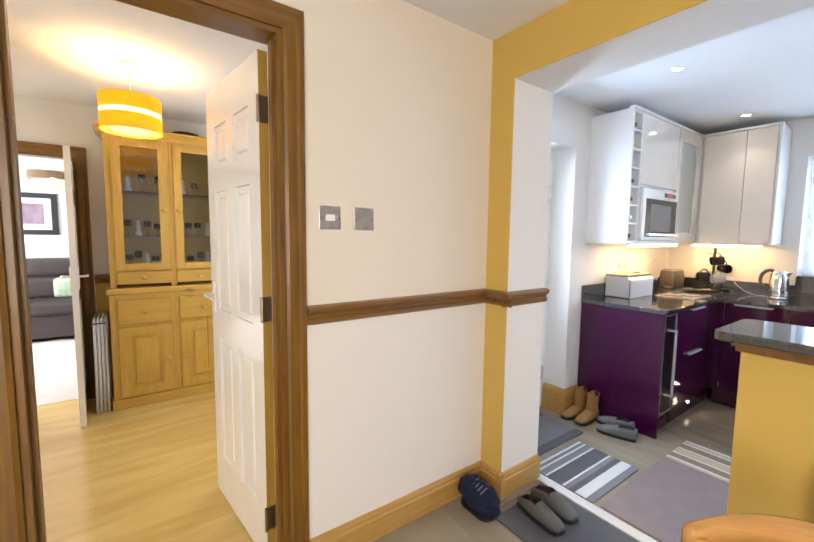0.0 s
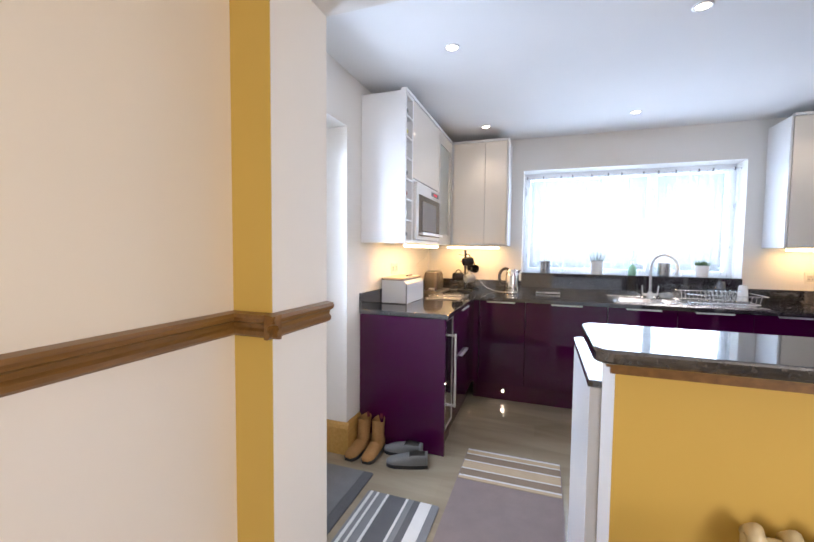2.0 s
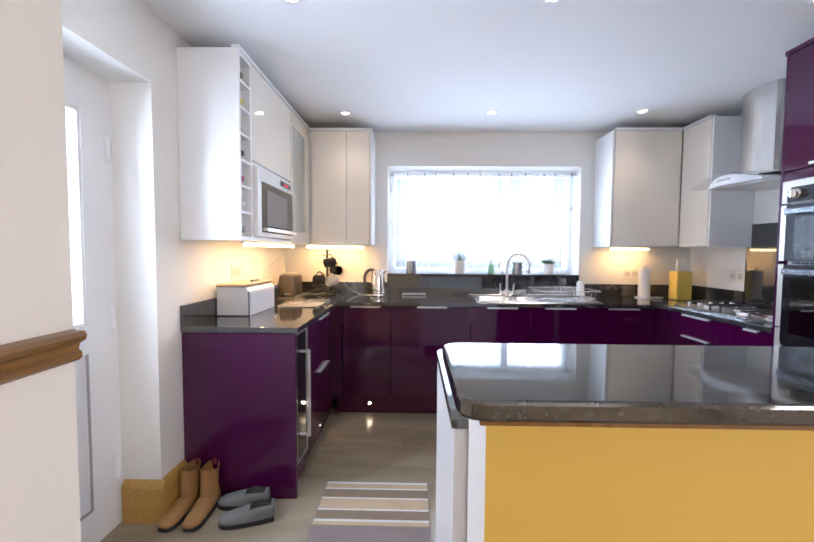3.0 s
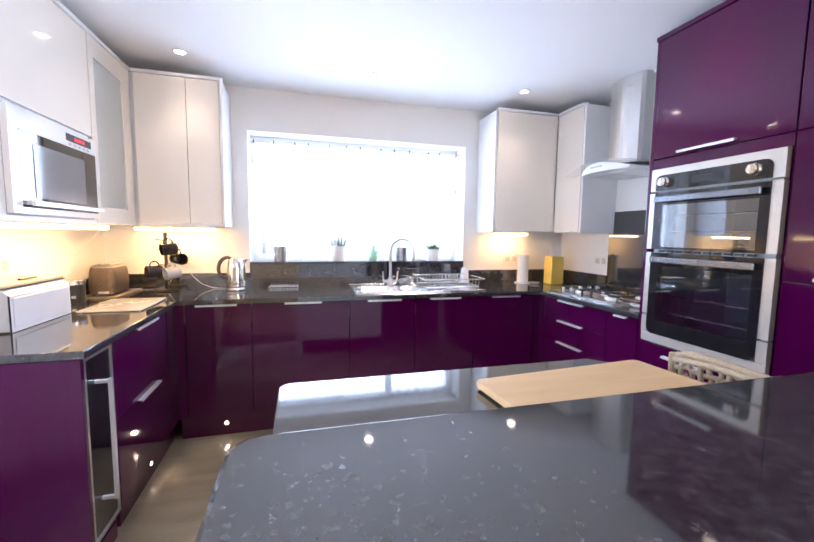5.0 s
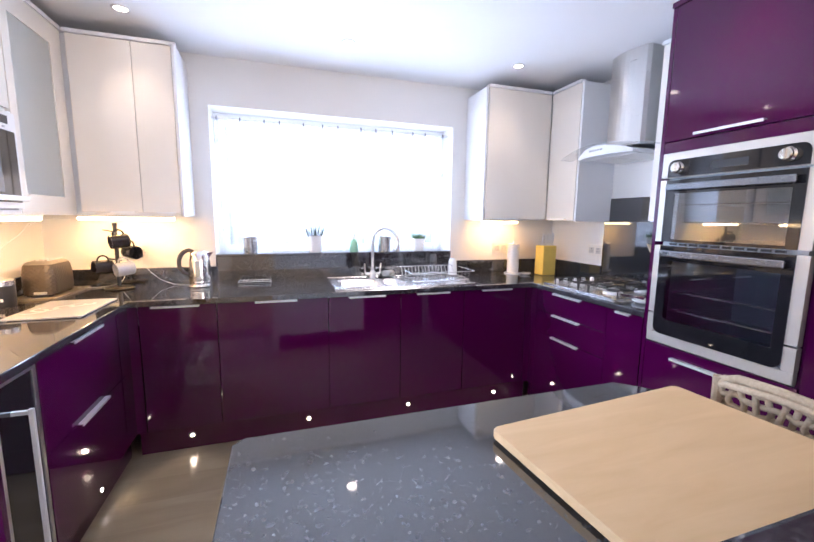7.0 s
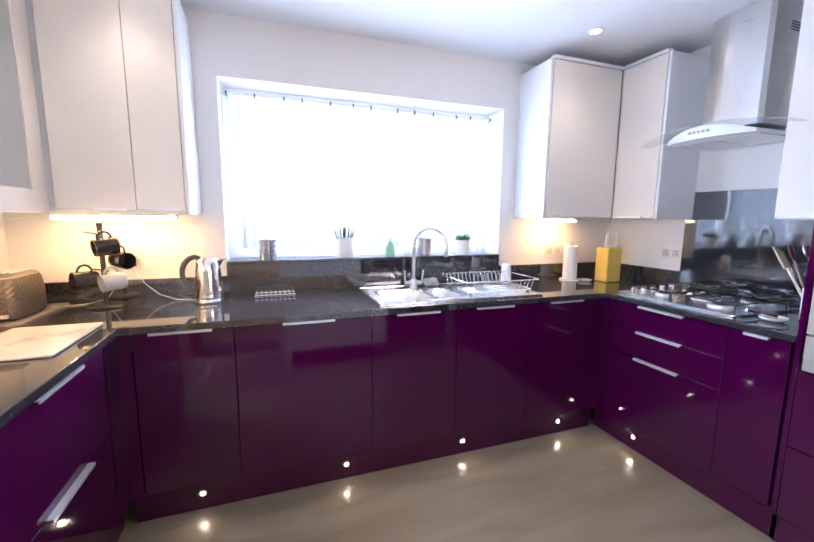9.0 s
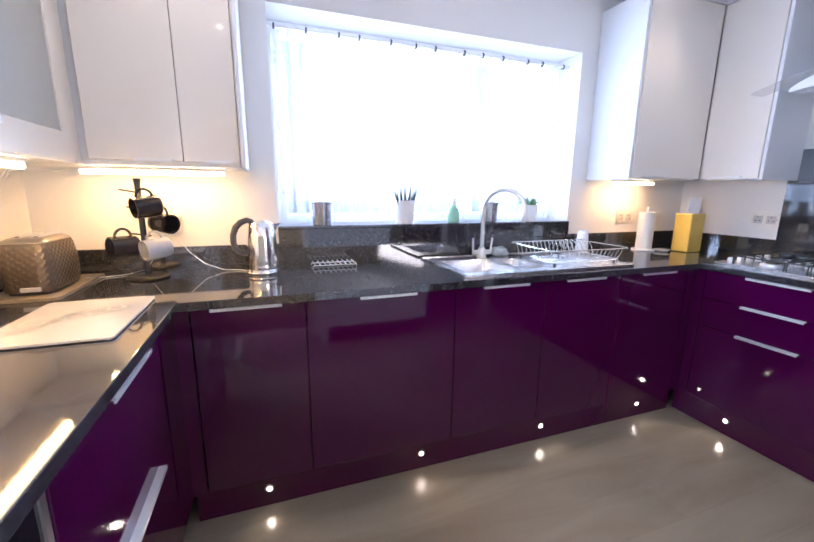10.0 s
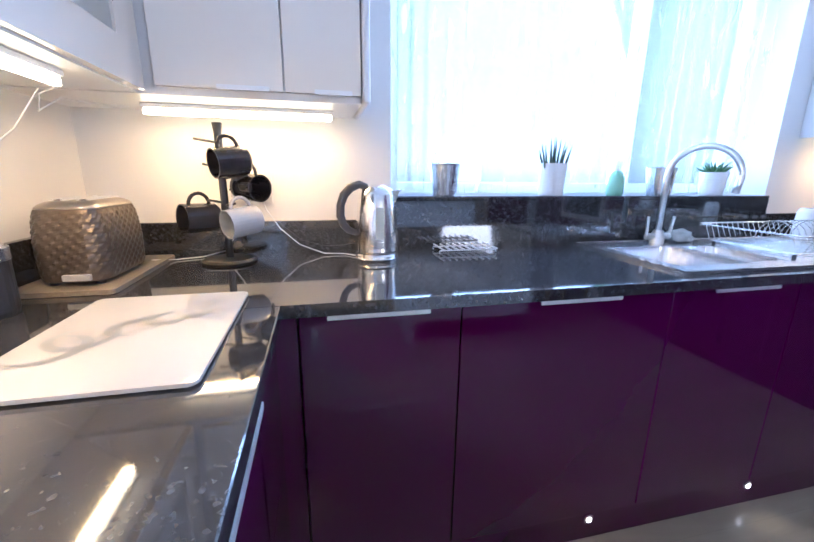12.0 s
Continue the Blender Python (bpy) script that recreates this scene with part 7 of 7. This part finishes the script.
        d = part("glazed_door", boxes((a, a + st, uf - 0.018, uf, 1.10, 2.103), (b - st, b, uf - 0.018, uf, 1.10, 2.103), (a + st, b - st, uf - 0.018, uf, 1.10, 1.15), (a + st, b - st, uf - 0.018, uf, 2.055, 2.103)), P, t)
        part("pane", box(a + st, b - st, uf - 0.008, uf - 0.005, 1.15, 2.055), M["pane"], d)
        knob(b - 0.03 if a < xm - 0.1 else a + 0.03, 1.58, d, uf - 0.018)
    for z in (1.36, 1.71):
        part("shelf", box(u0 + 0.021, u1 - 0.021, uf + 0.02, yb - 0.011, z, z + 0.008), M["pane"], t, "clear glass shelf")
    return x0, x1, uf


DX = pine_dresser()
random.seed(11)
M["crystal"] = glass("crystal", (0.92, 0.94, 0.95), 0.05)
for k, (z, xs) in enumerate(((1.1005, (1.44, 1.50, 1.56, 1.62, 1.68, 1.81, 1.88, 1.95, 2.02)), (1.3685, (1.44, 1.51, 1.57, 1.64, 1.81, 1.87, 1.94, 2.02)), (1.7185, (1.45, 1.55, 1.66, 1.83, 1.92)))):
    for i, x in enumerate(xs):
        h = 0.09 + 0.06 * random.random()
        y = 5.89 + 0.07 * random.random()
        if (i + k) % 3 == 2:
            t = thing("figurine", "small white china ornament in the glazed dresser", "ornament", (x, y, z))
            part("body", lathe(x, y, [(0.022, z), (0.028, z + 0.015), (0.016, z + 0.05), (0.022, z + 0.08), (0.01, z + 0.10), (0.016, z + 0.115), (0.004, z + 0.13)], 18), M["white"], t, smooth=True)
        else:
            t = thing("drinking_glass", "clear stemmed glass standing in the pine dresser", "glass", (x, y, z), "glasses in the dresser")
            part("bowl", lathe(x, y, [(0.026, z), (0.024, z + 0.004), (0.005, z + 0.008), (0.005, z + h * 0.4), (0.026, z + h * 0.6), (0.028, z + h), (0.026, z + h), (0.022, z + h * 0.62)], 18, cap_top=True), M["crystal"], t, smooth=True)
t = thing("bowl", "dark shallow bowl on top of the pine dresser", "bowl", (1.87, 5.92, 2.195))
part("dish", lathe(1.87, 5.92, [(0.04, 2.1955), (0.09, 2.225), (0.10, 2.235), (0.09, 2.23), (0.03, 2.205)], 28), M["iron"], t, smooth=True)


def drum_pendant(x, y, r, z0, z1, name, label, shade, power, color, two=False):
    t = thing(name, label, "ceiling light", (x, y, CEIL))
    part("ceiling_rose", lathe(x, y, [(0.05, CEIL - 0.002), (0.048, CEIL - 0.018), (0.02, CEIL - 0.025)], 28), M["upvc"], t, smooth=True)
    part("flex", tube([(x, y, CEIL - 0.02), (x, y, z1 - 0.05)], 0.003, 8), M["upvc"], t)
    parts = [(z0, z1)] if not two else [(z0 + (z1 - z0) * 0.45, z1)]
    zm = (z0 + z1) / 2
    if two:
        part("shade", lathe(x, y, [(r, zm), (r, z1), (r - 0.002, z1), (r - 0.002, zm)], 48, False, False), shade[0], t)
        part("lower_shade", lathe(x, y, [(r * 0.82, z0), (r * 0.82, zm), (r * 0.81, zm), (r * 0.81, z0)], 48, False, False), shade[1], t)
    else:
        part("shade", lathe(x, y, [(r, z0), (r, zm - 0.012), (r - 0.002, zm - 0.012), (r - 0.002, z0)], 48, False, False), shade[0], t)
        part("shade", lathe(x, y, [(r, zm + 0.012), (r, z1), (r - 0.002, z1), (r - 0.002, zm + 0.012)], 48, False, False), shade[0], t)
        part("shade_band", lathe(x, y, [(r - 0.004, zm - 0.014), (r - 0.004, zm + 0.014)], 48, False, False), shade[1], t)
    part("diffuser", lathe(x, y, [(r * 0.8, z0 + 0.008), (r * 0.8, z0 + 0.011)], 40), shade[1], t)
    part("lamp_bulb", lathe(x, y, [(0.012, z1 - 0.05), (0.03, z1 - 0.08), (0.03, z1 - 0.11), (0.01, z1 - 0.13)], 16), M["bulb"], t, smooth=True)
    lamp("pendant_glow", "POINT", power, color, Matrix.Translation((x, y, zm + 0.0)), radius=0.05)
    return t


def shade_mat(name, color, strength=0.0):
    m, n, l, b = new_mat(name)
    tr, mix, df = n.new("ShaderNodeBsdfTranslucent"), n.new("ShaderNodeMixShader"), n.new("ShaderNodeBsdfDiffuse")
    tr.inputs[0].default_value = df.inputs[0].default_value = (*color, 1)
    mix.inputs[0].default_value = 0.45
    l.new(tr.outputs[0], mix.inputs[1]), l.new(df.outputs[0], mix.inputs[2])
    l.new(mix.outputs[0], n["Material Output"].inputs[0])
    return m


M["shade_yellow"] = shade_mat("mustard_yellow_shade", (0.85, 0.55, 0.05))
M["shade_white"] = shade_mat("white_shade_lining", (0.9, 0.85, 0.75))
M["shade_brown"] = shade_mat("taupe_shade", (0.35, 0.28, 0.2))
drum_pendant(1.486, 4.98, 0.157, 1.995, 2.195, "pendant_lamp", "lit mustard yellow drum pendant with a pale middle band", (M["shade_yellow"], M["shade_white"]), 33, (1.0, 0.62, 0.20))
drum_pendant(0.80, 7.7, 0.20, 1.86, 2.03, "pendant_lamp", "two-tier taupe and cream pendant shade in the living room", (M["shade_brown"], M["shade_white"]), 8, (1.0, 0.85, 0.6), True)

t = thing("folded_airer", "folded chrome clothes airer leaning beside the pine dresser", "clothes airer", (1.23, 5.76, 0.003))
for i in range(4):
    ax = 1.195 + 0.023 * i
    part("rail_frame", tube([(ax, 5.76, 0.004), (ax + 0.004, 5.80, 0.725), (ax + 0.006, 6.09, 0.725), (ax + 0.002, 6.05, 0.004)], 0.0095, 10), M["hood_silver"], t, smooth=True)
for z in (0.06, 0.70):
    part("cross_bar", tube([(1.19, 5.765, z), (1.27, 5.765, z)], 0.005, 8), M["black"], t)
t = thing("sofa", "dark brown leather recliner sofa in the living room", "sofa", (0.3, 9.0, 0.006))
M["leather"] = plain("dark_brown_leather", (0.045, 0.034, 0.032), 0.4, vary=0.15, scale=10, bumps=0.4, fine=90)
part("base", box(-0.75, 1.15, 8.58, 9.45, 0.05, 0.36, 0.03, 3), M["leather"], t)
for s in (0, 1):
    xx = -0.53 + 0.73 * s
    part("seat_cushion", box(xx, xx + 0.71, 8.52, 9.15, 0.34, 0.52, 0.06, 4), M["leather"], t)
    part("back_cushion", box(xx, xx + 0.71, 8.98, 9.30, 0.50, 0.80, 0.07, 4), M["leather"], t)
    part("headrest", box(xx, xx + 0.71, 9.02, 9.34, 0.78, 1.04, 0.08, 4), M["leather"], t)
for x in (-0.75, 0.95):
    part("arm", box(x, x + 0.2, 8.55, 9.4, 0.3, 0.66, 0.06, 4), M["leather"], t)
for x in (-0.65, 1.05):
    for y in (8.65, 9.35):
        part("foot", box(x - 0.02, x + 0.02, y - 0.02, y + 0.02, 0.006, 0.052), M["black"], t)
bm = box(0.60, 0.90, 8.86, 8.975, 0.525, 0.79, 0.05, 4)
solo("cushion", bm, woven("green_leaf_print", (0.25, 0.38, 0.22), (0.62, 0.68, 0.55), 14), "small green and white cushion on the dark sofa", "cushion", smooth=True)
t = thing("picture", "framed purple and grey print with a cream mount", "picture", (0.3, 9.59, 1.33))
fx0, fx1, fz0, fz1, fy = -0.40, 0.62, 1.355, 1.94, 9.598
part("picture_frame", boxes((fx0, fx0 + 0.07, fy - 0.03, fy, fz0, fz1), (fx1 - 0.07, fx1, fy - 0.03, fy, fz0, fz1), (fx0 + 0.07, fx1 - 0.07, fy - 0.03, fy, fz0, fz0 + 0.07), (fx0 + 0.07, fx1 - 0.07, fy - 0.03, fy, fz1 - 0.07, fz1)), M["black"], t)
part("mount", box(fx0 + 0.07, fx1 - 0.07, fy - 0.012, fy - 0.002, fz0 + 0.07, fz1 - 0.07), M["paper"], t)
part("print", box(fx0 + 0.15, fx1 - 0.15, fy - 0.016, fy - 0.012, fz0 + 0.15, fz1 - 0.15), woven("purple_grey_print", (0.16, 0.08, 0.15), (0.45, 0.36, 0.40), 3), t)
